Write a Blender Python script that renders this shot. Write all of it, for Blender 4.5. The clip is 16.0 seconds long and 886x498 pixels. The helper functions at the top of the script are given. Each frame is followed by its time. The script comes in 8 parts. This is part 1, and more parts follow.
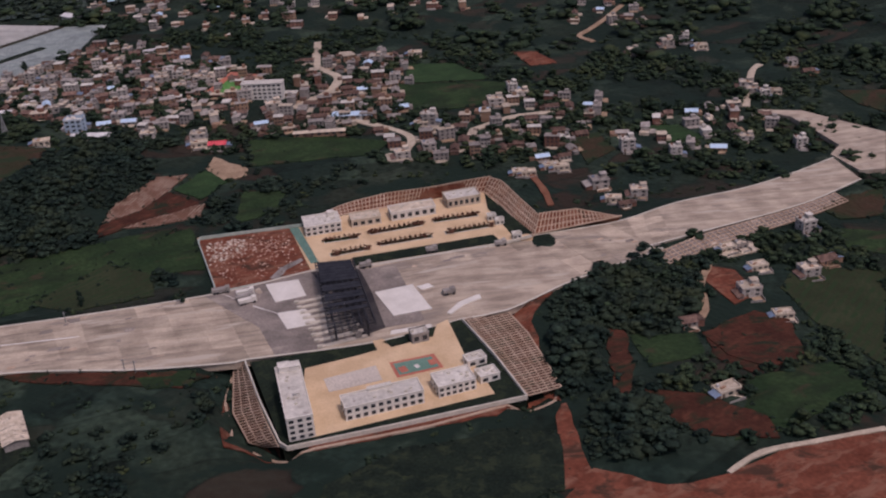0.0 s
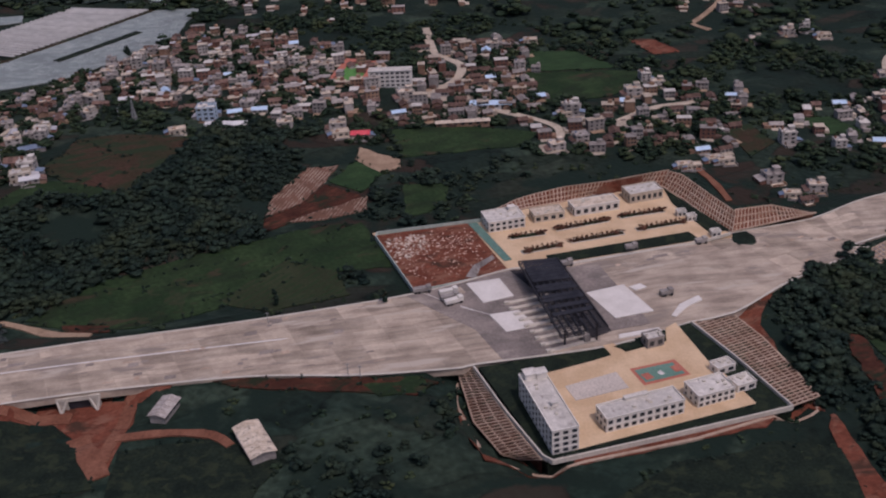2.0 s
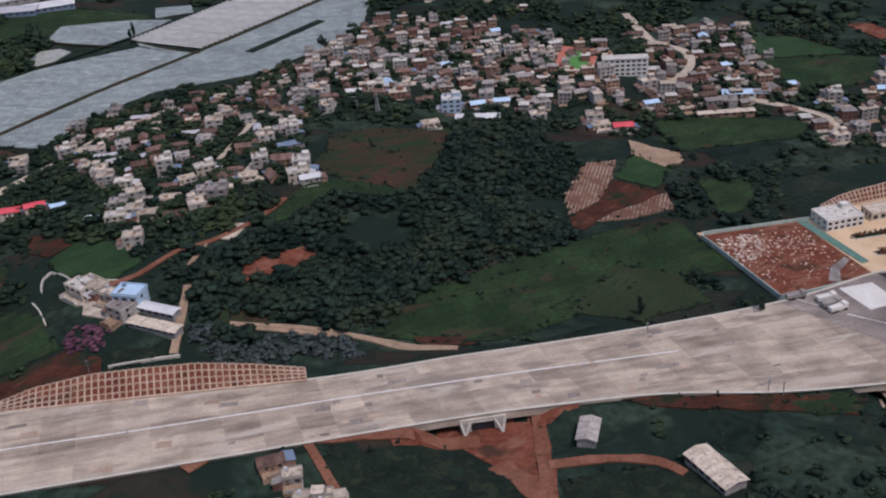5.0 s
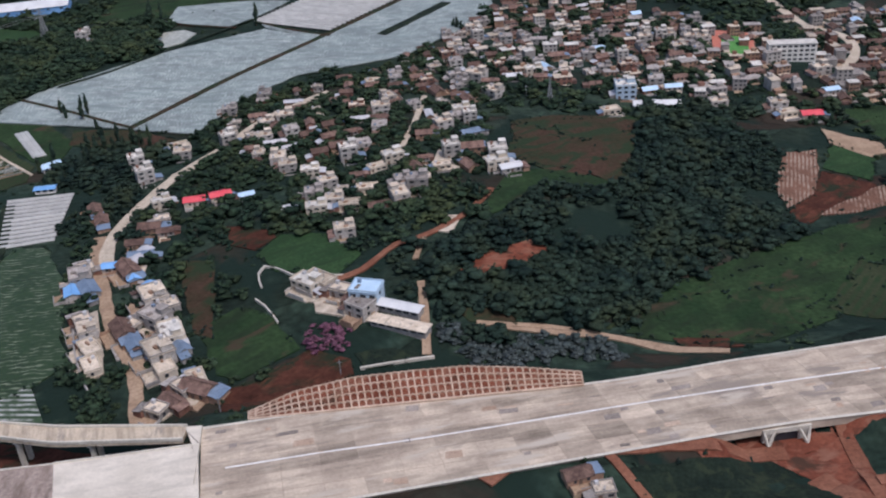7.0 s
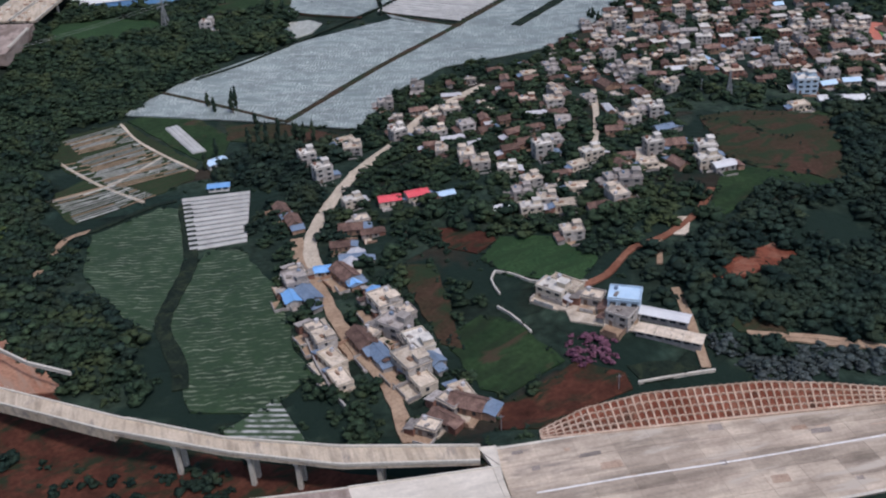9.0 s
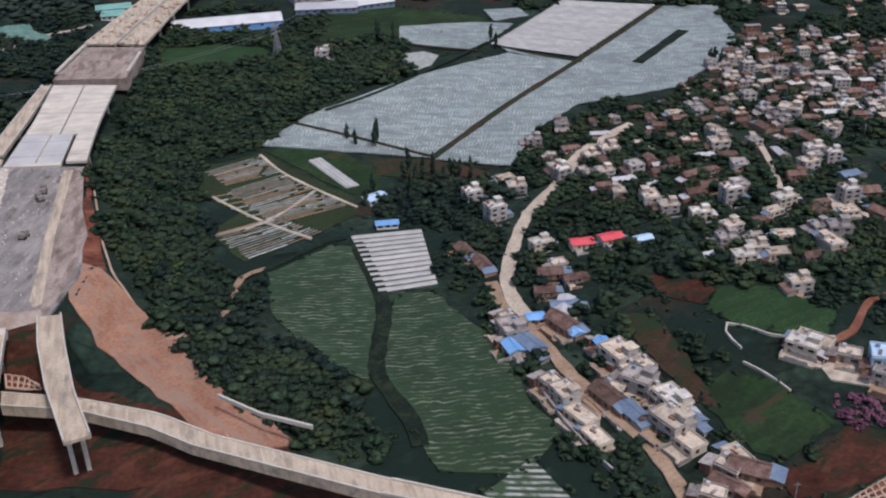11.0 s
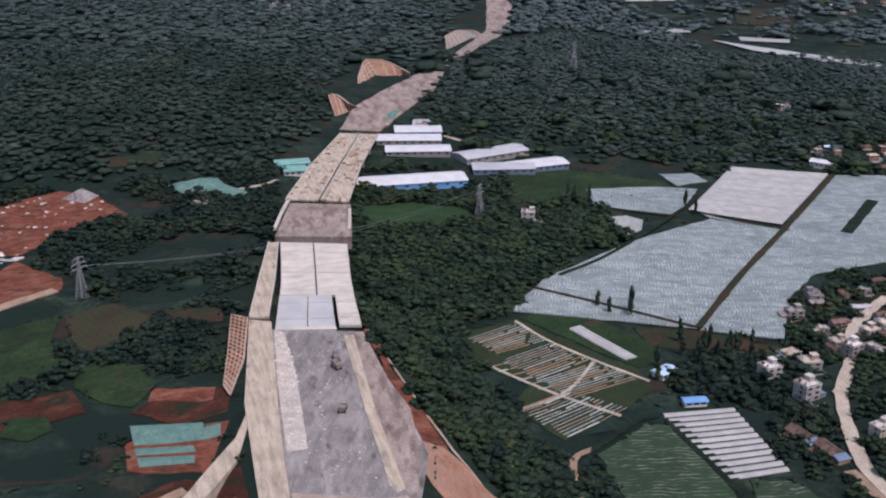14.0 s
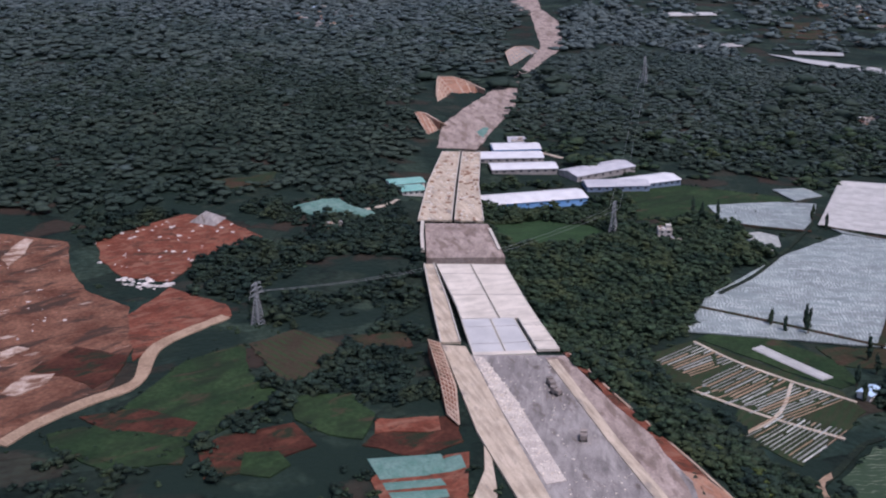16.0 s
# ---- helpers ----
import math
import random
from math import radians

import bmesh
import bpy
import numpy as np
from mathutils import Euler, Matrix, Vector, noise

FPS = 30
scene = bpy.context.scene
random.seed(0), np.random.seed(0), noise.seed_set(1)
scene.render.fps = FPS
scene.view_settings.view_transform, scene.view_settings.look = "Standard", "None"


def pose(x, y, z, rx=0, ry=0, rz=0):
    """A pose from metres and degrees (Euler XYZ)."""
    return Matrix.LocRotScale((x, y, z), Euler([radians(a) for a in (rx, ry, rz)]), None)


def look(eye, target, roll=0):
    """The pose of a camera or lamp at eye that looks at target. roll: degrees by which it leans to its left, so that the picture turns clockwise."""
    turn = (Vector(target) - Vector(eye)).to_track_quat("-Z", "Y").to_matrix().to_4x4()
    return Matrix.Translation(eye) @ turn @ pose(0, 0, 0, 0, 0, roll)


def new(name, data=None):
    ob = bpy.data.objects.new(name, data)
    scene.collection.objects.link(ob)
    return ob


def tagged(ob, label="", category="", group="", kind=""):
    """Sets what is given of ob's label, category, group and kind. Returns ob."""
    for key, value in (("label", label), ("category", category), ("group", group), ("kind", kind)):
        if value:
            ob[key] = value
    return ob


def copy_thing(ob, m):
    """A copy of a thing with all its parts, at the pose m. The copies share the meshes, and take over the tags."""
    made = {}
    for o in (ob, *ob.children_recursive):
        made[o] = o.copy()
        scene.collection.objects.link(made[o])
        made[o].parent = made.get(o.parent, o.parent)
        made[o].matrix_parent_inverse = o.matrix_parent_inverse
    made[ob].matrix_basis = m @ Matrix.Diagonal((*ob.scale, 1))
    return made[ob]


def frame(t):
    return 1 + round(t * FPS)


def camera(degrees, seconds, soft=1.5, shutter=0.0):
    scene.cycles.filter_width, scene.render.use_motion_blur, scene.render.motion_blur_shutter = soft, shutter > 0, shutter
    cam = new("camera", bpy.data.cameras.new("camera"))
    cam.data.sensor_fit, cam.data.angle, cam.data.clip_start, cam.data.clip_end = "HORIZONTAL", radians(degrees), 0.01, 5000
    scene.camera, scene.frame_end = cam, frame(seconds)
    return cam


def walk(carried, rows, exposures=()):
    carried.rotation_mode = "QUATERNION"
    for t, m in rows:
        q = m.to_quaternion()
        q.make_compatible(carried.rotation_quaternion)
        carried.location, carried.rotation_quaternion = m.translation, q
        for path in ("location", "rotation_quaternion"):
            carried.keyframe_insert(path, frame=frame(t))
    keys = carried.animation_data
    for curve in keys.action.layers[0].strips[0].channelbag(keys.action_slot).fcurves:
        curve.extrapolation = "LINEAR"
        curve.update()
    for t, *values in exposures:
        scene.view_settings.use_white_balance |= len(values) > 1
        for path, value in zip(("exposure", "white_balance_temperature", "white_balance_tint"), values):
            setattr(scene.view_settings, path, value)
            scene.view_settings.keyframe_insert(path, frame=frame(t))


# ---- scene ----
cam = camera(46.16, 16.0, soft=2.15)
# seconds, place in metres, turn in degrees
ROWS = [
    (0.0, 0.93, -0.04, 179.32, 62.512, 3.495, 0.169),
    (0.5, -18.13, 4.62, 179.12, 62.021, 3.409, 0.44),
    (1.0, -37.21, 9.16, 178.9, 61.843, 3.369, 0.565),
    (1.5, -56.29, 13.6, 178.66, 61.722, 3.003, -0.134),
    (2.0, -75.38, 17.97, 178.4, 61.785, 2.974, -0.068),
    (2.5, -94.48, 22.28, 178.12, 61.842, 3.036, 0.616),
    (3.0, -113.59, 26.55, 177.83, 61.812, 3.101, 0.694),
    (3.5, -132.7, 30.79, 177.54, 61.654, 3.144, 0.699),
    (4.0, -151.82, 35.01, 177.24, 61.302, 3.203, 0.076),
    (4.2, -159.47, 36.7, 177.12, 61.258, 3.489, 0.195),
    (6.3, -239.83, 54.43, 175.84, 60.732, 3.629, 0.752),
    (6.5, -247.49, 56.13, 175.72, 60.586, 3.61, 0.738),
    (7.0, -266.63, 60.38, 175.42, 60.316, 3.468, 0.797),
    (7.5, -285.77, 64.66, 175.12, 60.204, 3.322, 0.854),
    (8.0, -304.92, 68.94, 174.82, 60.566, 3.212, 0.973),
    (8.5, -324.06, 73.23, 174.52, 60.684, 3.217, 0.817),
    (9.0, -343.2, 77.52, 174.22, 59.803, 3.268, 0.689),
    (9.2, -350.86, 79.24, 174.1, 58.902, 3.145, 0.239),
    (11.3, -431.22, 96.99, 172.76, 61.993, 1.1, 0.133),
    (11.5, -438.87, 98.64, 172.62, 62.341, 0.851, 0.171),
    (12.0, -457.99, 102.71, 172.26, 63.03, 0.167, 0.295),
    (12.5, -477.1, 106.68, 171.88, 63.116, -0.109, 0.554),
    (13.0, -496.2, 110.53, 171.47, 63.254, -0.327, 0.148),
    (13.5, -515.29, 114.25, 171.03, 65.022, -0.428, -0.427),
    (14.0, -534.37, 117.81, 170.56, 69.847, -0.23, -0.205),
    (14.5, -553.45, 121.19, 170.04, 72.752, 0.07, -1.101),
    (15.0, -572.51, 124.35, 169.47, 71.953, 0.12, -1.088),
    (15.5, -591.55, 127.27, 168.84, 71.164, -0.042, -1.033),
    (16.0, -610.58, 129.91, 168.16, 70.779, 0.162, -1.271),
]
# seconds, stops, kelvin, tint
LOOK = [(0.0, -0.58, 6450, 34), (1.5, -0.75, 6300, 34), (3.0, -0.36, 6050, 26), (4.0, -0.45, 6000, 24), (6.5, 0.03, 5880, 19), (9.0, -0.06, 5810, 18), (12.0, -0.02, 6070, 22), (13.2, 0.0, 6120, 25), (14.0, 0.04, 5940, 25), (15.0, 0.1, 5740, 26), (16.0, 0.1, 5800, 29)]
walk(cam, [(t, pose(*row)) for t, *row in ROWS], LOOK)

# ---- daylight ----
SUN_UP, SUN_ROUND = 63.0, 140.0
world = bpy.data.worlds.new("daylight")
scene.world = world
world.use_nodes = True
wn, wl = world.node_tree.nodes, world.node_tree.links
sky = wn.new("ShaderNodeTexSky")
sky.sky_type, sky.sun_disc = "NISHITA", False
sky.sun_elevation, sky.sun_rotation = radians(SUN_UP), radians(SUN_ROUND)
sky.dust_density, sky.air_density = 3.0, 1.3
wn["Background"].inputs["Strength"].default_value = 0.11
wl.new(sky.outputs[0], wn["Background"].inputs["Color"])
sun = new("sun", bpy.data.lights.new("sun", "SUN"))
sun.data.energy, sun.data.angle, sun.data.color = 2.3, radians(8.0), (1.0, 0.93, 0.84)
a, e = radians(SUN_ROUND), radians(SUN_UP)
sun.matrix_world = look((math.sin(a) * math.cos(e) * 900, math.cos(a) * math.cos(e) * 900, math.sin(e) * 900), (0, 0, 0))
sun.location = (0, 0, 900)


# ---- materials ----
def mat(name, first, second, size=8.0, grain=1.2, rough=0.9, bump=0.4, metal=0.0, spread=0.25, island=0.0, own=0.0, gloss=0.12):
    """Two colours mixed in patches of that size in metres, with finer grain and relief. island, own: how far joined pieces and single pieces differ in brightness."""
    m = bpy.data.materials.new(name)
    m.use_nodes = True
    n, l = m.node_tree.nodes, m.node_tree.links
    b = n["Principled BSDF"]
    b.inputs["Roughness"].default_value, b.inputs["Metallic"].default_value = rough, metal
    b.inputs["Specular IOR Level"].default_value = gloss if rough > 0.8 else 0.4
    g = n.new("ShaderNodeNewGeometry")
    big, fine = n.new("ShaderNodeTexNoise"), n.new("ShaderNodeTexNoise")
    big.inputs["Scale"].default_value, big.inputs["Detail"].default_value = 1.0 / size, 6.0
    fine.inputs["Scale"].default_value, fine.inputs["Detail"].default_value = 1.0 / grain, 4.0
    l.new(g.outputs["Position"], big.inputs["Vector"])
    l.new(g.outputs["Position"], fine.inputs["Vector"])
    ramp = n.new("ShaderNodeValToRGB")
    ramp.color_ramp.elements[0].position, ramp.color_ramp.elements[1].position = 0.36, 0.64
    ramp.color_ramp.elements[0].color, ramp.color_ramp.elements[1].color = (*first, 1), (*second, 1)
    l.new(big.outputs["Fac"], ramp.inputs["Fac"])
    val = n.new("ShaderNodeMapRange")
    val.inputs["From Min"].default_value, val.inputs["From Max"].default_value = 0.25, 0.75
    val.inputs["To Min"].default_value, val.inputs["To Max"].default_value = 1 - spread, 1 + spread
    l.new(fine.outputs["Fac"], val.inputs["Value"])
    value = val.outputs["Result"]
    for amount, out in ((island, g.outputs["Random Per Island"]), (own, None)):
        if amount:
            if out is None:
                out = n.new("ShaderNodeObjectInfo").outputs["Random"]
            r, k = n.new("ShaderNodeMapRange"), n.new("ShaderNodeMath")
            r.inputs["To Min"].default_value, r.inputs["To Max"].default_value = 1 - amount, 1 + amount
            k.operation = "MULTIPLY"
            l.new(out, r.inputs["Value"])
            l.new(value, k.inputs[0])
            l.new(r.outputs["Result"], k.inputs[1])
            value = k.outputs[0]
    mul = n.new("ShaderNodeVectorMath")
    mul.operation = "SCALE"
    l.new(ramp.outputs["Color"], mul.inputs[0])
    l.new(value, mul.inputs["Scale"])
    l.new(mul.outputs[0], b.inputs["Base Color"])
    if bump:
        bp = n.new("ShaderNodeBump")
        bp.inputs["Strength"].default_value, bp.inputs["Distance"].default_value = bump, grain * 0.3
        l.new(fine.outputs["Fac"], bp.inputs["Height"])
        l.new(bp.outputs[0], b.inputs["Normal"])
    return m


def row_mat(name, soil, crop, period, turn, rough=0.85, share=0.5, wob=2.5, patch=18.0, soft=0.12):
    """Rows of crop or film over soil: period in metres, turn in degrees."""
    m = mat(name, soil, tuple(c * 0.7 for c in soil), patch, 1.0, rough)
    n, l = m.node_tree.nodes, m.node_tree.links
    b = n["Principled BSDF"]
    base = b.inputs["Base Color"].links[0].from_socket
    g, mp, wv, r, mix = n.new("ShaderNodeNewGeometry"), n.new("ShaderNodeMapping"), n.new("ShaderNodeTexWave"), n.new("ShaderNodeValToRGB"), n.new("ShaderNodeMix")
    mp.inputs["Rotation"].default_value = (0, 0, radians(turn))
    l.new(g.outputs["Position"], mp.inputs["Vector"])
    l.new(mp.outputs[0], wv.inputs["Vector"])
    wv.inputs["Scale"].default_value, wv.inputs["Distortion"].default_value = 0.314 / period, wob
    wv.inputs["Detail"].default_value, wv.inputs["Detail Scale"].default_value = 3.0, 1.2
    r.color_ramp.elements[0].position, r.color_ramp.elements[1].position = max(0.01, 1 - share - soft), min(0.99, 1 - share + soft)
    l.new(wv.outputs["Fac"], r.inputs["Fac"])
    gaps = n.new("ShaderNodeTexNoise")
    gaps.inputs["Scale"].default_value, gaps.inputs["Detail"].default_value = 1 / 5.0, 5.0
    l.new(mp.outputs[0], gaps.inputs["Vector"])
    gr = n.new("ShaderNodeValToRGB")
    gr.color_ramp.elements[0].position, gr.color_ramp.elements[1].position = 0.38, 0.6
    l.new(gaps.outputs["Fac"], gr.inputs["Fac"])
    k = n.new("ShaderNodeMath")
    k.operation = "MULTIPLY"
    l.new(r.outputs["Color"], k.inputs[0])
    l.new(gr.outputs["Color"], k.inputs[1])
    mix.data_type = "RGBA"
    l.new(k.outputs[0], mix.inputs["Factor"])
    l.new(base, mix.inputs[6])
    mix.inputs[7].default_value = (*crop, 1)
    l.new(mix.outputs[2], b.inputs["Base Color"])
    return m



def streaked(m, turn, long, across, dark):
    """Lays uneven tone in long streaks over a material, as traffic and paving lanes leave them."""
    n, l = m.node_tree.nodes, m.node_tree.links
    b = n["Principled BSDF"]
    base = b.inputs["Base Color"].links[0].from_socket
    g, mp, tx, r, k = n.new("ShaderNodeNewGeometry"), n.new("ShaderNodeMapping"), n.new("ShaderNodeTexNoise"), n.new("ShaderNodeMapRange"), n.new("ShaderNodeVectorMath")
    mp.vector_type = "TEXTURE"
    mp.inputs["Rotation"].default_value, mp.inputs["Scale"].default_value = (0, 0, radians(turn)), (long, across, 5.0)
    l.new(g.outputs["Position"], mp.inputs["Vector"])
    l.new(mp.outputs[0], tx.inputs["Vector"])
    tx.inputs["Scale"].default_value, tx.inputs["Detail"].default_value, tx.inputs["Roughness"].default_value = 1.0, 5.0, 0.65
    r.inputs["From Min"].default_value, r.inputs["From Max"].default_value = 0.36, 0.56
    r.inputs["To Min"].default_value, r.inputs["To Max"].default_value = dark, 1.08
    l.new(tx.outputs["Fac"], r.inputs["Value"])
    k.operation = "SCALE"
    l.new(base, k.inputs[0])
    l.new(r.outputs["Result"], k.inputs["Scale"])
    l.new(k.outputs[0], b.inputs["Base Color"])


def mixed(m, other, size, share, soft=0.06, turn=0.0, stretch=1.0, wob=0.0):
    """Lays a second colour over a material in patches of that size in metres, drawn out along one direction."""
    n, l = m.node_tree.nodes, m.node_tree.links
    b = n["Principled BSDF"]
    base = b.inputs["Base Color"].links[0].from_socket
    g, mp, tx, r, mix = n.new("ShaderNodeNewGeometry"), n.new("ShaderNodeMapping"), n.new("ShaderNodeTexNoise"), n.new("ShaderNodeMapRange"), n.new("ShaderNodeMix")
    mp.vector_type = "TEXTURE"
    mp.inputs["Location"].default_value = (wob, wob * 0.7, 0)
    mp.inputs["Rotation"].default_value, mp.inputs["Scale"].default_value = (0, 0, radians(turn)), (size * stretch, size, size)
    l.new(g.outputs["Position"], mp.inputs["Vector"])
    l.new(mp.outputs[0], tx.inputs["Vector"])
    tx.inputs["Scale"].default_value, tx.inputs["Detail"].default_value, tx.inputs["Roughness"].default_value = 1.0, 6.0, 0.6
    tx.inputs["Distortion"].default_value = 0.6 if stretch < 2.3 else 0.1
    mid = 0.5 + (0.5 - share) * 0.36
    r.inputs["From Min"].default_value, r.inputs["From Max"].default_value = mid - soft, mid + soft
    l.new(tx.outputs["Fac"], r.inputs["Value"])
    mix.data_type = "RGBA"
    l.new(r.outputs["Result"], mix.inputs["Factor"])
    l.new(base, mix.inputs[6])
    mix.inputs[7].default_value = (*other, 1)
    l.new(mix.outputs[2], b.inputs["Base Color"])
    return m


def plots(m, size, dark, light, brown):
    """Small worked plots of uneven tone, with narrow unmown balks between them and some bare ones."""
    n, l = m.node_tree.nodes, m.node_tree.links
    b = n["Principled BSDF"]
    base = b.inputs["Base Color"].links[0].from_socket
    g, mp, wob, add = n.new("ShaderNodeNewGeometry"), n.new("ShaderNodeMapping"), n.new("ShaderNodeTexNoise"), n.new("ShaderNodeVectorMath")
    mp.vector_type = "TEXTURE"
    mp.inputs["Rotation"].default_value, mp.inputs["Scale"].default_value = (0, 0, radians(24)), (size * 2.1, size, size * 50)
    l.new(g.outputs["Position"], mp.inputs["Vector"])
    wob.inputs["Scale"].default_value, wob.inputs["Detail"].default_value = 0.55, 3.0
    l.new(mp.outputs[0], wob.inputs["Vector"])
    add.operation = "MULTIPLY_ADD"
    add.inputs[1].default_value = (1.4, 1.4, 0)
    l.new(wob.outputs["Color"], add.inputs[0])
    l.new(mp.outputs[0], add.inputs[2])
    cell, edge = n.new("ShaderNodeTexVoronoi"), n.new("ShaderNodeTexVoronoi")
    edge.feature = "DISTANCE_TO_EDGE"
    for v in (cell, edge):
        v.voronoi_dimensions = "2D"
        v.inputs["Scale"].default_value = 1.0
        l.new(add.outputs[0], v.inputs["Vector"])
    sep = n.new("ShaderNodeSeparateColor")
    l.new(cell.outputs["Color"], sep.inputs[0])
    tone = n.new("ShaderNodeMapRange")
    tone.inputs["To Min"].default_value, tone.inputs["To Max"].default_value = dark, light
    l.new(sep.outputs[0], tone.inputs["Value"])
    k = n.new("ShaderNodeVectorMath")
    k.operation = "SCALE"
    l.new(base, k.inputs[0])
    l.new(tone.outputs[0], k.inputs["Scale"])
    bare, mix = n.new("ShaderNodeMapRange"), n.new("ShaderNodeMix")
    bare.inputs["From Min"].default_value, bare.inputs["From Max"].default_value = 0.78, 0.95
    bare.inputs["To Max"].default_value = 0.75
    l.new(sep.outputs[1], bare.inputs["Value"])
    mix.data_type = "RGBA"
    l.new(bare.outputs[0], mix.inputs["Factor"])
    l.new(k.outputs[0], mix.inputs[6])
    mix.inputs[7].default_value = (*brown, 1)
    er, e2 = n.new("ShaderNodeMapRange"), n.new("ShaderNodeVectorMath")
    er.inputs["From Max"].default_value, er.inputs["To Min"].default_value = 0.06, 0.62
    l.new(edge.outputs["Distance"], er.inputs["Value"])
    e2.operation = "SCALE"
    l.new(mix.outputs[2], e2.inputs[0])
    l.new(er.outputs[0], e2.inputs["Scale"])
    l.new(e2.outputs[0], b.inputs["Base Color"])
    return m


GROUND = mat("meadow_and_scrub", (0.010, 0.020, 0.015), (0.023, 0.036, 0.024), 34.0, 2.6, 0.95, 0.9, spread=0.5)
GRASS = mat("grass", (0.015, 0.033, 0.013), (0.028, 0.052, 0.020), 16.0, 1.6, 0.95, 0.6, spread=0.35)
LUSH = mat("lush_crop", (0.020, 0.047, 0.018), (0.031, 0.064, 0.024), 11.0, 1.0, 0.9, 0.6, spread=0.35)
DARKGRASS = mat("dark_lawn", (0.009, 0.015, 0.011), (0.016, 0.025, 0.016), 7.0, 0.9, 0.95, 0.6, spread=0.4)
SOIL = mat("red_soil", (0.122, 0.038, 0.022), (0.186, 0.064, 0.038), 9.0, 1.3, 0.95, 0.6, spread=0.3)
DARKSOIL = mat("dark_red_soil", (0.044, 0.017, 0.011), (0.076, 0.029, 0.018), 10.0, 1.4, 0.95, 0.6, spread=0.35)
BROWNFIELD = mat("brown_field", (0.060, 0.033, 0.022), (0.030, 0.030, 0.015), 20.0, 1.4, 0.95, 0.6, spread=0.35)
TRACK = mat("dirt_track", (0.272, 0.188, 0.124), (0.368, 0.264, 0.176), 6.0, 0.9, 0.95, 0.3)
REDTRACK = mat("red_dirt_track", (0.165, 0.068, 0.041), (0.235, 0.108, 0.067), 7.0, 0.9, 0.95, 0.3)
LANE = mat("pale_concrete_lane", (0.405, 0.340, 0.258), (0.506, 0.432, 0.331), 7.0, 0.8, 0.9, 0.2)
CONCRETE = mat("road_concrete", (0.345, 0.282, 0.220), (0.460, 0.384, 0.298), 9.0, 0.7, 0.85, 0.15, spread=0.12)
PANEL = mat("road_slab", (0.335, 0.274, 0.212), (0.470, 0.392, 0.302), 10.0, 0.8, 0.85, 0.12, spread=0.13, own=0.22)
NEWCONC = mat("new_concrete", (0.515, 0.465, 0.381), (0.618, 0.560, 0.465), 8.0, 0.8, 0.8, 0.1, spread=0.07)
SLABWHITE = mat("white_slab_concrete", (0.62, 0.59, 0.53), (0.70, 0.67, 0.61), 5.0, 0.7, 0.8, 0.1, spread=0.07)
BLUECONC = mat("wet_new_concrete", (0.445, 0.44, 0.415), (0.52, 0.512, 0.48), 8.0, 0.8, 0.55, 0.1, spread=0.06)
DECK = mat("deck_concrete", (0.420, 0.345, 0.252), (0.510, 0.428, 0.322), 7.0, 0.7, 0.85, 0.15, spread=0.12)
BROWNDECK = mat("brown_roadbed", (0.27, 0.215, 0.18), (0.36, 0.29, 0.245), 11.0, 0.8, 0.9, 0.2)
GRAVEL = mat("grey_gravel", (0.202, 0.184, 0.170), (0.285, 0.262, 0.239), 9.0, 0.6, 0.95, 0.5, spread=0.2)
RUBBLE = mat("pale_rubble", (0.55, 0.47, 0.37), (0.70, 0.64, 0.54), 3.0, 0.5, 0.9, 0.5, spread=0.3, island=0.25)
# This near-black tone holds the shade beneath the toll roof.
SHADEDASPHALT = mat("asphalt_with_shade", (0.035, 0.033, 0.036), (0.07, 0.064, 0.062), 8.0, 0.8, 0.9, 0.2)
DARKCONC = mat("dark_concrete", (0.17, 0.148, 0.132), (0.27, 0.232, 0.203), 8.0, 0.8, 0.9, 0.2)
mixed(DARKCONC, (0.34, 0.295, 0.25), 5.0, 0.2, 0.05, 14, 3.0)
SAND = mat("sandy_paving", (0.55, 0.39, 0.235), (0.66, 0.49, 0.31), 8.0, 0.7, 0.9, 0.15, spread=0.1)
PAVE = mat("grey_paving", (0.48, 0.43, 0.37), (0.56, 0.50, 0.43), 6.0, 0.7, 0.9, 0.1)
RIB = mat("revetment_concrete", (0.370, 0.262, 0.186), (0.488, 0.372, 0.280), 5.0, 0.5, 0.9, 0.2, own=0.15)
PARAPET = mat("parapet_concrete", (0.477, 0.441, 0.372), (0.569, 0.531, 0.448), 5.0, 0.5, 0.85, 0.1)
WHITE = mat("white_render", (0.645, 0.614, 0.548), (0.721, 0.688, 0.618), 4.0, 0.5, 0.8, 0.1, spread=0.08, own=0.08)
CREAM = mat("cream_render", (0.47, 0.405, 0.315), (0.57, 0.50, 0.40), 4.0, 0.5, 0.85, 0.1, spread=0.1, own=0.1)
GREYWALL = mat("grey_block_wall", (0.246, 0.225, 0.208), (0.340, 0.315, 0.285), 3.0, 0.5, 0.9, 0.15, own=0.15)
OLDWHITE = mat("weathered_white_wall", (0.33, 0.305, 0.275), (0.47, 0.44, 0.40), 2.0, 0.5, 0.85, 0.1, spread=0.2, own=0.25)
mixed(OLDWHITE, (0.22, 0.195, 0.17), 1.6, 0.2, 0.06)
BRICK = mat("red_brick_wall", (0.17, 0.085, 0.062), (0.25, 0.135, 0.10), 2.0, 0.4, 0.95, 0.2, own=0.25)
MUD = mat("mud_brick", (0.25, 0.15, 0.10), (0.34, 0.225, 0.155), 3.0, 0.5, 0.95, 0.2, own=0.2)
ROOFCREAM = mat("pale_flat_roof", (0.44, 0.365, 0.275), (0.58, 0.50, 0.395), 2.2, 0.5, 0.9, 0.15, spread=0.2, own=0.25)
mixed(ROOFCREAM, (0.24, 0.205, 0.17), 1.5, 0.2, 0.06)
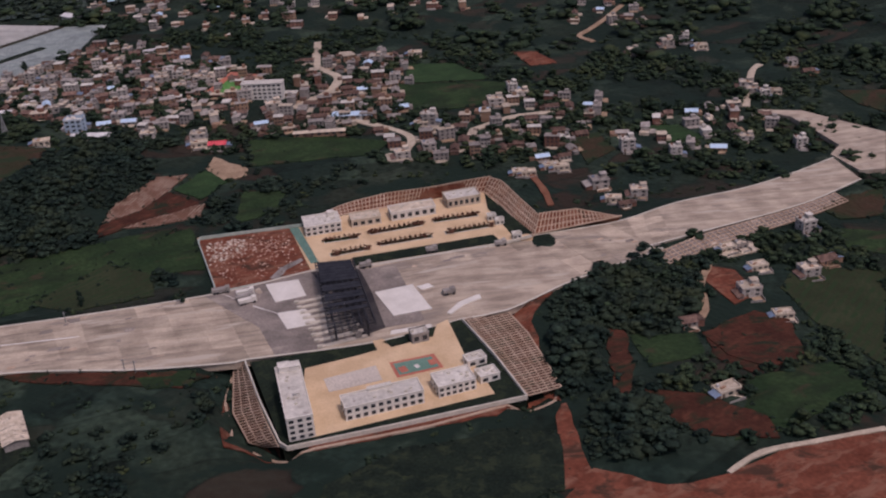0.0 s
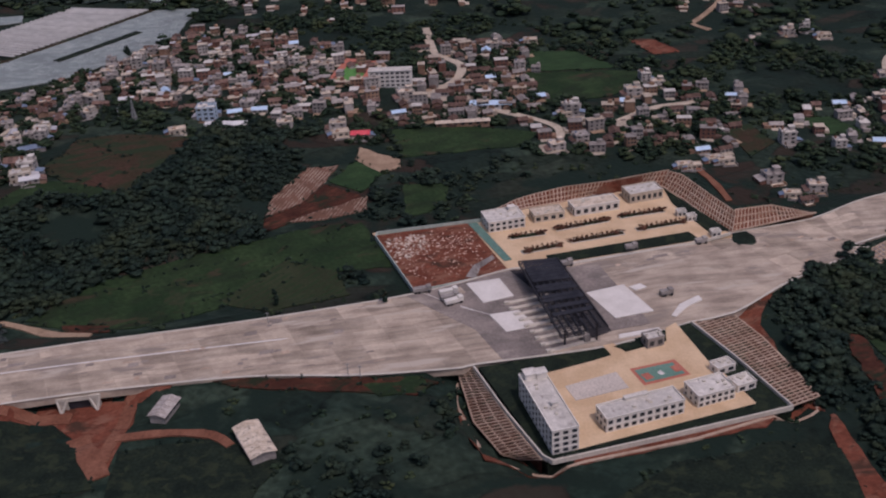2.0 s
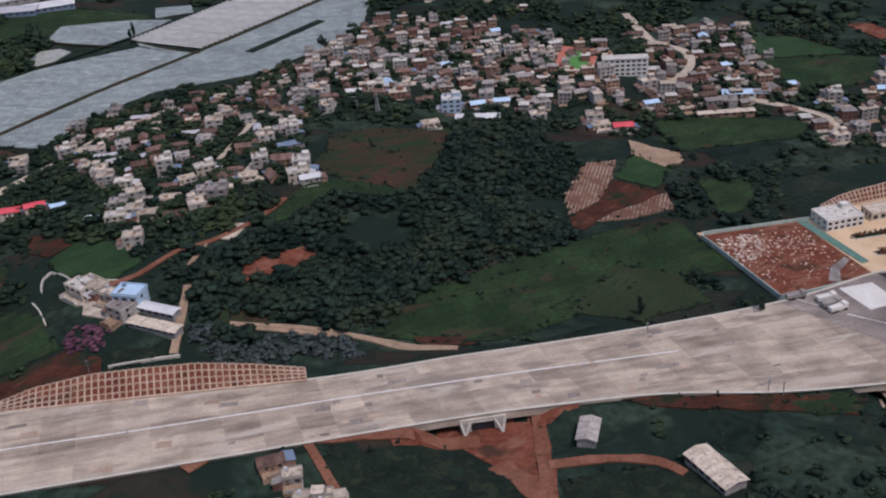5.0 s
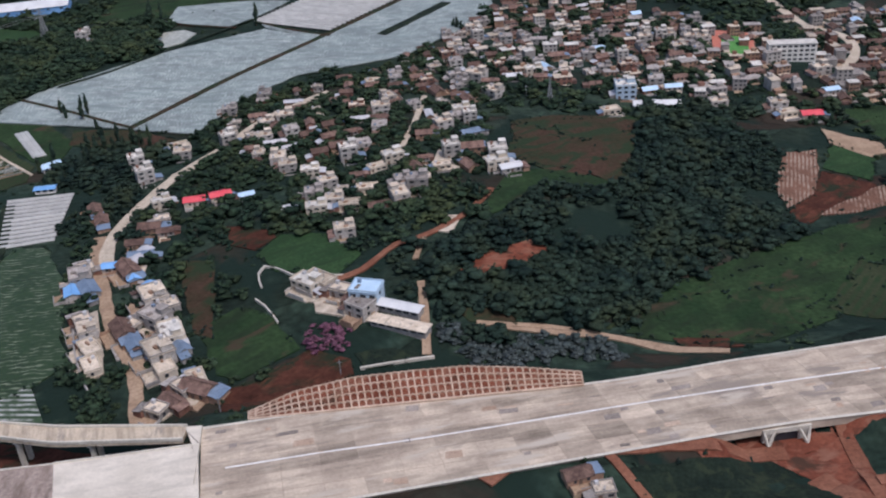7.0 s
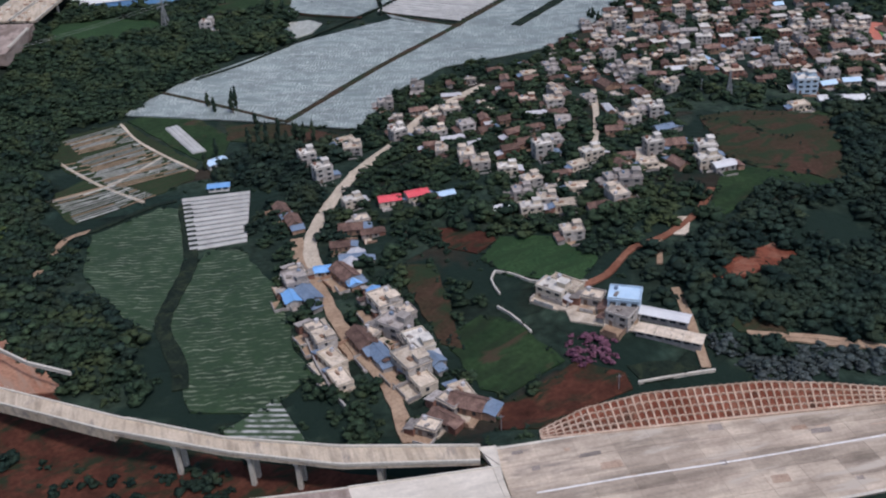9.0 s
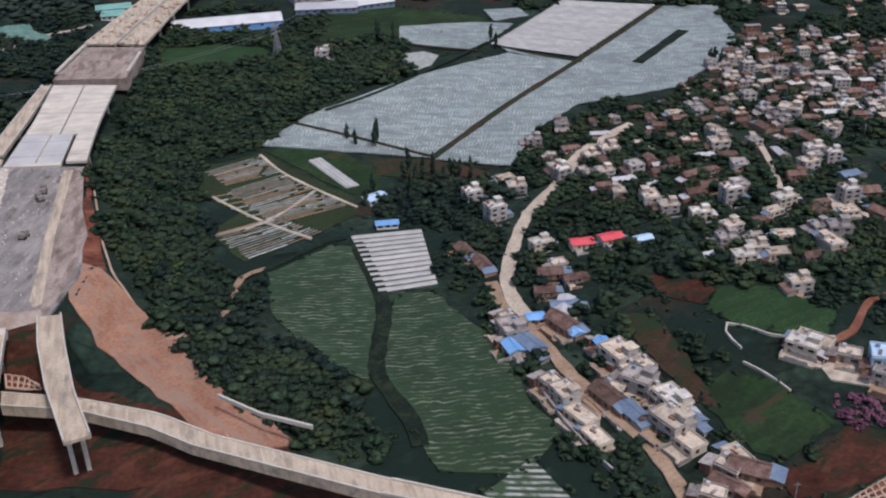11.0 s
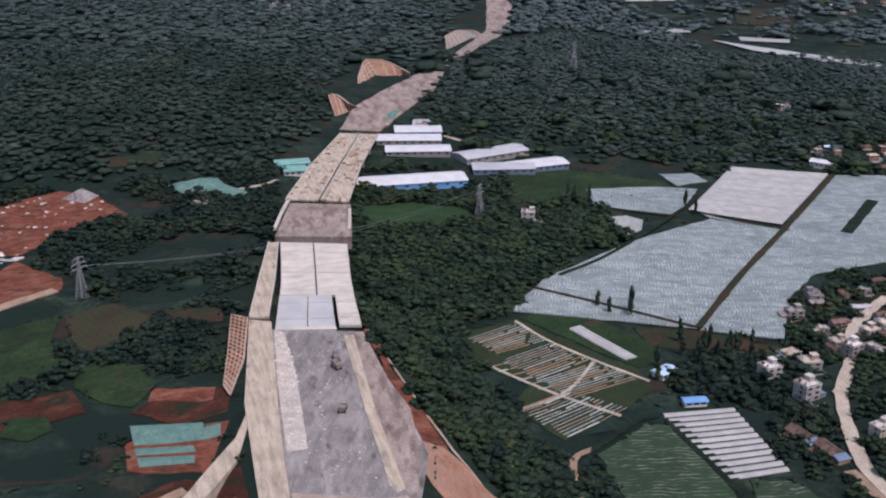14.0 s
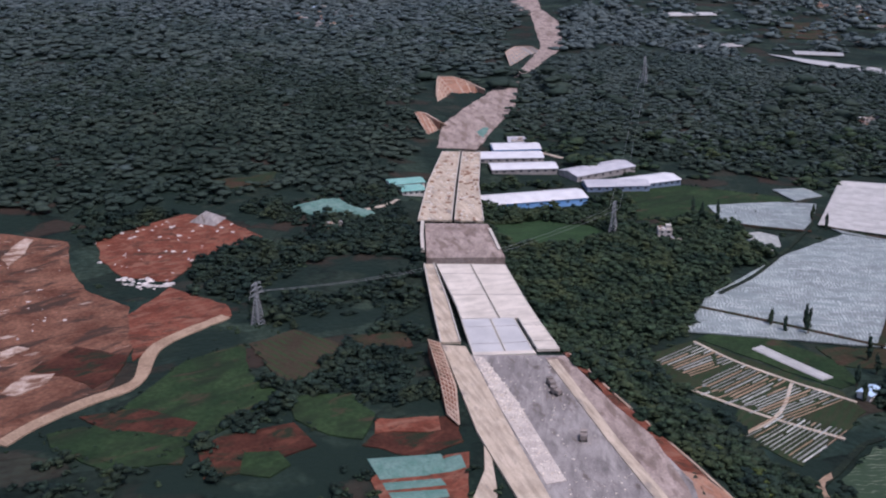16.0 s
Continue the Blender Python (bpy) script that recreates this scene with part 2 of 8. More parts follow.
ROOFWHITE = mat("white_flat_roof", (0.50, 0.475, 0.42), (0.65, 0.62, 0.555), 2.5, 0.6, 0.85, 0.1, spread=0.16, own=0.15)
mixed(ROOFWHITE, (0.33, 0.30, 0.265), 2.0, 0.16, 0.06)
ROOFGREY = mat("grey_flat_roof", (0.24, 0.215, 0.195), (0.37, 0.335, 0.30), 2.0, 0.5, 0.9, 0.15, spread=0.22, own=0.3)
TILE = mat("old_roof_tiles", (0.105, 0.066, 0.054), (0.20, 0.128, 0.10), 2.0, 0.4, 0.9, 0.5, spread=0.35, own=0.35)
BLUE = mat("blue_sheet_roof", (0.16, 0.36, 0.66), (0.22, 0.43, 0.72), 4.0, 0.6, 0.5, 0.2, spread=0.1, own=0.2)
PALEBLUE = mat("pale_blue_sheet", (0.42, 0.58, 0.72), (0.50, 0.65, 0.78), 4.0, 0.6, 0.5, 0.15, spread=0.08)
SLATEBLUE = mat("slate_blue_sheet", (0.13, 0.18, 0.25), (0.18, 0.235, 0.31), 4.0, 0.6, 0.55, 0.2)
REDROOF = mat("red_sheet_roof", (0.62, 0.07, 0.09), (0.70, 0.11, 0.12), 4.0, 0.6, 0.55, 0.2, spread=0.08)
GREENROOF = mat("green_sheet_roof", (0.16, 0.36, 0.30), (0.22, 0.43, 0.36), 5.0, 0.6, 0.6, 0.2)
SHEET = mat("white_sheet_roof", (0.58, 0.58, 0.57), (0.68, 0.68, 0.66), 6.0, 0.7, 0.5, 0.12, spread=0.07)
GREYSHEET = mat("grey_sheet_roof", (0.42, 0.42, 0.43), (0.52, 0.51, 0.51), 6.0, 0.7, 0.5, 0.12, spread=0.08)
STEEL = mat("dark_steel", (0.02, 0.021, 0.026), (0.04, 0.04, 0.046), 3.0, 0.5, 0.6, 0.1, metal=0.3)
PYLON = mat("galvanised_steel", (0.26, 0.27, 0.27), (0.34, 0.35, 0.35), 3.0, 0.5, 0.6, 0.0, metal=0.4)
GLASS = mat("dark_window_glass", (0.03, 0.035, 0.04), (0.05, 0.055, 0.06), 2.0, 0.5, 0.15, 0.0)
FILM = mat("greenhouse_film", (0.36, 0.355, 0.325), (0.46, 0.455, 0.42), 6.0, 0.8, 0.45, 0.2, spread=0.1, own=0.1)
BEDFILM = mat("dull_bed_film", (0.25, 0.255, 0.225), (0.42, 0.42, 0.38), 2.5, 0.5, 0.6, 0.1, own=0.35)
NETGREEN = mat("green_dust_net", (0.093, 0.187, 0.151), (0.147, 0.241, 0.203), 4.0, 0.8, 0.9, 0.4, spread=0.2)
COURTGREEN = mat("court_green", (0.11, 0.22, 0.17), (0.14, 0.26, 0.20), 5.0, 0.6, 0.8, 0.05)
COURTRED = mat("court_red", (0.42, 0.13, 0.09), (0.48, 0.17, 0.11), 5.0, 0.6, 0.8, 0.05)
PITCH = mat("pitch_green", (0.08, 0.22, 0.06), (0.10, 0.27, 0.07), 9.0, 0.8, 0.9, 0.2)
WATER = mat("pond_water", (0.33, 0.33, 0.27), (0.38, 0.38, 0.31), 9.0, 2.0, 0.12, 0.02)
PAINT = mat("white_line", (0.60, 0.57, 0.52), (0.72, 0.70, 0.66), 3.0, 0.5, 0.8, 0.0)
ROCK = mat("white_rock", (0.468, 0.408, 0.357), (0.629, 0.586, 0.535), 3.0, 0.5, 0.9, 0.4, island=0.25)
LEAF = mat("tree_leaves", (0.013, 0.027, 0.017), (0.032, 0.052, 0.027), 13.0, 1.0, 0.85, 1.0, spread=0.6, island=0.34)
LEAFDARK = mat("dark_leaves", (0.009, 0.020, 0.016), (0.023, 0.039, 0.026), 14.0, 1.0, 0.85, 1.0, spread=0.6, island=0.34)
LEAFLIGHT = mat("young_leaves", (0.053, 0.077, 0.022), (0.083, 0.106, 0.034), 6.0, 0.8, 0.85, 0.5, spread=0.3, island=0.35)
LEAFGREY = mat("grey_green_leaves", (0.032, 0.046, 0.041), (0.054, 0.068, 0.065), 5.0, 0.7, 0.8, 0.5, spread=0.3, island=0.4)
BLOSSOM = mat("pink_blossom", (0.121, 0.050, 0.077), (0.187, 0.088, 0.121), 3.0, 0.6, 0.9, 0.5, island=0.4)
BARK = mat("bark", (0.09, 0.065, 0.05), (0.14, 0.105, 0.08), 2.0, 0.3, 0.95, 0.4)
SHRUB = mat("clipped_shrub", (0.060, 0.032, 0.020), (0.105, 0.050, 0.032), 4.0, 0.5, 0.9, 0.5, island=0.4)
# Haze is put into these leaf colours: paler and bluer with distance.
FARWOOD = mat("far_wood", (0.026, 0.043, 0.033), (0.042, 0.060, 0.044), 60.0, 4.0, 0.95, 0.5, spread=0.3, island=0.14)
HAZYRIDGE = mat("hazy_ridge_wood", (0.042, 0.063, 0.056), (0.064, 0.087, 0.075), 80.0, 5.0, 0.95, 0.4, spread=0.25, island=0.1)
HAZYHILL = mat("hazy_distant_wood", (0.070, 0.098, 0.096), (0.094, 0.121, 0.115), 120.0, 9.0, 0.95, 0.3, spread=0.2, island=0.07)
QUARRY = mat("quarry_soil", (0.105, 0.045, 0.027), (0.20, 0.10, 0.062), 12.0, 1.5, 0.95, 0.7, spread=0.35)
mixed(QUARRY, (0.055, 0.034, 0.024), 9.0, 0.32, 0.05, 40, 2.2)
mixed(QUARRY, (0.42, 0.33, 0.26), 5.0, 0.09, 0.03, 30, 3.2, 20.0)
HAUL = mat("haul_road_earth", (0.27, 0.135, 0.085), (0.36, 0.20, 0.13), 8.0, 1.0, 0.95, 0.4, spread=0.22)
PATCHDARK = mat("dark_repair_patch", (0.20, 0.172, 0.15), (0.29, 0.25, 0.215), 5.0, 0.6, 0.9, 0.15, own=0.2)
NET = row_mat("white_film_field", (0.232, 0.272, 0.25), (0.41, 0.455, 0.42), 1.5, 8, 0.45, 0.42, 9.0, 26.0)
mixed(NET, (0.43, 0.45, 0.415), 2.2, 0.14, 0.04, 172, 5.0)
mixed(NET, (0.185, 0.228, 0.21), 3.2, 0.22, 0.05, 172, 7.0, 33.0)
FILMROWS = row_mat("film_rows", (0.022, 0.047, 0.014), (0.16, 0.185, 0.12), 1.9, 87, 0.6, 0.20, 7.0, 14.0)
mixed(FILMROWS, (0.020, 0.042, 0.013), 2.2, 0.42, 0.05, 177, 3.0)
FILMROWS2 = row_mat("wide_film_rows", (0.04, 0.07, 0.028), (0.42, 0.42, 0.39), 2.1, 95, 0.55, 0.42, 1.5, 30.0)
SOILROWS = row_mat("dug_rows", (0.17, 0.09, 0.06), (0.30, 0.225, 0.17), 1.5, 15, 0.95, 0.5, 2.0)
VINEROWS = row_mat("vine_rows", (0.036, 0.045, 0.022), (0.022, 0.042, 0.017), 3.2, 35, 0.95, 0.5, 1.5)

plots(GROUND, 15.0, 0.6, 1.6, (0.040, 0.026, 0.019))
mixed(GROUND, (0.011, 0.022, 0.016), 26.0, 0.45, 0.05)
mixed(GRASS, (0.016, 0.027, 0.013), 7.0, 0.34, 0.08, 35, 2.6)
mixed(GRASS, (0.052, 0.038, 0.024), 9.0, 0.12, 0.05, 30, 2.2, 90.0)
mixed(LUSH, (0.022, 0.045, 0.018), 3.0, 0.4, 0.08, 25, 4.0)
mixed(DARKSOIL, (0.020, 0.026, 0.014), 6.0, 0.36, 0.06, 20, 1.8)
mixed(DARKSOIL, (0.105, 0.04, 0.024), 4.0, 0.18, 0.06, 40, 2.4, 50.0)
mixed(BROWNFIELD, (0.022, 0.036, 0.017), 8.0, 0.42, 0.05, 40, 2.0)
mixed(DARKGRASS, (0.026, 0.036, 0.020), 4.0, 0.3, 0.06)
mixed(SOIL, (0.22, 0.105, 0.068), 4.0, 0.32, 0.08, 30, 2.0)
mixed(SOIL, (0.062, 0.034, 0.022), 6.0, 0.22, 0.06, 0, 1.6, 60.0)
mixed(HAUL, (0.30, 0.20, 0.145), 3.0, 0.35, 0.08, 128, 6.0)
for m in (CONCRETE, PANEL):
    streaked(m, 14, 22.0, 3.2, 0.70)
    mixed(m, (0.262, 0.222, 0.182), 7.0, 0.15, 0.04, 14, 3.4)
    mixed(m, (0.46, 0.40, 0.325), 5.0, 0.16, 0.04, 14, 5.0, 70.0)
streaked(DECK, 106, 14.0, 1.6, 0.74)
mixed(DECK, (0.27, 0.235, 0.195), 4.0, 0.16, 0.05, 106, 2.5)
mixed(BROWNDECK, (0.19, 0.145, 0.118), 5.0, 0.36, 0.06, 103, 3.0)
mixed(LEAF, (0.050, 0.066, 0.028), 17.0, 0.22, 0.09)
mixed(LEAFDARK, (0.036, 0.050, 0.026), 21.0, 0.26, 0.09)
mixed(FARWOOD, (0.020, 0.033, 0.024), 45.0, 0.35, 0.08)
mixed(GRAVEL, (0.33, 0.305, 0.275), 5.0, 0.3, 0.06, 103, 4.0)
mixed(GRAVEL, (0.15, 0.128, 0.112), 4.0, 0.16, 0.05, 103, 2.5, 40.0)
streaked(GRAVEL, 80, 12.0, 2.0, 0.78)
streaked(BROWNDECK, 80, 9.0, 2.5, 0.8)
streaked(NEWCONC, 14, 9.0, 3.0, 0.88)
streaked(NET, 8, 30.0, 4.0, 0.8)

# ---- relief of the land: (x, y, height, reach) ----
HILLS = [
    [(100, 366, -17, 45), (46, 420, -14, 45), (99, 451, -17, 60), (62, 345, -11, 30), (34, 557, -15, 70), (62, 218, -6, 50)],
    [(145, 398, -25, 50), (150, 650, -27, 120), (260, 450, -30, 100), (-40, 290, -5.2, 45), (-56, 377, -7, 45), (-90, 330, -6, 30)],
    [(-127, 480, -8, 50), (-140, 545, -4, 60), (-50, 520, -10, 60), (-150, 420, -7, 40), (-190, 333, -7, 35), (-132, 285, -3, 25)],
    [(-131, 235, 1, 40), (-172, 252, -2, 30), (-220, 290, -1, 35), (-301, 360, 8, 30), (-280, 411, 9, 45), (-240, 429, 8, 35)],
    [(-335, 400, 4, 35), (-293, 470, 3, 45), (-223, 488, 3, 45), (-196, 634, -8, 80), (-378, 343, 1.5, 25), (-392, 325, 1, 25)],
    [(-330, 285, 2, 22), (-345, 250, -4, 30), (-423, 293, -4, 30), (-433, 344, -3.5, 45), (-457, 410, -4, 45), (-500, 505, -4, 50)],
    [(-427, 507, -8, 50), (-290, 750, -12, 110), (-496, 340, 6, 18), (-478, 320, 7, 18), (-530, 300, -1, 30), (-570, 318, -1, 25)],
    [(-545, 405, 11, 25), (-600, 474, 9, 30), (-586, 445, 11, 25), (-614, 381, 10, 30), (-645, 451, 16, 35), (-636, 511, 10, 40)],
    [(-672, 462, 16, 35), (-690, 480, 14, 40), (-682, 620, 8, 50), (-636, 607, 10, 40), (-737, 565, 7, 50), (-751, 507, 6, 60)],
    [(-508, 547, -2, 45), (-495, 612, 0, 45), (-540, 690, -3, 60), (-462, 700, -2, 60), (-560, 785, -2, 55), (-520, 1150, 6, 200)],
    [(-590, 850, 2, 35), (-560, 950, 3, 45), (-665, 850, 16, 45), (-650, 950, 20, 50), (-850, 900, 26, 150), (-1100, 700, 22, 250), (-100, 1100, -5, 250), (300, 1100, -20, 300), (-700, 1500, 30, 300)],
]


def terrain(x, y):
    x, y = np.asarray(x, float), np.asarray(y, float)
    top, low = 0.0, 0.004
    for row in HILLS:
        for hx, hy, hz, reach in row:
            w = np.exp(-((x - hx) ** 2 + (y - hy) ** 2) / (2 * reach * reach)) + 1e-5 * np.exp(-((x - hx) ** 2 + (y - hy) ** 2) / (18 * reach * reach))
            top, low = top + w * hz, low + w
    return top / low


PADS = []  # (outline, height along x or one height, margin)


def inside(poly, x, y):
    x, y = np.asarray(x, float), np.asarray(y, float)
    hit = np.zeros(x.shape, bool)
    for (x0, y0), (x1, y1) in zip(poly, poly[1:] + poly[:1]):
        c = (y0 > y) != (y1 > y)
        with np.errstate(divide="ignore", invalid="ignore"):
            hit ^= c & (x < (x1 - x0) * (y - y0) / (y1 - y0 + 1e-12) + x0)
    return hit


def away(poly, x, y):
    """How far outside an outline points lie; 0 within it."""
    x, y = np.asarray(x, float), np.asarray(y, float)
    best = np.full(x.shape, 1e9)
    for (x0, y0), (x1, y1) in zip(poly, poly[1:] + poly[:1]):
        dx, dy = x1 - x0, y1 - y0
        u = np.clip(((x - x0) * dx + (y - y0) * dy) / (dx * dx + dy * dy + 1e-9), 0, 1)
        best = np.minimum(best, np.hypot(x - x0 - u * dx, y - y0 - u * dy))
    return np.where(inside(poly, x, y), 0.0, best)


def level(z, x):
    return np.interp(x, [p[0] for p in z], [p[1] for p in z]) if isinstance(z, list) else z + 0.0 * np.asarray(x, float)


def land(x, y):
    """Height of the finished ground."""
    x, y = np.asarray(x, float), np.asarray(y, float)
    h = terrain(x, y)
    far = np.clip((np.hypot(x + 250, y - 350) - 750) / 500, 0, 1)
    h = h + far * 9 * (np.sin(x / 130 + 1.3 * np.sin(y / 170)) * np.cos(y / 150 + np.sin(x / 210)))
    for poly, z, margin in PADS:
        xs, ys = [p[0] for p in poly], [p[1] for p in poly]
        near = (x > min(xs) - 25) & (x < max(xs) + 25) & (y > min(ys) - 25) & (y < max(ys) + 25)
        if np.any(near):
            d = away(poly, x, y)
            w = np.clip((d - 3) / margin, 0, 1)
            h = np.where(near, (level(z, x) - 0.7) * (1 - w) + h * w, h)
    return h


def high(x, y):
    return float(land(np.array([x]), np.array([y]))[0])


# ---- ways to build ----
def mesh_of(name, bm, material):
    me = bpy.data.meshes.new(name)
    bm.to_mesh(me)
    bm.free()
    me.materials.append(material)
    return me


def part(name, bm, material, parent=None, label=""):
    me = bm if isinstance(bm, bpy.types.Mesh) else mesh_of(name, bm, material)
    ob = new(name, me)
    ob.parent = parent
    return tagged(ob, label)


def thing(name, label, category, x=0, y=0, z=0, rz=0, group="", kind=""):
    ob = new(name)
    ob.matrix_basis = pose(x, y, z, 0, 0, rz)
    return tagged(ob, label, category, group, kind)


def box(bm, cx, cy, cz, sx, sy, sz, rz=0.0):
    """A box that stands on cz."""
    c, s = math.cos(radians(rz)), math.sin(radians(rz))
    v = [bm.verts.new((cx + x * c - y * s, cy + x * s + y * c, cz + z)) for z in (0, sz) for x, y in ((-sx / 2, -sy / 2), (sx / 2, -sy / 2), (sx / 2, sy / 2), (-sx / 2, sy / 2))]
    for f in ((3, 2, 1, 0), (4, 5, 6, 7), (0, 1, 5, 4), (1, 2, 6, 5), (2, 3, 7, 6), (3, 0, 4, 7)):
        bm.faces.new([v[i] for i in f])
    return bm


def boxed(*args):
    return box(bmesh.new(), *args)


def beam(bm, p, q, w, h=None):
    """A square bar from p to q."""
    p, q = Vector(p), Vector(q)
    d = (q - p).normalized()
    side = d.cross(Vector((0, 0, 1)))
    side = Vector((1, 0, 0)) if side.length < 1e-4 else side.normalized()
    up = side.cross(d)
    h = h or w
    v = [bm.verts.new(e + side * a * w / 2 + up * b * h / 2) for e in (p, q) for a, b in ((-1, -1), (1, -1), (1, 1), (-1, 1))]
    for f in ((3, 2, 1, 0), (4, 5, 6, 7), (0, 1, 5, 4), (1, 2, 6, 5), (2, 3, 7, 6), (3, 0, 4, 7)):
        bm.faces.new([v[i] for i in f])
    return bm


def sheet(poly, drop=0.0, off=0.3, step=7.0, z=None):
    """An outline laid on the land (or at height z) with a rim that goes down."""
    bm = bmesh.new()
    vs = [bm.verts.new((x, y, 0)) for x, y in poly]
    es = [bm.edges.new((a, b)) for a, b in zip(vs, vs[1:] + vs[:1])]
    bmesh.ops.triangle_fill(bm, use_beauty=True, edges=es)
    if z is None or isinstance(z, list):
        for k, i in (((1, 0, 0), 0), ((0, 1, 0), 1)):
            if isinstance(z, list) and i:
                continue
            lo, hi = min(p[i] for p in poly), max(p[i] for p in poly)
            gap = max(step, (hi - lo) / 60)
            for c in np.arange(math.ceil(lo / gap) * gap, hi, gap):
                bmesh.ops.bisect_plane(bm, geom=bm.verts[:] + bm.edges[:] + bm.faces[:], plane_co=Vector(k) * float(c), plane_no=k)
    bm.verts.ensure_lookup_table()
    xs, ys = np.array([v.co.x for v in bm.verts]), np.array([v.co.y for v in bm.verts])
    hs = land(xs, ys) + off if z is None else level(z, xs)
    for v, h in zip(bm.verts, hs):
        v.co.z = h
    for f in bm.faces:
        f.normal_update()
        if f.normal.z < 0:
            f.normal_flip()
    if drop:
        rim = [e for e in bm.edges if e.is_boundary]
        got = bmesh.ops.extrude_edge_only(bm, edges=rim)["geom"]
        for v in got:
            if isinstance(v, bmesh.types.BMVert):
                v.co.z -= drop
    bmesh.ops.recalc_face_normals(bm, faces=bm.faces[:])
    return bm


def ragged(poly, amount=0.8):
    """The outline with the small bends that hand-worked plots have."""
    r = random.Random(int(abs(poly[0][0] * 3 + poly[0][1])))
    out = []
    for (x0, y0), (x1, y1) in zip(poly, poly[1:] + poly[:1]):
        n = max(1, min(12, int(math.hypot(x1 - x0, y1 - y0) / 5)))
        out.append((x0, y0))
        for i in range(1, n):
            out.append((x0 + (x1 - x0) * i / n + r.uniform(-amount, amount), y0 + (y1 - y0) * i / n + r.uniform(-amount, amount)))
    return out


def field(name, poly, material, label, category="field", off=0.3):
    if name not in ("road", "yard", "pond", "running_track", "pitch"):
        poly = ragged(poly, 0.5 if name == "film_field" else 0.9)
        if name == "field":
            EDGES.append(poly)
    FIELDS.append(poly)
    return tagged(part(name, sheet(poly, 0.5, off + (len(FIELDS) % 11) * 0.013), material), label, category, kind="structure")


FIELDS, WAYS, EDGES = [], [], []


def smooth_line(pts, step=4.0):
    """A line through the points, rounded and evenly stepped."""
    p = [np.array(q, float) for q in pts]
    p = [2 * p[0] - p[1]] + p + [2 * p[-1] - p[-2]]
    out = []
    for a, b, c, d in zip(p, p[1:], p[2:], p[3:]):
        n = max(1, int(np.linalg.norm(c - b) / step))
        for i in range(n):
            t = i / n
            out.append(0.5 * (2 * b + (c - a) * t + (2 * a - 5 * b + 4 * c - d) * t * t + (3 * b - a - 3 * c + d) * t ** 3))
    return np.array(out + [p[-2]])


def ribbon(left, right, zl, zr, thick):
    """A slab between two lines of points."""
    bm = bmesh.new()
    rows = []
    for a, b, za, zb in zip(left, right, zl, zr):
        rows.append([bm.verts.new((a[0], a[1], za)), bm.verts.new((b[0], b[1], zb)), bm.verts.new((b[0], b[1], zb - thick)), bm.verts.new((a[0], a[1], za - thick))])
    for r, s in zip(rows, rows[1:]):
        for i in range(4):
            bm.faces.new((r[i], r[(i + 1) % 4], s[(i + 1) % 4], s[i]))
    bm.faces.new(rows[0])
    bm.faces.new(rows[-1][::-1])
    bmesh.ops.recalc_face_normals(bm, faces=bm.faces[:])
    return bm


def track(name, pts, width, material, label, off=0.55, category="track"):
    line = smooth_line(pts)
    t = np.gradient(line, axis=0)
    nrm = np.stack([-t[:, 1], t[:, 0]], 1) / (np.linalg.norm(t, axis=1)[:, None] + 1e-9)
    rnd = random.Random(int(abs(pts[0][0]) * 7))
    w = np.array([width * (0.85 + 0.3 * rnd.random()) for _ in line])[:, None] / 2
    a, b = line + nrm * w, line - nrm * w
    z = land(line[:, 0], line[:, 1]) + off + (len(WAYS) % 9) * 0.014
    WAYS.append((line, width))
    return tagged(part(name, ribbon(a, b, z, z, 0.5), material), label, category, kind="structure")


def even(pts, n):
    p = np.array(pts, float)
    d = np.r_[0, np.cumsum(np.linalg.norm(np.diff(p, axis=0), axis=1))]
    s = np.linspace(0, d[-1], n)
    return np.stack([np.interp(s, d, p[:, i]) for i in range(p.shape[1])], 1)


# ---- the roads' outlines ----
ROADZ = [(-360, 6.3), (-330, 5), (-250, 3), (-190, 1), (-132, -1.5), (-80, -4), (0, -5), (62, -11), (150, -20), (260, -26)]
ROAD_NORTH = [(-342.7, 270.4), (-307.5, 277.6), (-242.7, 286.2), (-199.5, 296.4), (-185.1, 299.5), (-143.0, 310.0), (-96.6, 324.6), (-59.8, 341.5), (-43.4, 342.5), (10.7, 357.2), (24.7, 366.7), (58.9, 381.6), (88.1, 403.0), (126.4, 424.4), (173.2, 459.0)]
ROAD_SOUTH = [(-335.6, 236.1), (-296.1, 245.0), (-249.9, 255.7), (-202.0, 266.9), (-175.1, 272.1), (-142.9, 276.9), (-110.2, 277.3), (-78.5, 281.0), (-75.0, 282.4), (-32.0, 290.3), (-4.8, 302.2), (11.1, 308.7), (37.7, 332.6), (74.1, 359.4), (64.3, 358.2), (136.3, 402.3), (177.5, 433.6)]
ROAD = ROAD_NORTH + ROAD_SOUTH[::-1]
SOUTH_YARD = [(-73.7, 281.6), (-56.5, 236.2), (14.0, 255.6), (-4.9, 301.5), (-32.0, 290.3)]
NORTH_YARD = [(-112.1, 378.5), (-95.0, 331.7), (-60.3, 340.8), (23.8, 362.9), (6.2, 409.5), (-35.8, 399.4), (-69.5, 386.4)]
HWAY = [(-595.7, 460.3), (-561.2, 458.7), (-550.7, 422.2), (-543.1, 398.1), (-537.0, 376.7), (-537.8, 362.2), (-538.9, 348.8), (-547.7, 344.5), (-569.4, 339.6), (-574.8, 360.2), (-586.7, 413.3)]
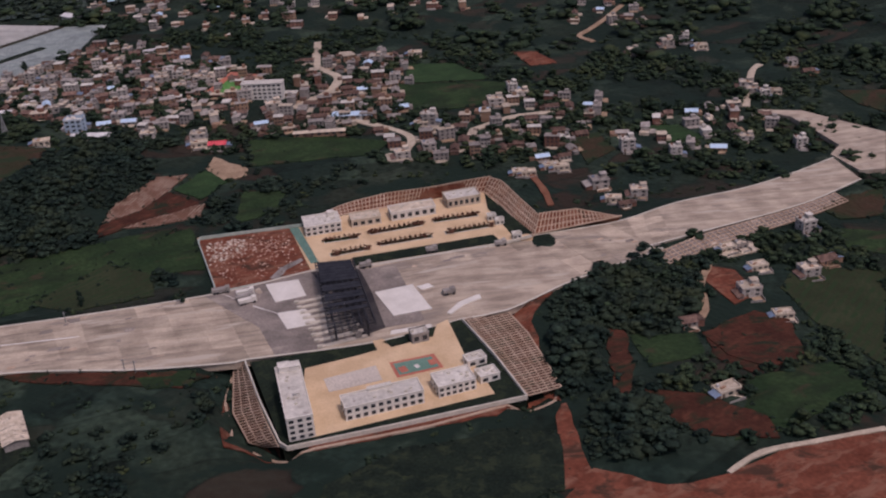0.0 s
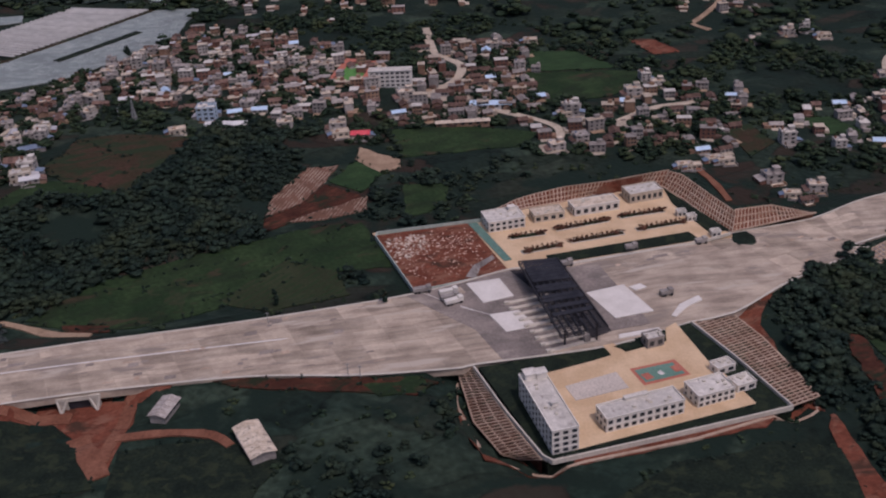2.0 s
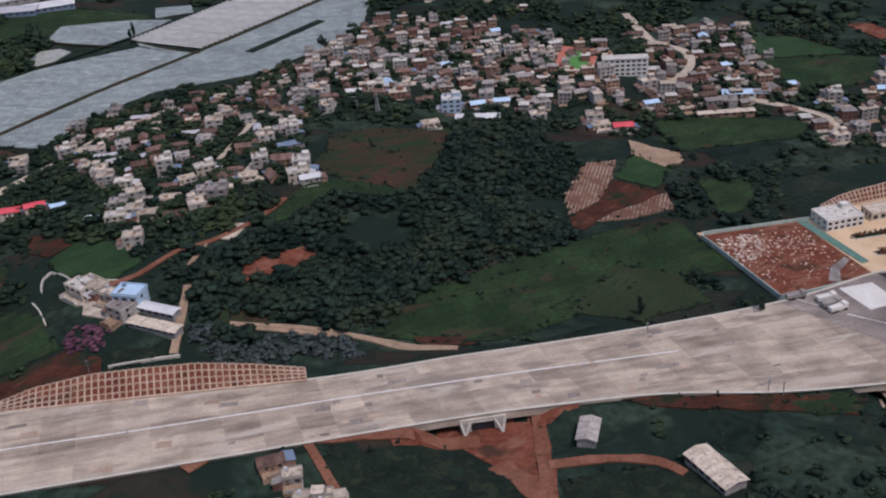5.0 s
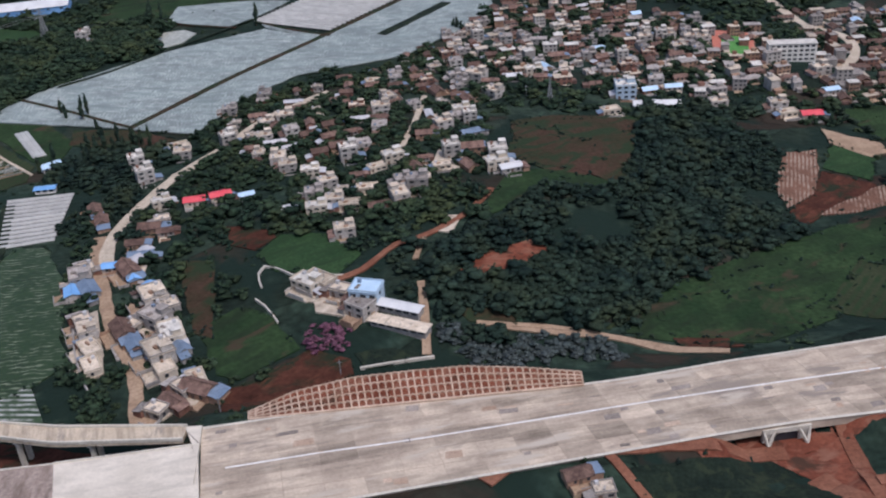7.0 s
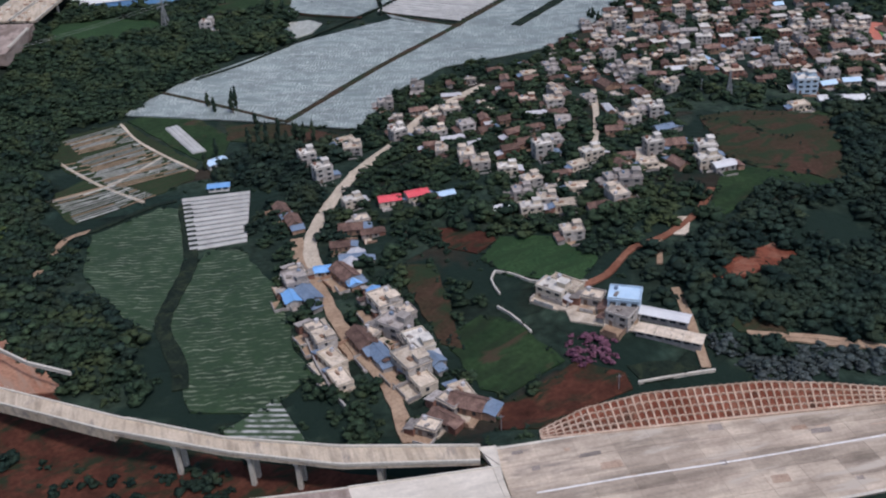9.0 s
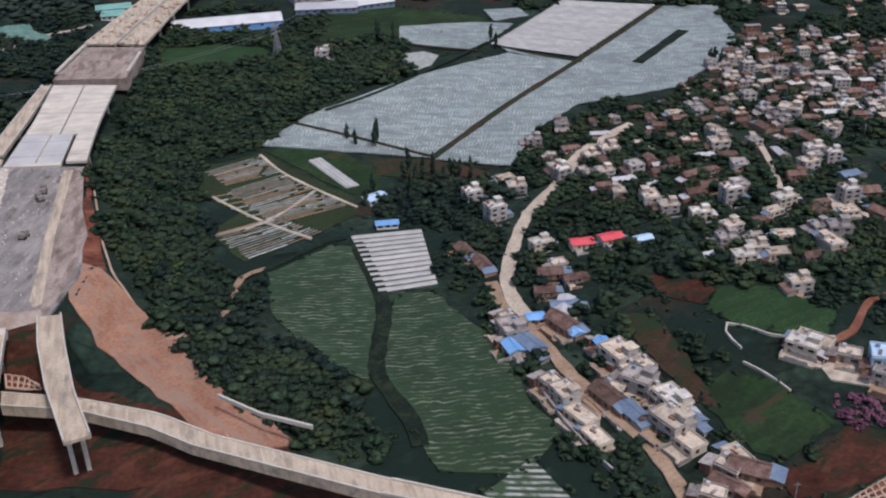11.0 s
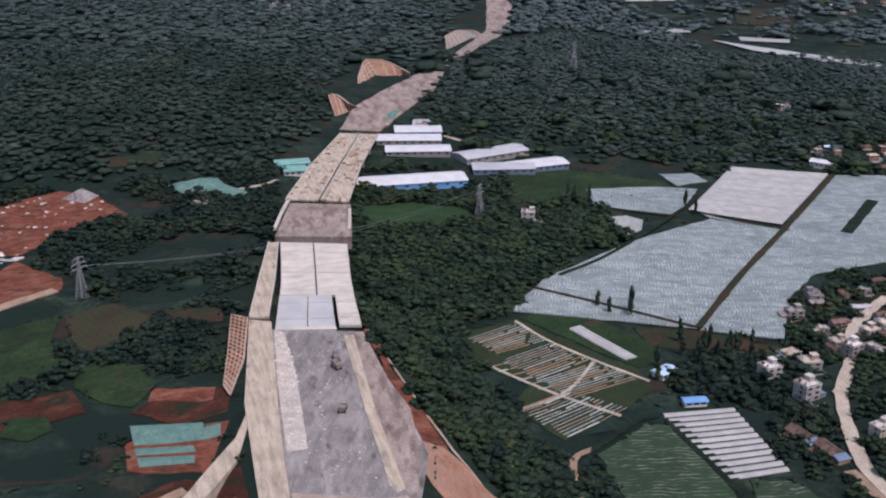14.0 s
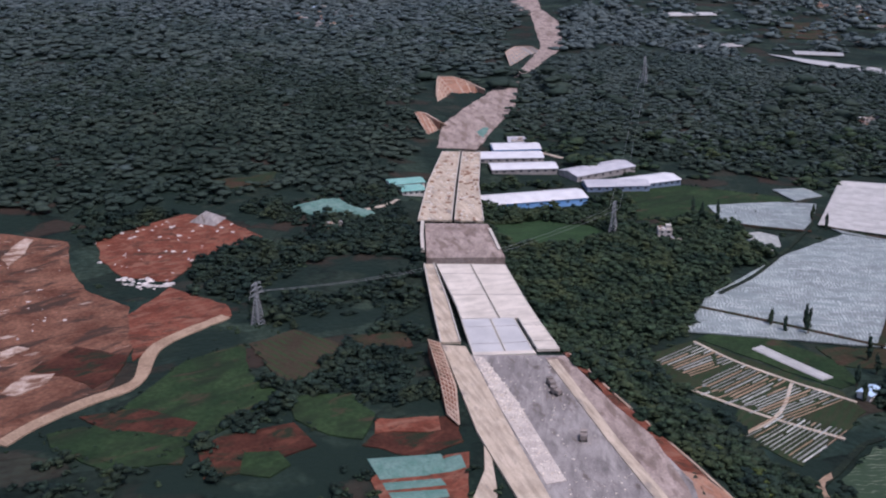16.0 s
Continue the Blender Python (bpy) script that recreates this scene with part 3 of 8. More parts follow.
WEST_LANE = [(-604.0, 468.6), (-595.5, 467.1), (-589.5, 435.0), (-583.3, 401.4), (-577.7, 372.9), (-572.1, 348.4), (-566.1, 323.5), (-572.8, 321.0), (-579.7, 345.5), (-588.2, 379.5), (-594.5, 405.1), (-598.9, 434.9)]
PADS += [(ROAD, ROADZ, 12), (SOUTH_YARD, -4.5, 14), (NORTH_YARD, -6.5, 12), (HWAY, 13.8, 14), (WEST_LANE, 13.8, 10)]

LEFT_BANK = [(-80.3, 283.5), (-75.9, 259.2), (-68.6, 245.2), (-63.1, 242.9), (-58.0, 237.7), (-64.4, 251.9), (-70.1, 267.2), (-75.5, 281.9)]
RIGHT_BANK = [(10.3, 311.8), (17.0, 296.4), (22.3, 276.9), (25.2, 265.0), (14.6, 256.5), (8.8, 271.4), (2.4, 287.3), (-3.5, 302.2)]
PASSAGE = [(-203.6, 268.5), (-184.6, 272.7), (-174.6, 262.2), (-186.0, 253.1), (-199.4, 258.7)]
PADS += [(LEFT_BANK, -9.6, 5), (RIGHT_BANK, -9.0, 5), (PASSAGE, -3.4, 6)]

# ---- the ground, one sheet to the horizon ----
def lines(a, b, step, lo, hi):
    mid = list(np.arange(a, b + 0.1, step))
    up, g = [], step
    while (up[-1] if up else b) < hi:
        g *= 1.13
        up.append((up[-1] if up else b) + g)
    dn, g = [], step
    while (dn[-1] if dn else a) > lo:
        g *= 1.13
        dn.append((dn[-1] if dn else a) - g)
    return np.array(dn[::-1] + mid + up)


gx, gy = lines(-820, 300, 5.0, -3400, 2800), lines(140, 900, 5.0, -700, 4700)
XX, YY = np.meshgrid(gx, gy)
ZZ = land(XX, YY)
nx, ny = len(gx), len(gy)
q = np.arange((ny - 1) * (nx - 1))
q0 = q // (nx - 1) * nx + q % (nx - 1)
me = bpy.data.meshes.new("ground")
me.from_pydata(np.stack([XX.ravel(), YY.ravel(), ZZ.ravel()], 1).tolist(), [], np.stack([q0, q0 + 1, q0 + nx + 1, q0 + nx], 1).tolist())
me.shade_smooth()
me.materials.append(GROUND)
tagged(new("ground", me), "rolling green farmland with scrub and dark grass", "ground", kind="structure")

# ---- roads ----
highway_link = tagged(part("road", sheet(ROAD, 2.5, z=ROADZ, step=12), CONCRETE), "wide new concrete road leading through a toll plaza", "road", kind="structure")
east_road = tagged(part("road", sheet([(156.0, 529.9), (178.4, 524.5), (209.0, 488.3), (192.5, 443.9), (180.3, 444.3), (173.8, 464.5), (181.4, 475.0), (176.0, 497.3), (170.1, 516.4)], 2.5, z=-21.6), CONCRETE), "new concrete highway crossing behind the hill", "road", kind="structure")
south_yard = tagged(part("yard", sheet(SOUTH_YARD, 6.0, z=-4.45), DARKGRASS), "walled yard with dark lawns beside the toll plaza", "yard", kind="structure")
north_yard = tagged(part("yard", sheet(NORTH_YARD, 3.0, z=-6.3), SAND), "sandy paved yard of the service buildings", "yard", kind="structure")
roadbed = tagged(part("roadbed", sheet(HWAY, 3.0, z=13.8), GRAVEL), "grey gravel bed of the unfinished highway", "road", kind="structure")
west_lane = tagged(part("road", sheet(WEST_LANE, 3.0, z=13.95), DECK), "pale concrete slip lane beside the roadbed", "road", kind="structure")


def flat_patch(name, poly, z, material, label, category="paving", thick=0.12):
    FIELDS.append(poly)
    return tagged(part(name, sheet(poly, thick, z=z), material), label, category, kind="structure")


def road_at(poly, lift):
    return [(x, h + lift) for x, h in ROADZ]


flat_patch("roadbed_shoulder", [(-568.4, 457.1), (-561.1, 458.2), (-550.7, 422.2), (-542.7, 401.9), (-539.0, 373.4), (-539.8, 351.7), (-542.4, 355.2), (-552.1, 394.2)], 13.9, BROWNDECK, "brown shoulder of the roadbed", "road")
flat_patch("kerb_strip", [(-567.9, 454.5), (-564.4, 455.6), (-553.6, 401.8), (-542.9, 357.6), (-546.1, 354.5), (-556.9, 401.7)], 14.05, DECK, "pale concrete strip along the roadbed", "road")
flat_patch("rubble_strip", [(-593.3, 459.3), (-589.7, 458.3), (-581.2, 426.1), (-571.5, 378.0), (-577.3, 376.2), (-586.0, 417.5)], 13.96, mat("rubble_bed", (0.42, 0.37, 0.32), (0.56, 0.50, 0.42), 4.0, 0.5, 0.95, 0.6), "strip strewn with pale rubble", "road")
flat_patch("earth_patch", [(-573.3, 355.7), (-548.8, 353.0), (-542.3, 354.6), (-539.5, 348.8), (-547.5, 343.9), (-569.1, 339.6)], 13.95, mat("earthy_gravel", (0.30, 0.22, 0.16), (0.40, 0.33, 0.27), 6.0, 0.6, 0.95, 0.4), "brown earth at the end of the roadbed", "road")

# ---- decks of the unfinished bridges ----
def deck(left, right, z0, z1, material, label, thick=1.0, rails=True, piers=(), n=12, rail=0.8):
    """A bridge deck between two edge lines, with parapets and pairs of piers."""
    L, R = even(left, n), even(right, n)
    z = np.linspace(z0, z1, n)
    d = thing("bridge_deck", label, "bridge")
    part("slab", ribbon(L, R, z, z, thick), material, d)
    if rails:
        for e, o in ((L, R), (R, L)):
            u = (o - e) / np.linalg.norm(o - e, axis=1)[:, None]
            part("parapet", ribbon(e, e + u * 0.45, z + rail, z + rail, rail + 0.3), PARAPET, d)
    elif thick <= 1:
        for e, o in ((L, R), (R, L)):
            u = (o - e) / np.linalg.norm(o - e, axis=1)[:, None]
            part("edge_beam", ribbon(e, e + u * 0.35, z + 0.14, z + 0.14, 0.4), PARAPET, d)
        for k in range(1, n - 1, 2):
            u = (R[k] - L[k]) / np.linalg.norm(R[k] - L[k])
            t = np.array([-u[1], u[0]]) * 0.14
            a, b = L[k] + u * 0.4, R[k] - u * 0.4
            part("joint", ribbon([a + t, b + t], [a - t, b - t], [z[k] + 0.012] * 2, [z[k] + 0.012] * 2, 0.05), DARKCONC, d)
    for k in piers:
        i = int(k * (n - 1))
        a, b = L[i], R[i]
        wd = np.linalg.norm(b - a)
        ang = math.degrees(math.atan2(b[1] - a[1], b[0] - a[0]))
        for s in (0.25, 0.75):
            c = a + (b - a) * s
            g = high(c[0], c[1]) - 1
            part("pier", boxed(c[0], c[1], g, 1.1, 1.1, z[i] - thick - g, ang), PARAPET, d)
        c = (a + b) / 2
        part("pier_cap", boxed(c[0], c[1], z[i] - thick - 0.9, wd * 0.85, 1.3, 0.9, ang), PARAPET, d)
    FIELDS.append([tuple(p) for p in L] + [tuple(p) for p in R[::-1]])
    return d


deck([(-567.2, 333.5), (-560.2, 309.5), (-552.4, 282.5)], [(-557.1, 336.5), (-549.8, 311.8), (-541.7, 284.4)], 16.5, 16.5, DECK, "unfinished pale concrete bridge deck with low parapets", piers=(0.1, 0.6))
deck([(-556.8, 336.8), (-549.4, 311.8), (-541.3, 284.4)], [(-546.3, 339.9), (-538.9, 314.2), (-530.5, 286.4)], 16.5, 16.5, DECK, "unfinished pale concrete bridge deck with low parapets", piers=(0.1, 0.6))
deck([(-568.2, 336.8), (-557.8, 339.6)], [(-567.3, 333.6), (-557.0, 336.7)], 16.7, 16.7, NEWCONC, "white concrete end beam of the bridge", rails=False, n=4, thick=2)
deck([(-557.8, 339.6), (-546.5, 340.6)], [(-557.0, 336.7), (-545.5, 337.3)], 16.7, 16.7, NEWCONC, "white concrete end beam of the bridge", rails=False, n=4, thick=2)
deck([(-571.1, 318.4), (-565.6, 299.5)], [(-565.2, 320.9), (-558.9, 299.6)], 16.2, 16.2, DECK, "short slip road deck over the ramp", n=6, piers=(0.5,))
deck([(-565.6, 299.1), (-561.4, 284.5)], [(-558.7, 299.4), (-554.3, 284.6)], 16.3, 16.3, BLUECONC, "freshly poured white slip road deck", n=6, piers=(0.3,))
deck([(-540.1, 346.5), (-534.8, 331.4), (-526.3, 312.3), (-514.3, 289.9)], [(-533.3, 347.7), (-527.0, 331.5), (-517.7, 310.1), (-508.4, 292.7)], 16.4, 16.2, DECK, "curved ramp deck that ends in the air", n=16, piers=(0.25, 0.6, 0.9))
# the white slab bridge
deck([(-604.6, 553.7), (-598.0, 510.4), (-596.1, 493.0)], [(-590.1, 553.2), (-584.0, 508.6), (-581.9, 493.2)], 13.6, 13.6, NEWCONC, "new white concrete bridge slab", rails=False, n=6)
deck([(-589.6, 553.2), (-583.5, 508.6), (-581.4, 493.2)], [(-574.7, 551.9), (-569.8, 510.8), (-567.2, 493.4)], 13.6, 13.6, NEWCONC, "new white concrete bridge slab", rails=False, n=6, piers=(0.3,))
deck([(-596.2, 492.4), (-593.3, 462.3)], [(-585.3, 493.2), (-581.9, 462.5)], 13.55, 13.55, BLUECONC, "freshly poured bluish bridge slab", rails=False, n=5)
deck([(-585.1, 493.2), (-581.5, 462.5)], [(-576.0, 493.3), (-571.7, 464.2)], 13.55, 13.55, BLUECONC, "freshly poured bluish bridge slab", rails=False, n=5)
deck([(-574.6, 493.3), (-570.3, 464.7)], [(-567.2, 493.4), (-562.2, 464.8)], 13.6, 13.6, NEWCONC, "narrow white bridge slab", rails=False, n=5, piers=(0.5,))
deck([(-593.3, 462.3), (-593.1, 459.7)], [(-571.6, 463.7), (-571.0, 461.1)], 13.75, 13.75, NEWCONC, "white end beam of the slab bridge", rails=False, n=3, thick=2)
deck([(-610.0, 553.9), (-607.3, 510.5), (-604.5, 471.5)], [(-605.4, 554.0), (-600.4, 510.6), (-597.1, 471.6)], 13.5, 13.6, DECK, "pale slip road deck beside the slab bridge", n=10, piers=(0.3, 0.7), rail=0.6)
# brown stretch and far viaduct
deck([(-609.0, 618.3), (-608.9, 591.0), (-608.7, 564.4)], [(-578.3, 615.9), (-575.7, 589.7), (-573.8, 564.2)], 11.5, 12.6, BROWNDECK, "brown unpaved stretch of the new highway", rails=False, n=8, thick=6)
deck([(-611.1, 620.2), (-611.5, 599.7), (-611.1, 574.1)], [(-609.4, 620.2), (-609.9, 599.8), (-609.5, 574.1)], 12.3, 13, PARAPET, "white barrier along the brown stretch", rails=False, n=5)
deck([(-578.7, 606.6), (-577.3, 589.7), (-576.3, 573.8)], [(-577.3, 606.6), (-576.0, 589.7), (-575.0, 573.8)], 12.3, 13, PARAPET, "white barrier along the brown stretch", rails=False, n=5)
VIA = [[(-612.6, 625.9), (-607.6, 691.7), (-597.3, 770.7)], [(-595.6, 624.6), (-591.5, 691.3), (-585.7, 770.4)], [(-594.4, 624.5), (-590.2, 691.3), (-584.7, 770.4)], [(-579.7, 622.3), (-578.4, 691.0), (-573.0, 768.6)]]
deck(VIA[0], VIA[1], 11, 10, DECK, "far viaduct deck strewn with formwork", n=16, piers=(0.1, 0.3, 0.5, 0.7, 0.9), rail=0.5)
deck(VIA[2], VIA[3], 11, 10, DECK, "far viaduct deck with brown timber and steel piles", n=16, piers=(0.1, 0.3, 0.5, 0.7, 0.9), rail=0.5)
# the curved ramp that joins the link road
CURVE_N = [(-346.1, 270.8), (-380.4, 271.6), (-408.9, 275.6), (-435.9, 284.0), (-481.3, 300.9), (-496.9, 309.7), (-520.1, 316.4), (-541.5, 319.2)]
CURVE_S = [(-346.2, 265.0), (-379.7, 264.6), (-407.8, 270.0), (-438.0, 278.7), (-486.0, 296.7), (-498.6, 303.9), (-518.6, 310.9), (-539.5, 313.2)]
deck(CURVE_N[:4], CURVE_S[:4], 6.4, 8.2, DECK, "curved ramp bridge on concrete piers", n=24, piers=(0.3, 0.48, 0.65, 0.83), rail=0.7)
deck(CURVE_N[3:], CURVE_S[3:], 8.2, 10, DECK, "curved ramp on the ground under the bridges", n=24, rail=0.35, thick=3)
deck([(-572.0, 315.6), (-587.5, 309.8), (-604.8, 302.1)], [(-570.2, 310.0), (-584.9, 303.2), (-601.6, 295.1)], 10, 9.5, DECK, "ramp that goes on beyond the bridges", n=8, rail=0.35, thick=3)
# the deck that goes on west of the joint
deck([(-346.8, 270.4), (-343.8, 264.4)], [(-342.3, 270.7), (-339.6, 248.8)], 6.45, 6.45, NEWCONC, "white concrete joint across the road", rails=False, n=4)
deck([(-341.9, 263.7), (-365.5, 259.8), (-377.1, 258.0)], [(-335.5, 235.9), (-357.2, 232.5), (-368.3, 230.4)], 6.25, 6.6, NEWCONC, "white concrete bridge deck west of the joint", n=8, piers=(0.8,), rail=0.3)
deck([(-377.0, 257.7), (-403.2, 253.4), (-442.9, 247.5)], [(-368.1, 230.2), (-391.6, 227.0), (-426.8, 220.3)], 6.6, 9, BROWNDECK, "brown bridge deck running on westwards", n=8, piers=(0.3, 0.7), rail=0.3)
# slip road on the west side
flat_patch("road", [(-592.9, 401.0), (-593.6, 385.1), (-598.9, 366.0), (-601.0, 357.0), (-606.8, 341.9), (-613.5, 329.0), (-618.7, 316.5), (-626.0, 300.0), (-619.0, 298.5), (-612.7, 312.9), (-607.3, 324.9), (-600.3, 343.4), (-594.6, 358.5), (-590.8, 372.5), (-591.2, 394.2)], 13.4, DECK, "pale concrete slip road curving away", "road", 5.5)

# ---- fields and bare ground ----
field("earthwork", [(-541.4, 383.7), (-532.4, 381.4), (-517.3, 370.2), (-500.5, 349.5), (-482.4, 324.6), (-461.1, 307.5), (-476.5, 302.4), (-490.6, 312.5), (-513.5, 337.6), (-535.9, 360.6)], HAUL, "reddish brown haul road along the embankment", "ground", 0.5)
field("earthwork", [(-553.6, 351.8), (-541.6, 349.9), (-525.8, 333.0), (-494.8, 318.5), (-467.8, 298.9), (-487.5, 290.9), (-508.4, 291.9), (-534.8, 292.7)], DARKSOIL, "dark red earth under the bridges", "ground")
field("earthwork", [(-609.2, 365.5), (-589.3, 370.1), (-579.3, 338.3), (-577.5, 327.7), (-596.5, 329.3), (-611.6, 323.8), (-622.4, 350.3)], DARKSOIL, "red earth with spoil beside the slip road", "ground")
field("earthwork", [(-483.9, 318.7), (-455.4, 298.6), (-427.2, 284.1), (-378.8, 272.5), (-342.4, 265.4), (-353.3, 249.2), (-460.3, 253.7), (-501.9, 284.8)], DARKSOIL, "dark red earth below the curved ramp", "ground", 0.25)
field("earthwork", [(-560.9, 459.0), (-550.5, 422.2), (-542.8, 398.1), (-540.0, 381.0), (-531.0, 381.6), (-537.6, 398.3), (-551.2, 435.4), (-561.0, 464.5)], SOIL, "red earth bank beside the roadbed", "ground", 0.5)
NETS = [
    [(-505.3, 514.8), (-493.2, 536.4), (-487.2, 549.6), (-434.5, 603.4), (-389.0, 644.1), (-350.9, 628.5), (-428.9, 503.4)],
    [(-428.1, 502.4), (-289.3, 741.0), (-252.2, 742.1), (-257.1, 709.8), (-256.2, 671.5), (-277.1, 632.1), (-306.9, 591.8), (-359.5, 567.5), (-379.4, 539.1), (-396.3, 494.3)],
    [(-449.6, 687.4), (-407.8, 699.3), (-382.8, 700.4), (-394.6, 672.6), (-407.0, 646.5), (-428.1, 650.0), (-449.3, 656.9)],
    [(-392.4, 652.9), (-348.5, 633.4), (-351.9, 628.4), (-388.7, 646.0)],
    [(-399.8, 727.4), (-378.1, 734.9), (-372.4, 719.1), (-393.9, 704.8)],
]
for p in NETS:
    field("film_field", p, NET, "field covered with pale bluish white film", off=0.9)
field("field", [(-484.1, 402.5), (-464.9, 423.8), (-456.1, 422.0), (-444.4, 376.6), (-445.6, 338.1), (-456.0, 344.9), (-468.3, 358.5), (-478.3, 374.6)], FILMROWS, "green field ruled by rows of thin film")
field("field", [(-439.7, 390.0), (-427.3, 388.1), (-408.0, 356.0), (-401.5, 329.4), (-393.0, 311.6), (-405.1, 296.7), (-424.8, 299.1), (-438.7, 331.0), (-443.1, 346.5)], FILMROWS, "green field ruled by rows of thin film")
field("field", [(-415.0, 290.1), (-401.6, 302.2), (-390.7, 283.4), (-400.5, 284.6)], FILMROWS2, "small field with bold white film rows")
field("nursery_plot", [(-525.9, 491.6), (-501.9, 507.7), (-459.3, 464.1), (-457.1, 448.9), (-493.0, 409.6), (-510.9, 428.9), (-501.5, 449.3), (-520.5, 465.0)], VINEROWS, "dark nursery beds")
field("nursery_plot", [(-501.0, 508.9), (-480.2, 524.3), (-450.1, 489.5), (-450.3, 472.0), (-458.7, 466.9)], GRASS, "green nursery beds")
field("field", [(-455.2, 503.5), (-427.4, 502.5), (-403.4, 489.2), (-404.7, 478.2), (-452.0, 486.6)], BROWNFIELD, "brown strip of field beside the film")
field("field", [(-344.4, 362.5), (-337.7, 374.8), (-320.4, 371.1), (-307.5, 356.3), (-314.2, 342.5), (-335.9, 350.4)], LUSH, "bright green field on the rise")
field("field", [(-360.4, 386.4), (-342.2, 379.0), (-338.6, 373.2), (-345.3, 366.1), (-355.4, 372.3)], DARKSOIL, "dark ploughed plot")
field("field", [(-355.1, 323.7), (-345.1, 332.5), (-332.2, 324.3), (-322.2, 308.8), (-338.3, 297.2), (-345.7, 300.3)], GRASS, "green meadow sloping to the farm")
field("field", [(-371.1, 365.9), (-359.0, 363.1), (-353.4, 334.4), (-350.2, 317.8), (-356.7, 321.4), (-363.8, 342.1)], BROWNFIELD, "brown fallow strip")
field("field", [(-341.1, 282.5), (-341.4, 293.1), (-329.0, 300.7), (-319.2, 308.4), (-306.9, 302.6), (-305.5, 296.2), (-316.5, 290.8), (-331.9, 280.6)], DARKSOIL, "dark red field above the revetment")
field("field", [(-305.9, 304.6), (-295.1, 305.8), (-283.6, 302.5), (-302.3, 298.0)], DARKGRASS, "dark grass plot by the farm")
field("field", [(-253.8, 468.5), (-230.6, 475.5), (-197.3, 472.7), (-216.3, 403.4), (-231.6, 415.4), (-252.6, 420.8)], BROWNFIELD, "brown and green fallow on the hill")
field("field", [(-256.0, 415.7), (-236.1, 412.7), (-216.0, 405.7), (-220.8, 400.4), (-245.5, 398.1), (-264.4, 379.0), (-268.3, 381.3)], GRASS, "green slope below the fallow")
field("field", [(-233.7, 467.9), (-198.7, 479.4), (-198.4, 465.8), (-222.0, 444.8), (-236.5, 447.0)], GRASS, "green plot on the hill")
field("field", [(-226.8, 317.8), (-209.8, 343.8), (-184.1, 361.6), (-143.4, 384.4), (-124.3, 389.5), (-136.1, 356.0), (-155.2, 346.4), (-177.8, 316.9), (-203.8, 311.6)], GRASS, "broad green meadow by the road")
field("field", [(-192.4, 340.8), (-169.3, 347.2), (-160.7, 329.0), (-179.4, 317.0)], VINEROWS, "dark vine rows on the meadow")
field("field", [(-213.1, 314.8), (-196.6, 314.5), (-193.5, 306.6), (-209.8, 306.3)], DARKSOIL, "brown verge plot beside the track")
field("field", [(-277.1, 324.0), (-257.5, 325.8), (-258.6, 319.1), (-272.9, 318.1)], BROWNFIELD, "brown clearing at the wood's edge")
field("bare_earth", [(-281.0, 336.0), (-268.0, 354.0), (-252.0, 363.0), (-244.0, 356.0), (-258.0, 343.0), (-268.0, 337.0)], SOIL, "bare red earth in the wood", "ground")
field("field", [(-156.6, 417.0), (-146.4, 445.3), (-131.6, 448.1), (-135.5, 430.6), (-143.8, 409.2), (-157.1, 396.8)], SOILROWS, "ploughed plot with pale furrows")
field("field", [(-134.3, 430.6), (-124.1, 452.1), (-108.4, 444.1), (-119.4, 418.7)], LUSH, "green vegetable rows")
field("field", [(-123.5, 468.7), (-104.1, 453.2), (-103.5, 445.1), (-112.4, 439.5), (-124.5, 454.0)], TRACK, "pale bare plot")
field("field", [(-157.0, 394.4), (-143.8, 409.2), (-135.6, 427.8), (-119.5, 416.0), (-118.0, 400.2), (-145.9, 391.9), (-156.7, 383.6)], DARKSOIL, "dark red ploughed field")
field("field", [(-147.0, 391.9), (-132.5, 403.7), (-116.1, 414.7), (-115.7, 401.0), (-132.7, 393.7)], SOILROWS, "stubble plot with pale straw")
field("field", [(-110.8, 490.2), (-76.9, 495.5), (-38.2, 487.2), (-46.6, 469.5), (-88.6, 459.1), (-103.9, 456.4)], GRASS, "green field below the town")
field("field", [(-101.3, 426.1), (-82.6, 425.1), (-83.1, 402.9), (-99.8, 391.2)], GRASS, "rounded green field")
field("field", [(-225.2, 314.9), (-207.7, 337.2), (-184.0, 353.0), (-147.8, 369.0), (-117.4, 390.1), (-103.4, 352.1), (-137.5, 346.7), (-162.1, 324.2), (-186.6, 308.9)], GRASS, "green meadow north of the road")
field("field", [(-162.5, 330.2), (-143.6, 360.0), (-123.5, 349.6), (-116.8, 328.6), (-143.2, 316.5)], VINEROWS, "dark rows of low bushes")
field("field", [(-257.4, 429.9), (-250.7, 465.2), (-220.6, 437.2), (-221.3, 413.1), (-235.8, 406.0)], BROWNFIELD, "brown green fallow")
field("bare_earth", [(-269.5, 346.0), (-263.8, 353.9), (-249.7, 357.1), (-251.2, 350.7)], SOIL, "patch of bare red earth", "ground")
field("field", [(-40.2, 580.6), (9.2, 587.1), (41.8, 580.7), (1.7, 540.3), (-31.9, 530.4)], GRASS, "green terraced field beyond the town")
field("field", [(-36.9, 622.6), (-7.3, 627.4), (16.0, 592.8), (-33.7, 583.1)], LUSH, "bright green terraced field")
field("field", [(31.0, 652.3), (47.2, 651.3), (57.5, 624.9), (41.2, 618.3)], SOIL, "reddish bare field", "field")
field("field", [(90.4, 507.9), (109.8, 510.2), (120.3, 491.4), (99.4, 486.0)], LUSH, "green plot among the houses")
field("field", [(52.2, 492.5), (67.4, 500.1), (72.7, 476.4), (56.7, 458.6)], BROWNFIELD, "brown plot among the houses")
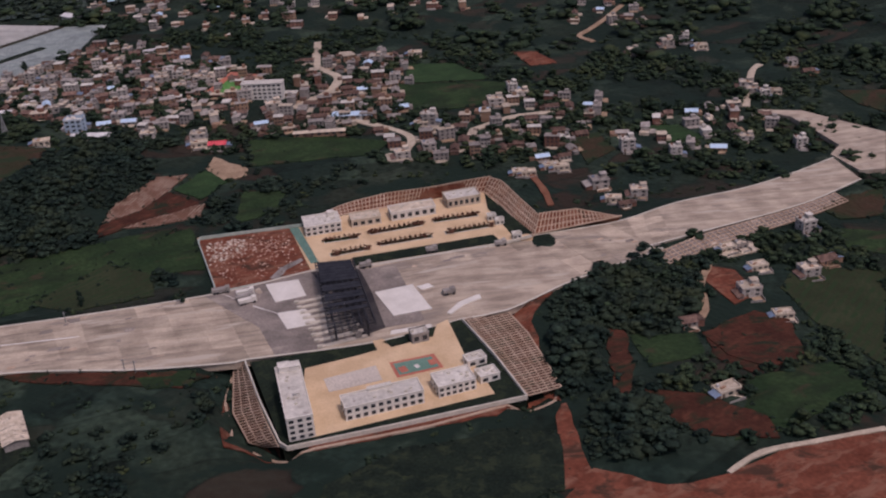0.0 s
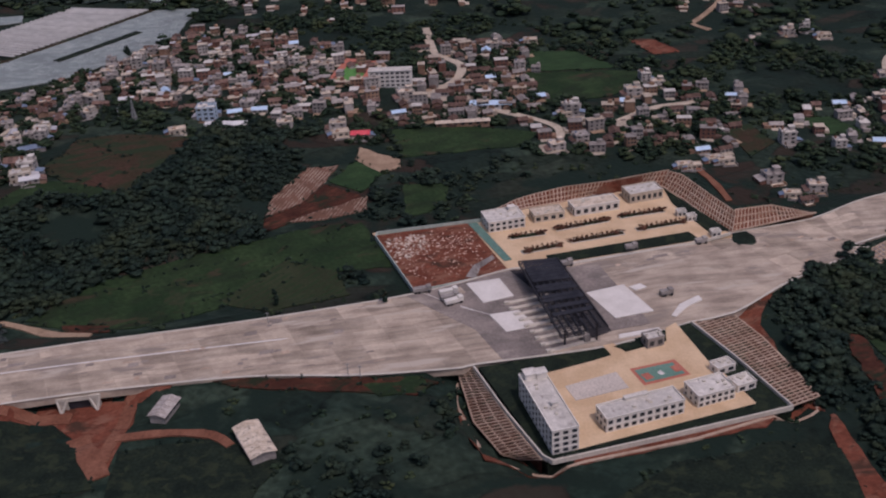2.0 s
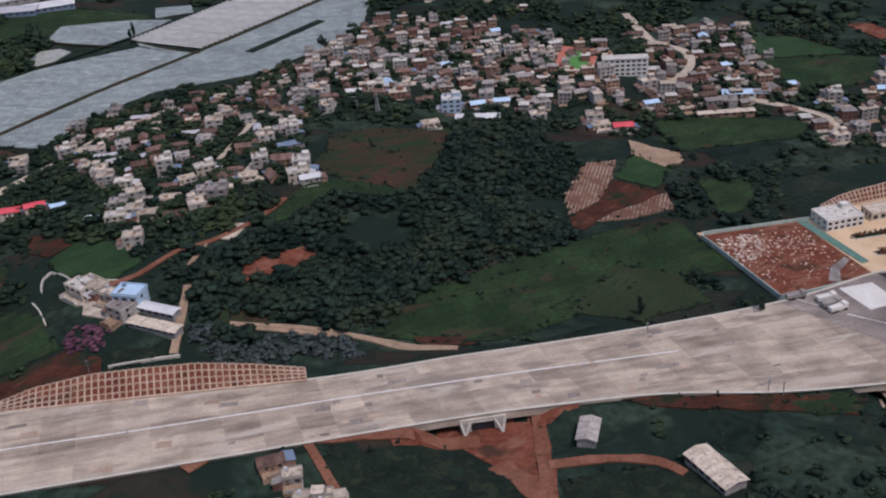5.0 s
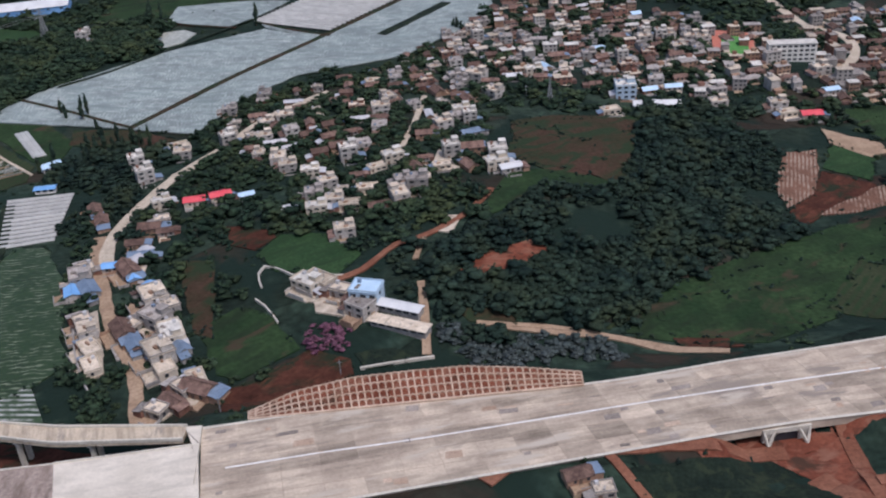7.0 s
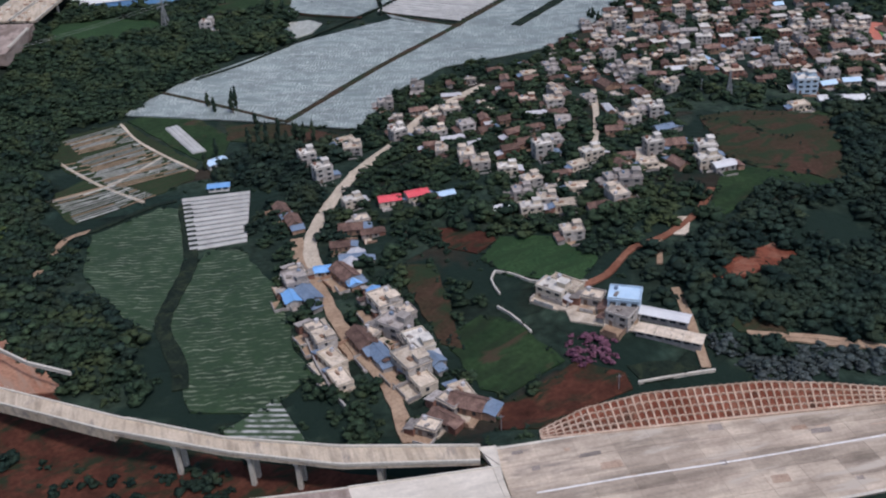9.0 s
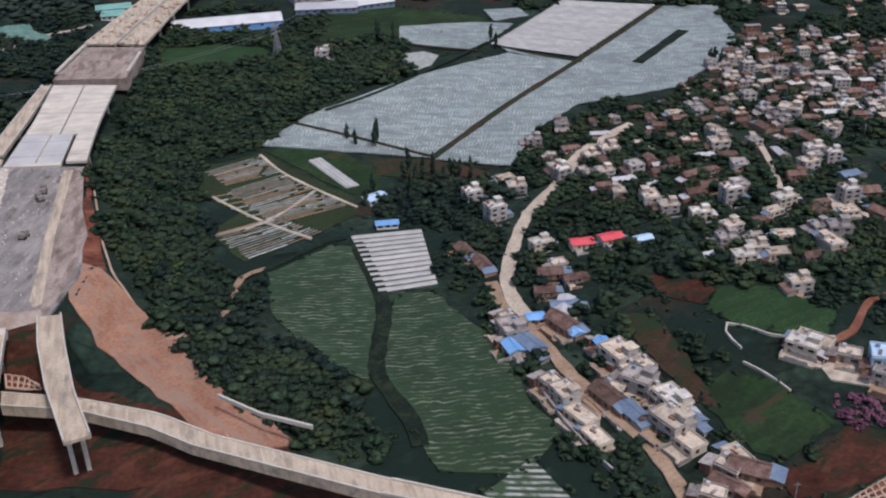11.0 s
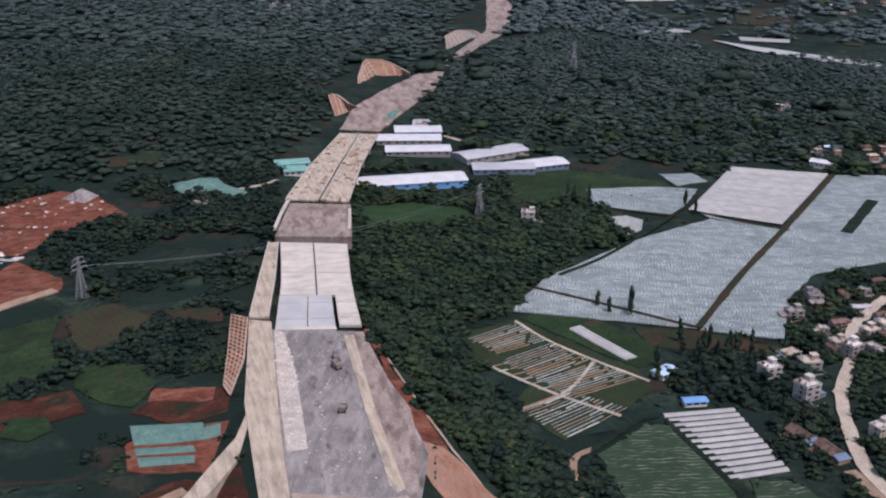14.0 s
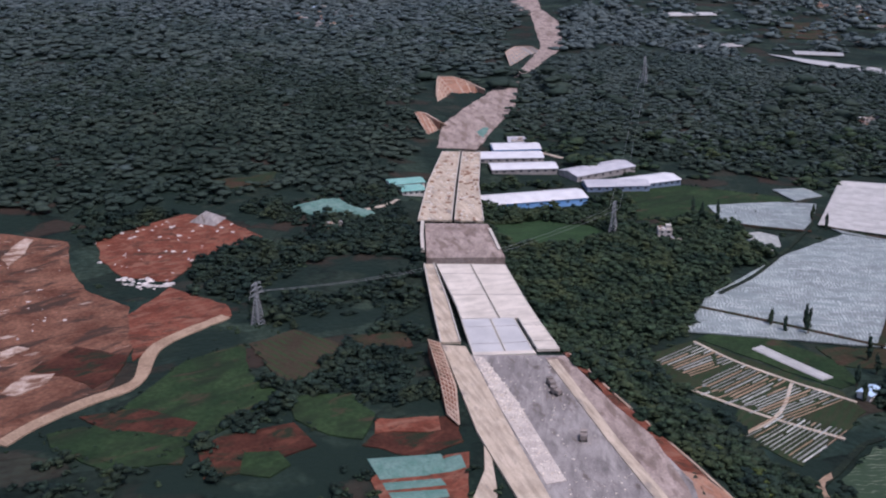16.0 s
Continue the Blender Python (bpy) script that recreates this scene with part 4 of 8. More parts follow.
field("field", [(125.2, 355.2), (158.4, 351.6), (130.4, 278.3), (121.6, 298.9), (113.1, 336.0)], VINEROWS, "terraced rows on the hillside")
field("field", [(149.3, 388.6), (171.4, 386.1), (163.8, 365.8), (150.1, 370.5)], GRASS, "green hillside meadow")
field("field", [(51.4, 296.4), (73.8, 299.4), (73.6, 282.0), (54.0, 273.7)], GRASS, "small bright meadow among the trees")
field("field", [(77.7, 299.5), (94.0, 296.2), (98.2, 278.7), (84.9, 269.7), (75.5, 282.0)], DARKSOIL, "brown ploughed patch")
field("field", [(83.8, 265.9), (115.1, 280.5), (117.9, 259.5), (87.4, 237.3), (70.4, 232.9)], GRASS, "green slope near the red ground")
field("field", [(209.7, 563.8), (236.4, 560.7), (223.9, 526.9), (214.3, 540.7)], BROWNFIELD, "brown plot beyond the highway")
field("bare_earth", [(18.5, 208.0), (29.9, 223.1), (48.2, 215.0), (65.4, 218.5), (81.3, 227.2), (113.2, 235.2), (129.9, 225.9), (111.1, 183.0), (16.6, 188.1)], SOIL, "broad bare reddish earth", "ground")
field("bare_earth", [(7.2, 314.7), (24.6, 328.2), (31.0, 330.9), (18.8, 304.8), (23.7, 264.2), (30.5, 216.1), (19.1, 214.6), (24.0, 258.0), (20.9, 261.2), (4.8, 247.6), (-56.3, 233.8), (-73.4, 235.9), (-84.7, 279.0), (-82.7, 282.6), (-72.9, 241.4), (-58.1, 235.0), (13.8, 258.5), (20.0, 261.3)], SOIL, "red earth banks round the yard", "ground", 0.2)
field("field", [(-42.9, 219.3), (-24.4, 233.4), (7.8, 242.0), (22.2, 238.6), (21.3, 214.4), (-8.7, 205.3), (-43.7, 206.0)], DARKGRASS, "dark grassy slope below the yard")
field("field", [(-172.9, 279.8), (-159.4, 277.3), (-85.8, 276.4), (-92.2, 266.1), (-110.9, 269.0), (-142.9, 271.9)], DARKSOIL, "brown verge below the road")
field("field", [(-108.9, 273.3), (-90.5, 277.8), (-89.7, 267.6), (-103.3, 266.0)], GRASS, "green plot below the road")
field("field", [(-174.0, 243.3), (-145.8, 248.5), (-128.3, 235.7), (-135.9, 213.6), (-171.0, 215.9)], DARKGRASS, "dark grass round the sheds")
field("field", [(-235.8, 253.9), (-198.0, 260.7), (-184.5, 244.0), (-176.6, 228.2), (-220.9, 222.7)], DARKGRASS, "dark field inside the bend of the track")
field("bare_earth", [(-199.8, 262.1), (-188.8, 262.7), (-175.4, 271.3), (-174.7, 236.6), (-177.9, 232.5), (-181.2, 241.5), (-190.6, 253.9)], SOIL, "red earth where the tracks meet under the bridge", "ground")
field("bare_earth", [(-222.0, 265.2), (-201.0, 269.7), (-174.9, 275.2), (-164.5, 276.9), (-166.2, 272.2), (-188.5, 263.3), (-215.3, 256.3)], SOIL, "red bank below the road", "ground", 0.2)
field("quarry", [(-763.2, 593.9), (-749.7, 613.3), (-729.4, 634.2), (-708.5, 627.7), (-686.8, 603.3), (-705.5, 580.6), (-713.9, 559.1), (-718.2, 545.3), (-740.6, 553.1), (-753.9, 570.0)], SOIL, "quarry floor of red and pale stone", "quarry")
field("quarry", [(-836.3, 572.3), (-808.1, 596.2), (-775.8, 592.4), (-764.3, 559.4), (-748.1, 533.4), (-727.2, 516.0), (-714.5, 475.7), (-713.9, 438.0), (-724.3, 419.3), (-736.4, 405.4), (-766.0, 398.2)], QUARRY, "uneven quarry ground of brown earth", "quarry")
field("bare_earth", [(-725.8, 506.4), (-716.6, 538.2), (-688.7, 514.5), (-684.1, 500.9), (-703.1, 479.5), (-711.4, 460.1)], SOIL, "deep red earth", "ground")
field("field", [(-673.0, 471.2), (-658.4, 484.5), (-640.7, 471.3), (-642.7, 446.8), (-656.7, 437.8)], row_mat("terraced_rows", (0.055, 0.042, 0.026), (0.03, 0.05, 0.02), 3.0, 140, 0.9, 0.5, 1.0), "terraced plot with curved rows")
field("field", [(-701.4, 432.3), (-692.3, 457.7), (-675.0, 471.3), (-669.2, 446.8), (-655.7, 429.7), (-670.0, 408.0), (-696.6, 382.6), (-716.9, 396.9)], GRASS, "green slope beside the quarry")
field("bare_earth", [(-717.1, 418.5), (-698.9, 422.3), (-679.1, 411.7), (-680.7, 403.1), (-703.7, 408.0)], DARKSOIL, "red strip on the slope", "ground")
field("bare_earth", [(-675.8, 395.1), (-669.4, 404.7), (-650.1, 411.7), (-642.2, 399.7), (-662.7, 384.0), (-671.4, 380.5)], DARKSOIL, "dark red plot among shrubs", "ground")
field("bare_earth", [(-629.0, 400.6), (-621.1, 415.3), (-600.0, 418.7), (-598.9, 401.9), (-612.4, 395.4)], DARKSOIL, "dark red plot by the slip road", "ground")
field("bare_earth", [(-625.8, 383.6), (-620.5, 393.7), (-597.5, 395.8), (-598.7, 371.0), (-621.4, 370.4)], SOIL, "red earth under green nets", "ground")
field("field", [(-494.3, 727.3), (-465.3, 735.2), (-399.9, 713.1), (-392.0, 697.1), (-438.2, 673.6), (-494.2, 659.9)], GRASS, "green field behind the sheds")
field("field", [(-574.7, 639.3), (-546.3, 657.5), (-523.3, 649.0), (-508.9, 630.2), (-540.4, 610.8), (-573.9, 609.6)], LUSH, "green plot by the highway")
field("bare_earth", [(-735.6, 680.3), (-706.5, 689.9), (-692.3, 701.5), (-692.7, 679.6), (-715.9, 671.8)], BROWNFIELD, "brown clearing in the wood", "ground")
field("bare_earth", [(-600.5, 796.1), (-573.6, 800.3), (-561.5, 845.0), (-540.3, 908.9), (-525.4, 1022.8), (-542.4, 1011.1), (-557.8, 965.0), (-575.2, 914.5), (-594.3, 860.5)], BROWNDECK, "brown floor of the highway cutting", "ground", 0.6)
field("bare_earth", [(-527.9, 1039.9), (-505.6, 1085.1), (-471.3, 1191.8), (-460.2, 1221.1), (-447.8, 1373.3), (-459.1, 1455.3), (-450.9, 1575.4), (-482.3, 1570.3), (-499.8, 1519.3), (-476.2, 1408.9), (-485.0, 1217.0), (-509.6, 1114.6)], BROWNDECK, "far stretch of the highway's earthworks", "ground", 0.6)
field("road", [(-520.1, 1614.0), (-509.5, 1709.5), (-462.2, 1800.9), (-453.1, 1773.5), (-498.7, 1657.1), (-512.8, 1589.7)], DECK, "far pale stretch of highway", "road", 1.0)
PALESAND = mat("pale_dug_sand", (0.30, 0.205, 0.145), (0.50, 0.40, 0.32), 4.0, 0.7, 0.95, 0.5, spread=0.3)
mixed(PALESAND, (0.16, 0.085, 0.055), 4.0, 0.4, 0.05, 30, 2.2)
field("bare_earth", [(-748.7, 437.4), (-745.6, 451.6), (-735.8, 452.2), (-735.9, 444.1), (-742.5, 435.4)], PALESAND, "patch of pale dug sand", "ground", 0.55)
field("bare_earth", [(-762.3, 473.0), (-758.2, 478.3), (-752.8, 476.0), (-759.3, 465.2)], PALESAND, "patch of pale dug sand", "ground", 0.55)
field("bare_earth", [(-798.3, 569.1), (-795.8, 593.9), (-791.0, 591.2), (-789.6, 575.9), (-791.8, 561.3)], PALESAND, "patch of pale dug sand", "ground", 0.55)
field("bare_earth", [(-745.4, 455.1), (-736.1, 475.9), (-714.4, 464.7), (-714.1, 447.0), (-718.8, 438.3), (-730.7, 449.7)], DARKSOIL, "dark scrubby earth in the quarry", "ground", 0.6)
field("field", [(-723.4, 407.4), (-713.4, 411.5), (-695.2, 405.0), (-681.1, 403.3), (-678.9, 387.6), (-693.8, 385.6), (-719.2, 398.7)], GRASS, "green crop rows beside the haul road", off=0.5)
field("field", [(-652.9, 428.1), (-634.3, 432.0), (-625.7, 418.8), (-628.9, 403.8), (-639.0, 405.6), (-649.9, 413.7)], GRASS, "green plot between hedges", off=0.45)
field("field", [(-662.3, 394.4), (-652.9, 395.9), (-648.5, 389.4), (-653.6, 382.8), (-661.9, 383.8)], GRASS, "small green plot on red soil", off=0.5)
field("bare_earth", [(-625.6, 415.6), (-606.0, 417.8), (-605.5, 409.6), (-625.3, 407.5)], SOIL, "bright red strip by the slip road", "ground", 0.5)
field("field", [(-638.8, 478.3), (-617.4, 485.1), (-614.1, 470.4), (-632.1, 467.8)], BROWNFIELD, "brown fallow beside the cutting", off=0.45)
field("field", [(75.9, 299.1), (98.4, 316.9), (109.3, 311.5), (106.7, 284.1), (92.0, 272.9), (80.6, 282.2)], DARKSOIL, "brown ploughed field on the hill", off=0.5)
field("field", [(49.8, 259.5), (66.4, 256.6), (82.4, 243.6), (83.1, 233.1), (61.9, 236.1), (50.8, 249.8)], DARKSOIL, "dark red field below the hill house", off=0.5)
field("field", [(43.6, 301.0), (49.5, 301.1), (49.8, 275.6), (45.1, 254.6), (40.6, 259.9)], DARKSOIL, "brown strip between trees", off=0.5)
field("field", [(150.1, 404.6), (163.6, 416.0), (185.7, 428.1), (176.8, 401.8), (156.1, 397.2)], BROWNFIELD, "brown slope below the road", off=0.5)
field("pond", [(-445.6, 637.1), (-434.8, 641.8), (-426.8, 635.5), (-430.5, 619.2), (-439.8, 609.1), (-446.6, 616.6)], WATER, "pale muddy pond", "pond")

# ---- lanes and tracks ----
track("village_lane", [(-339.3, 534.4), (-353.4, 517.9), (-366.9, 500.6), (-379.4, 469.7), (-390.5, 447.2), (-397.2, 426.5), (-402.8, 395.2), (-401.1, 377.4), (-397.4, 367.2)], 4.6, LANE, "pale concrete village lane", 0.6)
track("village_lane", [(-408.3, 392.5), (-403.7, 373.3), (-394.7, 353.4), (-387.5, 335.0), (-377.6, 316.1), (-370.4, 303.2), (-364.2, 282.0)], 4.2, TRACK, "pale village lane running down to the bridge", 0.6)
track("village_lane", [(-291.9, 510.1), (-295.0, 472.1), (-298.9, 444.2)], 2.4, LANE, "narrow pale lane")
track("village_lane", [(-393.0, 443.9), (-377.9, 472.4), (-364.5, 501.7), (-349.4, 522.6)], 4.0, LANE, "pale lane into the village", 0.6)
track("village_lane", [(-95.5, 671.3), (-89.2, 615.8), (-74.6, 592.2), (-78.1, 563.7), (-93.8, 536.5)], 5.0, LANE, "winding lane through the town")
track("village_lane", [(-59.2, 516.5), (-40.3, 505.5), (-28.1, 491.2), (-31.8, 466.9)], 4.0, LANE, "lane at the town's edge")
track("village_lane", [(2.9, 503.6), (24.9, 523.7), (50.1, 532.3)], 4.0, LANE, "lane through the hamlet")
track("dirt_track", [(-315.4, 339.9), (-306.8, 344.6), (-296.7, 359.7), (-285.7, 366.3), (-272.2, 381.6), (-263.9, 398.9)], 2.4, REDTRACK, "red dirt track over the rise")
track("dirt_track", [(-287.6, 336.4), (-286.0, 319.4), (-285.0, 302.9)], 2.6, TRACK, "dirt track beside the farm")
track("dirt_track", [(-289.8, 349.8), (-287.5, 364.5)], 2.0, TRACK, "short dirt track")
track("dirt_track", [(-265.4, 317.3), (-251.3, 316.8), (-229.7, 314.8), (-217.4, 308.8), (-199.2, 303.0)], 2.3, TRACK, "dirt track to the road")
track("dirt_track", [(-270.6, 317.7), (-245.5, 318.7), (-219.9, 311.5), (-200.3, 303.5)], 2.2, TRACK, "dirt track beside the road")
track("dirt_track", [(-269.6, 249.2), (-261.0, 257.5), (-249.5, 260.4), (-233.9, 260.9), (-221.1, 261.8), (-194.1, 263.7)], 4.6, REDTRACK, "red dirt track below the road")
track("dirt_track", [(-268.5, 256.9), (-241.3, 261.6), (-217.3, 261.7), (-193.6, 263.0)], 4.2, REDTRACK, "red dirt track along the embankment")
track("dirt_track", [(-240.1, 260.3), (-230.7, 244.3), (-223.9, 230.9)], 2.6, REDTRACK, "red side track")
track("dirt_track", [(-189.0, 253.8), (-181.2, 241.5), (-175.7, 232.4)], 6.0, REDTRACK, "wide red track")
track("dirt_track", [(-177.2, 272.8), (-177.0, 250.6), (-177.2, 239.0)], 4.0, REDTRACK, "red track under the bridge")
track("dirt_track", [(-176.1, 249.4), (-161.0, 250.7), (-148.8, 248.7), (-142.7, 243.5)], 3.0, REDTRACK, "red track to the long shed")
track("dirt_track", [(90.7, 352.9), (83.7, 336.0), (81.1, 316.5), (74.2, 305.8)], 3.0, TRACK, "dirt track winding up the hill")
track("dirt_track", [(65.5, 218.9), (76.6, 227.0), (93.4, 231.2), (113.8, 236.6)], 1.8, LANE, "pale ditch edge beside the red earth")
track("dirt_track", [(-508.8, 352.5), (-501.2, 358.7), (-493.1, 375.9), (-492.3, 397.3), (-484.2, 406.3)], 2.2, TRACK, "pale field path")
track("dirt_track", [(-459.7, 429.1), (-466.8, 425.8), (-484.2, 406.3), (-492.3, 397.3)], 2.0, DARKGRASS, "grassy ditch between fields")
track("ditch", [(-455.9, 426.2), (-443.9, 383.1), (-443.6, 358.0), (-442.9, 341.0), (-432.7, 319.5), (-430.0, 309.0)], 5.0, DARKGRASS, "dark grassy ditch between the film fields")
track("dirt_track", [(-428.5, 503.5), (-398.4, 557.2), (-359.6, 622.0), (-288.6, 741.0)], 3.2, BROWNFIELD, "straight dark path across the film field", 1.3)
track("dirt_track", [(-399.1, 661.3), (-424.5, 620.3), (-455.3, 578.2), (-479.5, 554.1)], 2.0, DARKGRASS, "dark edge of the film field", 1.2)
track("dirt_track", [(-493.3, 539.5), (-464.6, 524.4), (-429.6, 504.5)], 1.6, BROWNFIELD, "dark path across the film field", 1.3)
track("dirt_track", [(-396.5, 656.8), (-376.8, 644.0), (-350.2, 632.2)], 1.4, BROWNFIELD, "dark path between film fields", 1.3)
track("dirt_track", [(-449.4, 654.8), (-428.3, 647.9), (-405.7, 644.9)], 1.4, BROWNFIELD, "dark path between film fields", 1.3)
track("ditch", [(-320.5, 631.2), (-284.4, 688.2)], 6.0, DARKGRASS, "grassy strip in the film field", 1.4)
track("dirt_track", [(-735.0, 401.6), (-729.5, 414.1), (-718.3, 428.3), (-705.5, 441.1), (-706.5, 464.3), (-702.7, 477.8), (-686.1, 499.8)], 5.0, TRACK, "pale haul road round the quarry")
track("dirt_track", [(-603.5, 362.5), (-612.3, 352.5), (-619.3, 338.9), (-626.9, 327.0), (-634.0, 312.0)], 3.6, TRACK, "dirt track beside the slip road", 0.6)
track("dirt_track", [(-645.8, 641.0), (-630.4, 657.0), (-623.2, 671.1)], 2.6, LANE, "pale lane to the green roofs")
track("dirt_track", [(-530.5, 798.0), (-517.1, 786.0), (-506.4, 782.9)], 3.0, LANE, "pale lane between the sheds")
track("dirt_track", [(152.3, 538.7), (170.6, 597.3), (179.6, 612.5)], 4.0, LANE, "pale lane beyond the highway")
track("dirt_track", [(116.8, 753.8), (100.2, 721.7), (85.3, 696.7), (78.1, 684.3), (85.8, 670.4)], 4.0, TRACK, "far winding dirt track")
track("dirt_track", [(26.7, 452.6), (32.8, 429.4), (35.0, 410.9)], 3.0, REDTRACK, "red track down to the yard")

# ---- revetments ----
def lattice(bottom, top, zb, zt, rows, cols, label, soil=SOIL, wide=0.42, arched=True):
    """A slope of bare soil held by a grid of concrete ribs with arched cross pieces."""
    n = cols + 1
    B, T = even(bottom, n), even(top, n)
    zb, zt = np.interp(np.linspace(0, 1, n), np.linspace(0, 1, len(zb)), zb), np.interp(np.linspace(0, 1, n), np.linspace(0, 1, len(zt)), zt)
    s = thing("revetment", label, "revetment", kind="structure")
    bm = bmesh.new()
    vb, vt = [bm.verts.new((*p, z)) for p, z in zip(B, zb)], [bm.verts.new((*p, z)) for p, z in zip(T, zt)]
    vd = [bm.verts.new((*p, min(z, q) - 3)) for p, z, q in zip(T, zt, zb)]
    for i in range(cols):
        bm.faces.new((vb[i], vb[i + 1], vt[i + 1], vt[i]))
        bm.faces.new((vt[i], vt[i + 1], vd[i + 1], vd[i]))
        bm.faces.new((vd[i], vd[i + 1], vb[i + 1], vb[i]))
    part("soil", bm, soil, s)
    P = [[Vector((*(B[i] + (T[i] - B[i]) * k / rows), zb[i] + (zt[i] - zb[i]) * k / rows + 0.12)) for k in range(rows + 1)] for i in range(n)]
    for i in range(n):
        if (P[i][0] - P[i][-1]).length > 0.8:
            part("rib", beam(bmesh.new(), P[i][0], P[i][-1], wide, 0.4), RIB, s)
    for k in range(rows + 1):
        bm = bmesh.new()
        for i in range(cols):
            a, b = P[i][k], P[i + 1][k]
            if 0 < k and arched and (P[i][0] - P[i][-1]).length > 2:
                m = (a + b) / 2
                lift = (P[i][k] - P[i][k - 1]) * 0.22
                beam(bm, a - lift, m, wide * 0.8, 0.35)
                beam(bm, m, b - lift, wide * 0.8, 0.35)
            else:
                beam(bm, a, b, wide * (1.6 if k in (0, rows) else 0.9), 0.45)
        part("cross_beam", bm, RIB, s)
    FIELDS.append([tuple(p) for p in B] + [tuple(p) for p in T[::-1]])
    return s


lattice([(-331.0, 274.1), (-292.7, 279.1), (-242.4, 285.7)], [(-331.3, 276.6), (-320.0, 283.1), (-304.9, 286.1), (-274.4, 288.4), (-242.8, 287.8)], [5, 4.2, 3.1], [5.6, 7, 8.5, 9, 9, 8, 6], 4, 46, "cut slope held by pale arched concrete ribs")
lattice([(-61.5, 390.6), (-49.9, 394.5), (-35.9, 398.3), (-11.4, 408.7), (6.0, 408.4)], [(-62.6, 394.5), (-55.4, 398.1), (-48.6, 399.5), (-28.1, 402.7), (-11.7, 405.8), (9.2, 411.9)], [-6.2], [-6, -3, -1, -1, -0.5, -0.5], 3, 46, "reddish cut slope held by pale concrete ribs")
lattice([(6.0, 408.4), (13.0, 393.9), (18.3, 379.4), (24.4, 365.6)], [(9.4, 410.2), (13.8, 406.8), (20.8, 388.3), (27.1, 372.8)], [-6.2, -7], [-0.5, -1.5], 4, 26, "reddish cut slope held by pale concrete ribs")
lattice([(24.8, 367.1), (41.5, 374.1), (61.3, 382.4)], [(27.5, 374.8), (42.6, 380.2), (59.1, 382.6)], [-7, -8.5], [-1.5, -3, -8.5], 3, 22, "reddish cut slope held by pale concrete ribs")
lattice([(-80.6, 287.2), (-75.9, 259.8), (-68.6, 245.2), (-63.1, 242.9)], [(-75.5, 281.5), (-70.0, 266.8), (-64.4, 251.5), (-58.0, 237.3)], [-8, -9], [-4.7], 3, 34, "embankment of red earth under concrete ribs", DARKSOIL, 0.3)
lattice([(10.3, 311.8), (17.0, 296.4), (22.3, 276.9), (25.2, 265.0)], [(-3.6, 301.7), (2.3, 286.8), (8.7, 271.0), (14.5, 256.1)], [-7.5, -8.5], [-4.7], 5, 36, "embankment of red earth under concrete ribs", DARKSOIL, 0.3)
bank = [(69.8, 356.0), (92.0, 374.5), (116.4, 389.5), (136.3, 402.3), (160.0, 419.5)]
foot = [(x + 4.6, y - 6.6) for x, y in bank]
lattice(foot, [(x + 0.6, y - 0.9) for x, y in bank], [high(*q) + 0.5 for q in even(foot, 41)], [float(level(ROADZ, q[0])) - 0.1 for q in even(bank, 41)], 4, 40, "grey embankment grid below the road", soil=DARKCONC)
lattice([(-604.8, 470.4), (-600.1, 435.5), (-600.0, 410.4)], [(-608.9, 461.8), (-605.3, 435.2), (-603.3, 416.8)], [13.8], [19, 17.5, 14], 4, 18, "cut slope held by pale concrete ribs")
lattice([(-572.2, 316.0), (-580.4, 313.2), (-587.8, 310.4)], [(-572.6, 317.4), (-580.5, 315.0), (-587.9, 312.4)], [10.2], [13], 2, 16, "low revetment of concrete arches beside the ramp")
lattice([(-540.4, 320.4), (-535.2, 319.5), (-530.9, 319.6)], [(-541.2, 323.2), (-535.6, 322.5), (-530.9, 319.0)], [10.5], [13, 12], 2, 6, "low revetment of concrete arches under the bridge")
# terraced cuttings far along the highway
lattice([(-600.5, 806.0), (-593.6, 844.7), (-587.4, 868.4)], [(-615.4, 872.2), (-607.7, 868.0), (-597.3, 844.3)], [3], [15, 13], 8, 7, "far terraced cut slope with pale benches", soil=HAUL, wide=0.8, arched=False)
lattice([(-593.6, 886.0), (-580.1, 929.3), (-558.0, 984.8)], [(-598.0, 938.8), (-596.2, 998.6), (-577.0, 995.3), (-558.7, 970.6)], [3.5], [14, 18, 18, 12], 9, 9, "far terraced cut slope with pale benches", soil=HAUL, wide=0.9, arched=False)
lattice([(-525.7, 1065.6), (-506.9, 1115.2), (-482.7, 1196.1)], [(-527.9, 1143.7), (-515.4, 1181.6), (-498.2, 1181.1)], [5.5], [16], 7, 7, "far terraced cut slope with pale benches", soil=GREYWALL, wide=0.9, arched=False)


def wall_run(pts, h, material, label, z=None, w=0.35, name="wall"):
    """A free-standing wall along a line."""
    p = even(pts, max(3, int(sum(math.dist(a, b) for a, b in zip(pts, pts[1:])) / 4)))
    zs = [high(*q) if z is None else z for q in p]
    bm = bmesh.new()
    for a, b, za, zb in zip(p, p[1:], zs, zs[1:]):
        beam(bm, (a[0], a[1], za + h / 2 - 0.2), (b[0], b[1], zb + h / 2 - 0.2), w, h + 0.4)
    return tagged(part(name, bm, material), label, "wall", kind="structure")


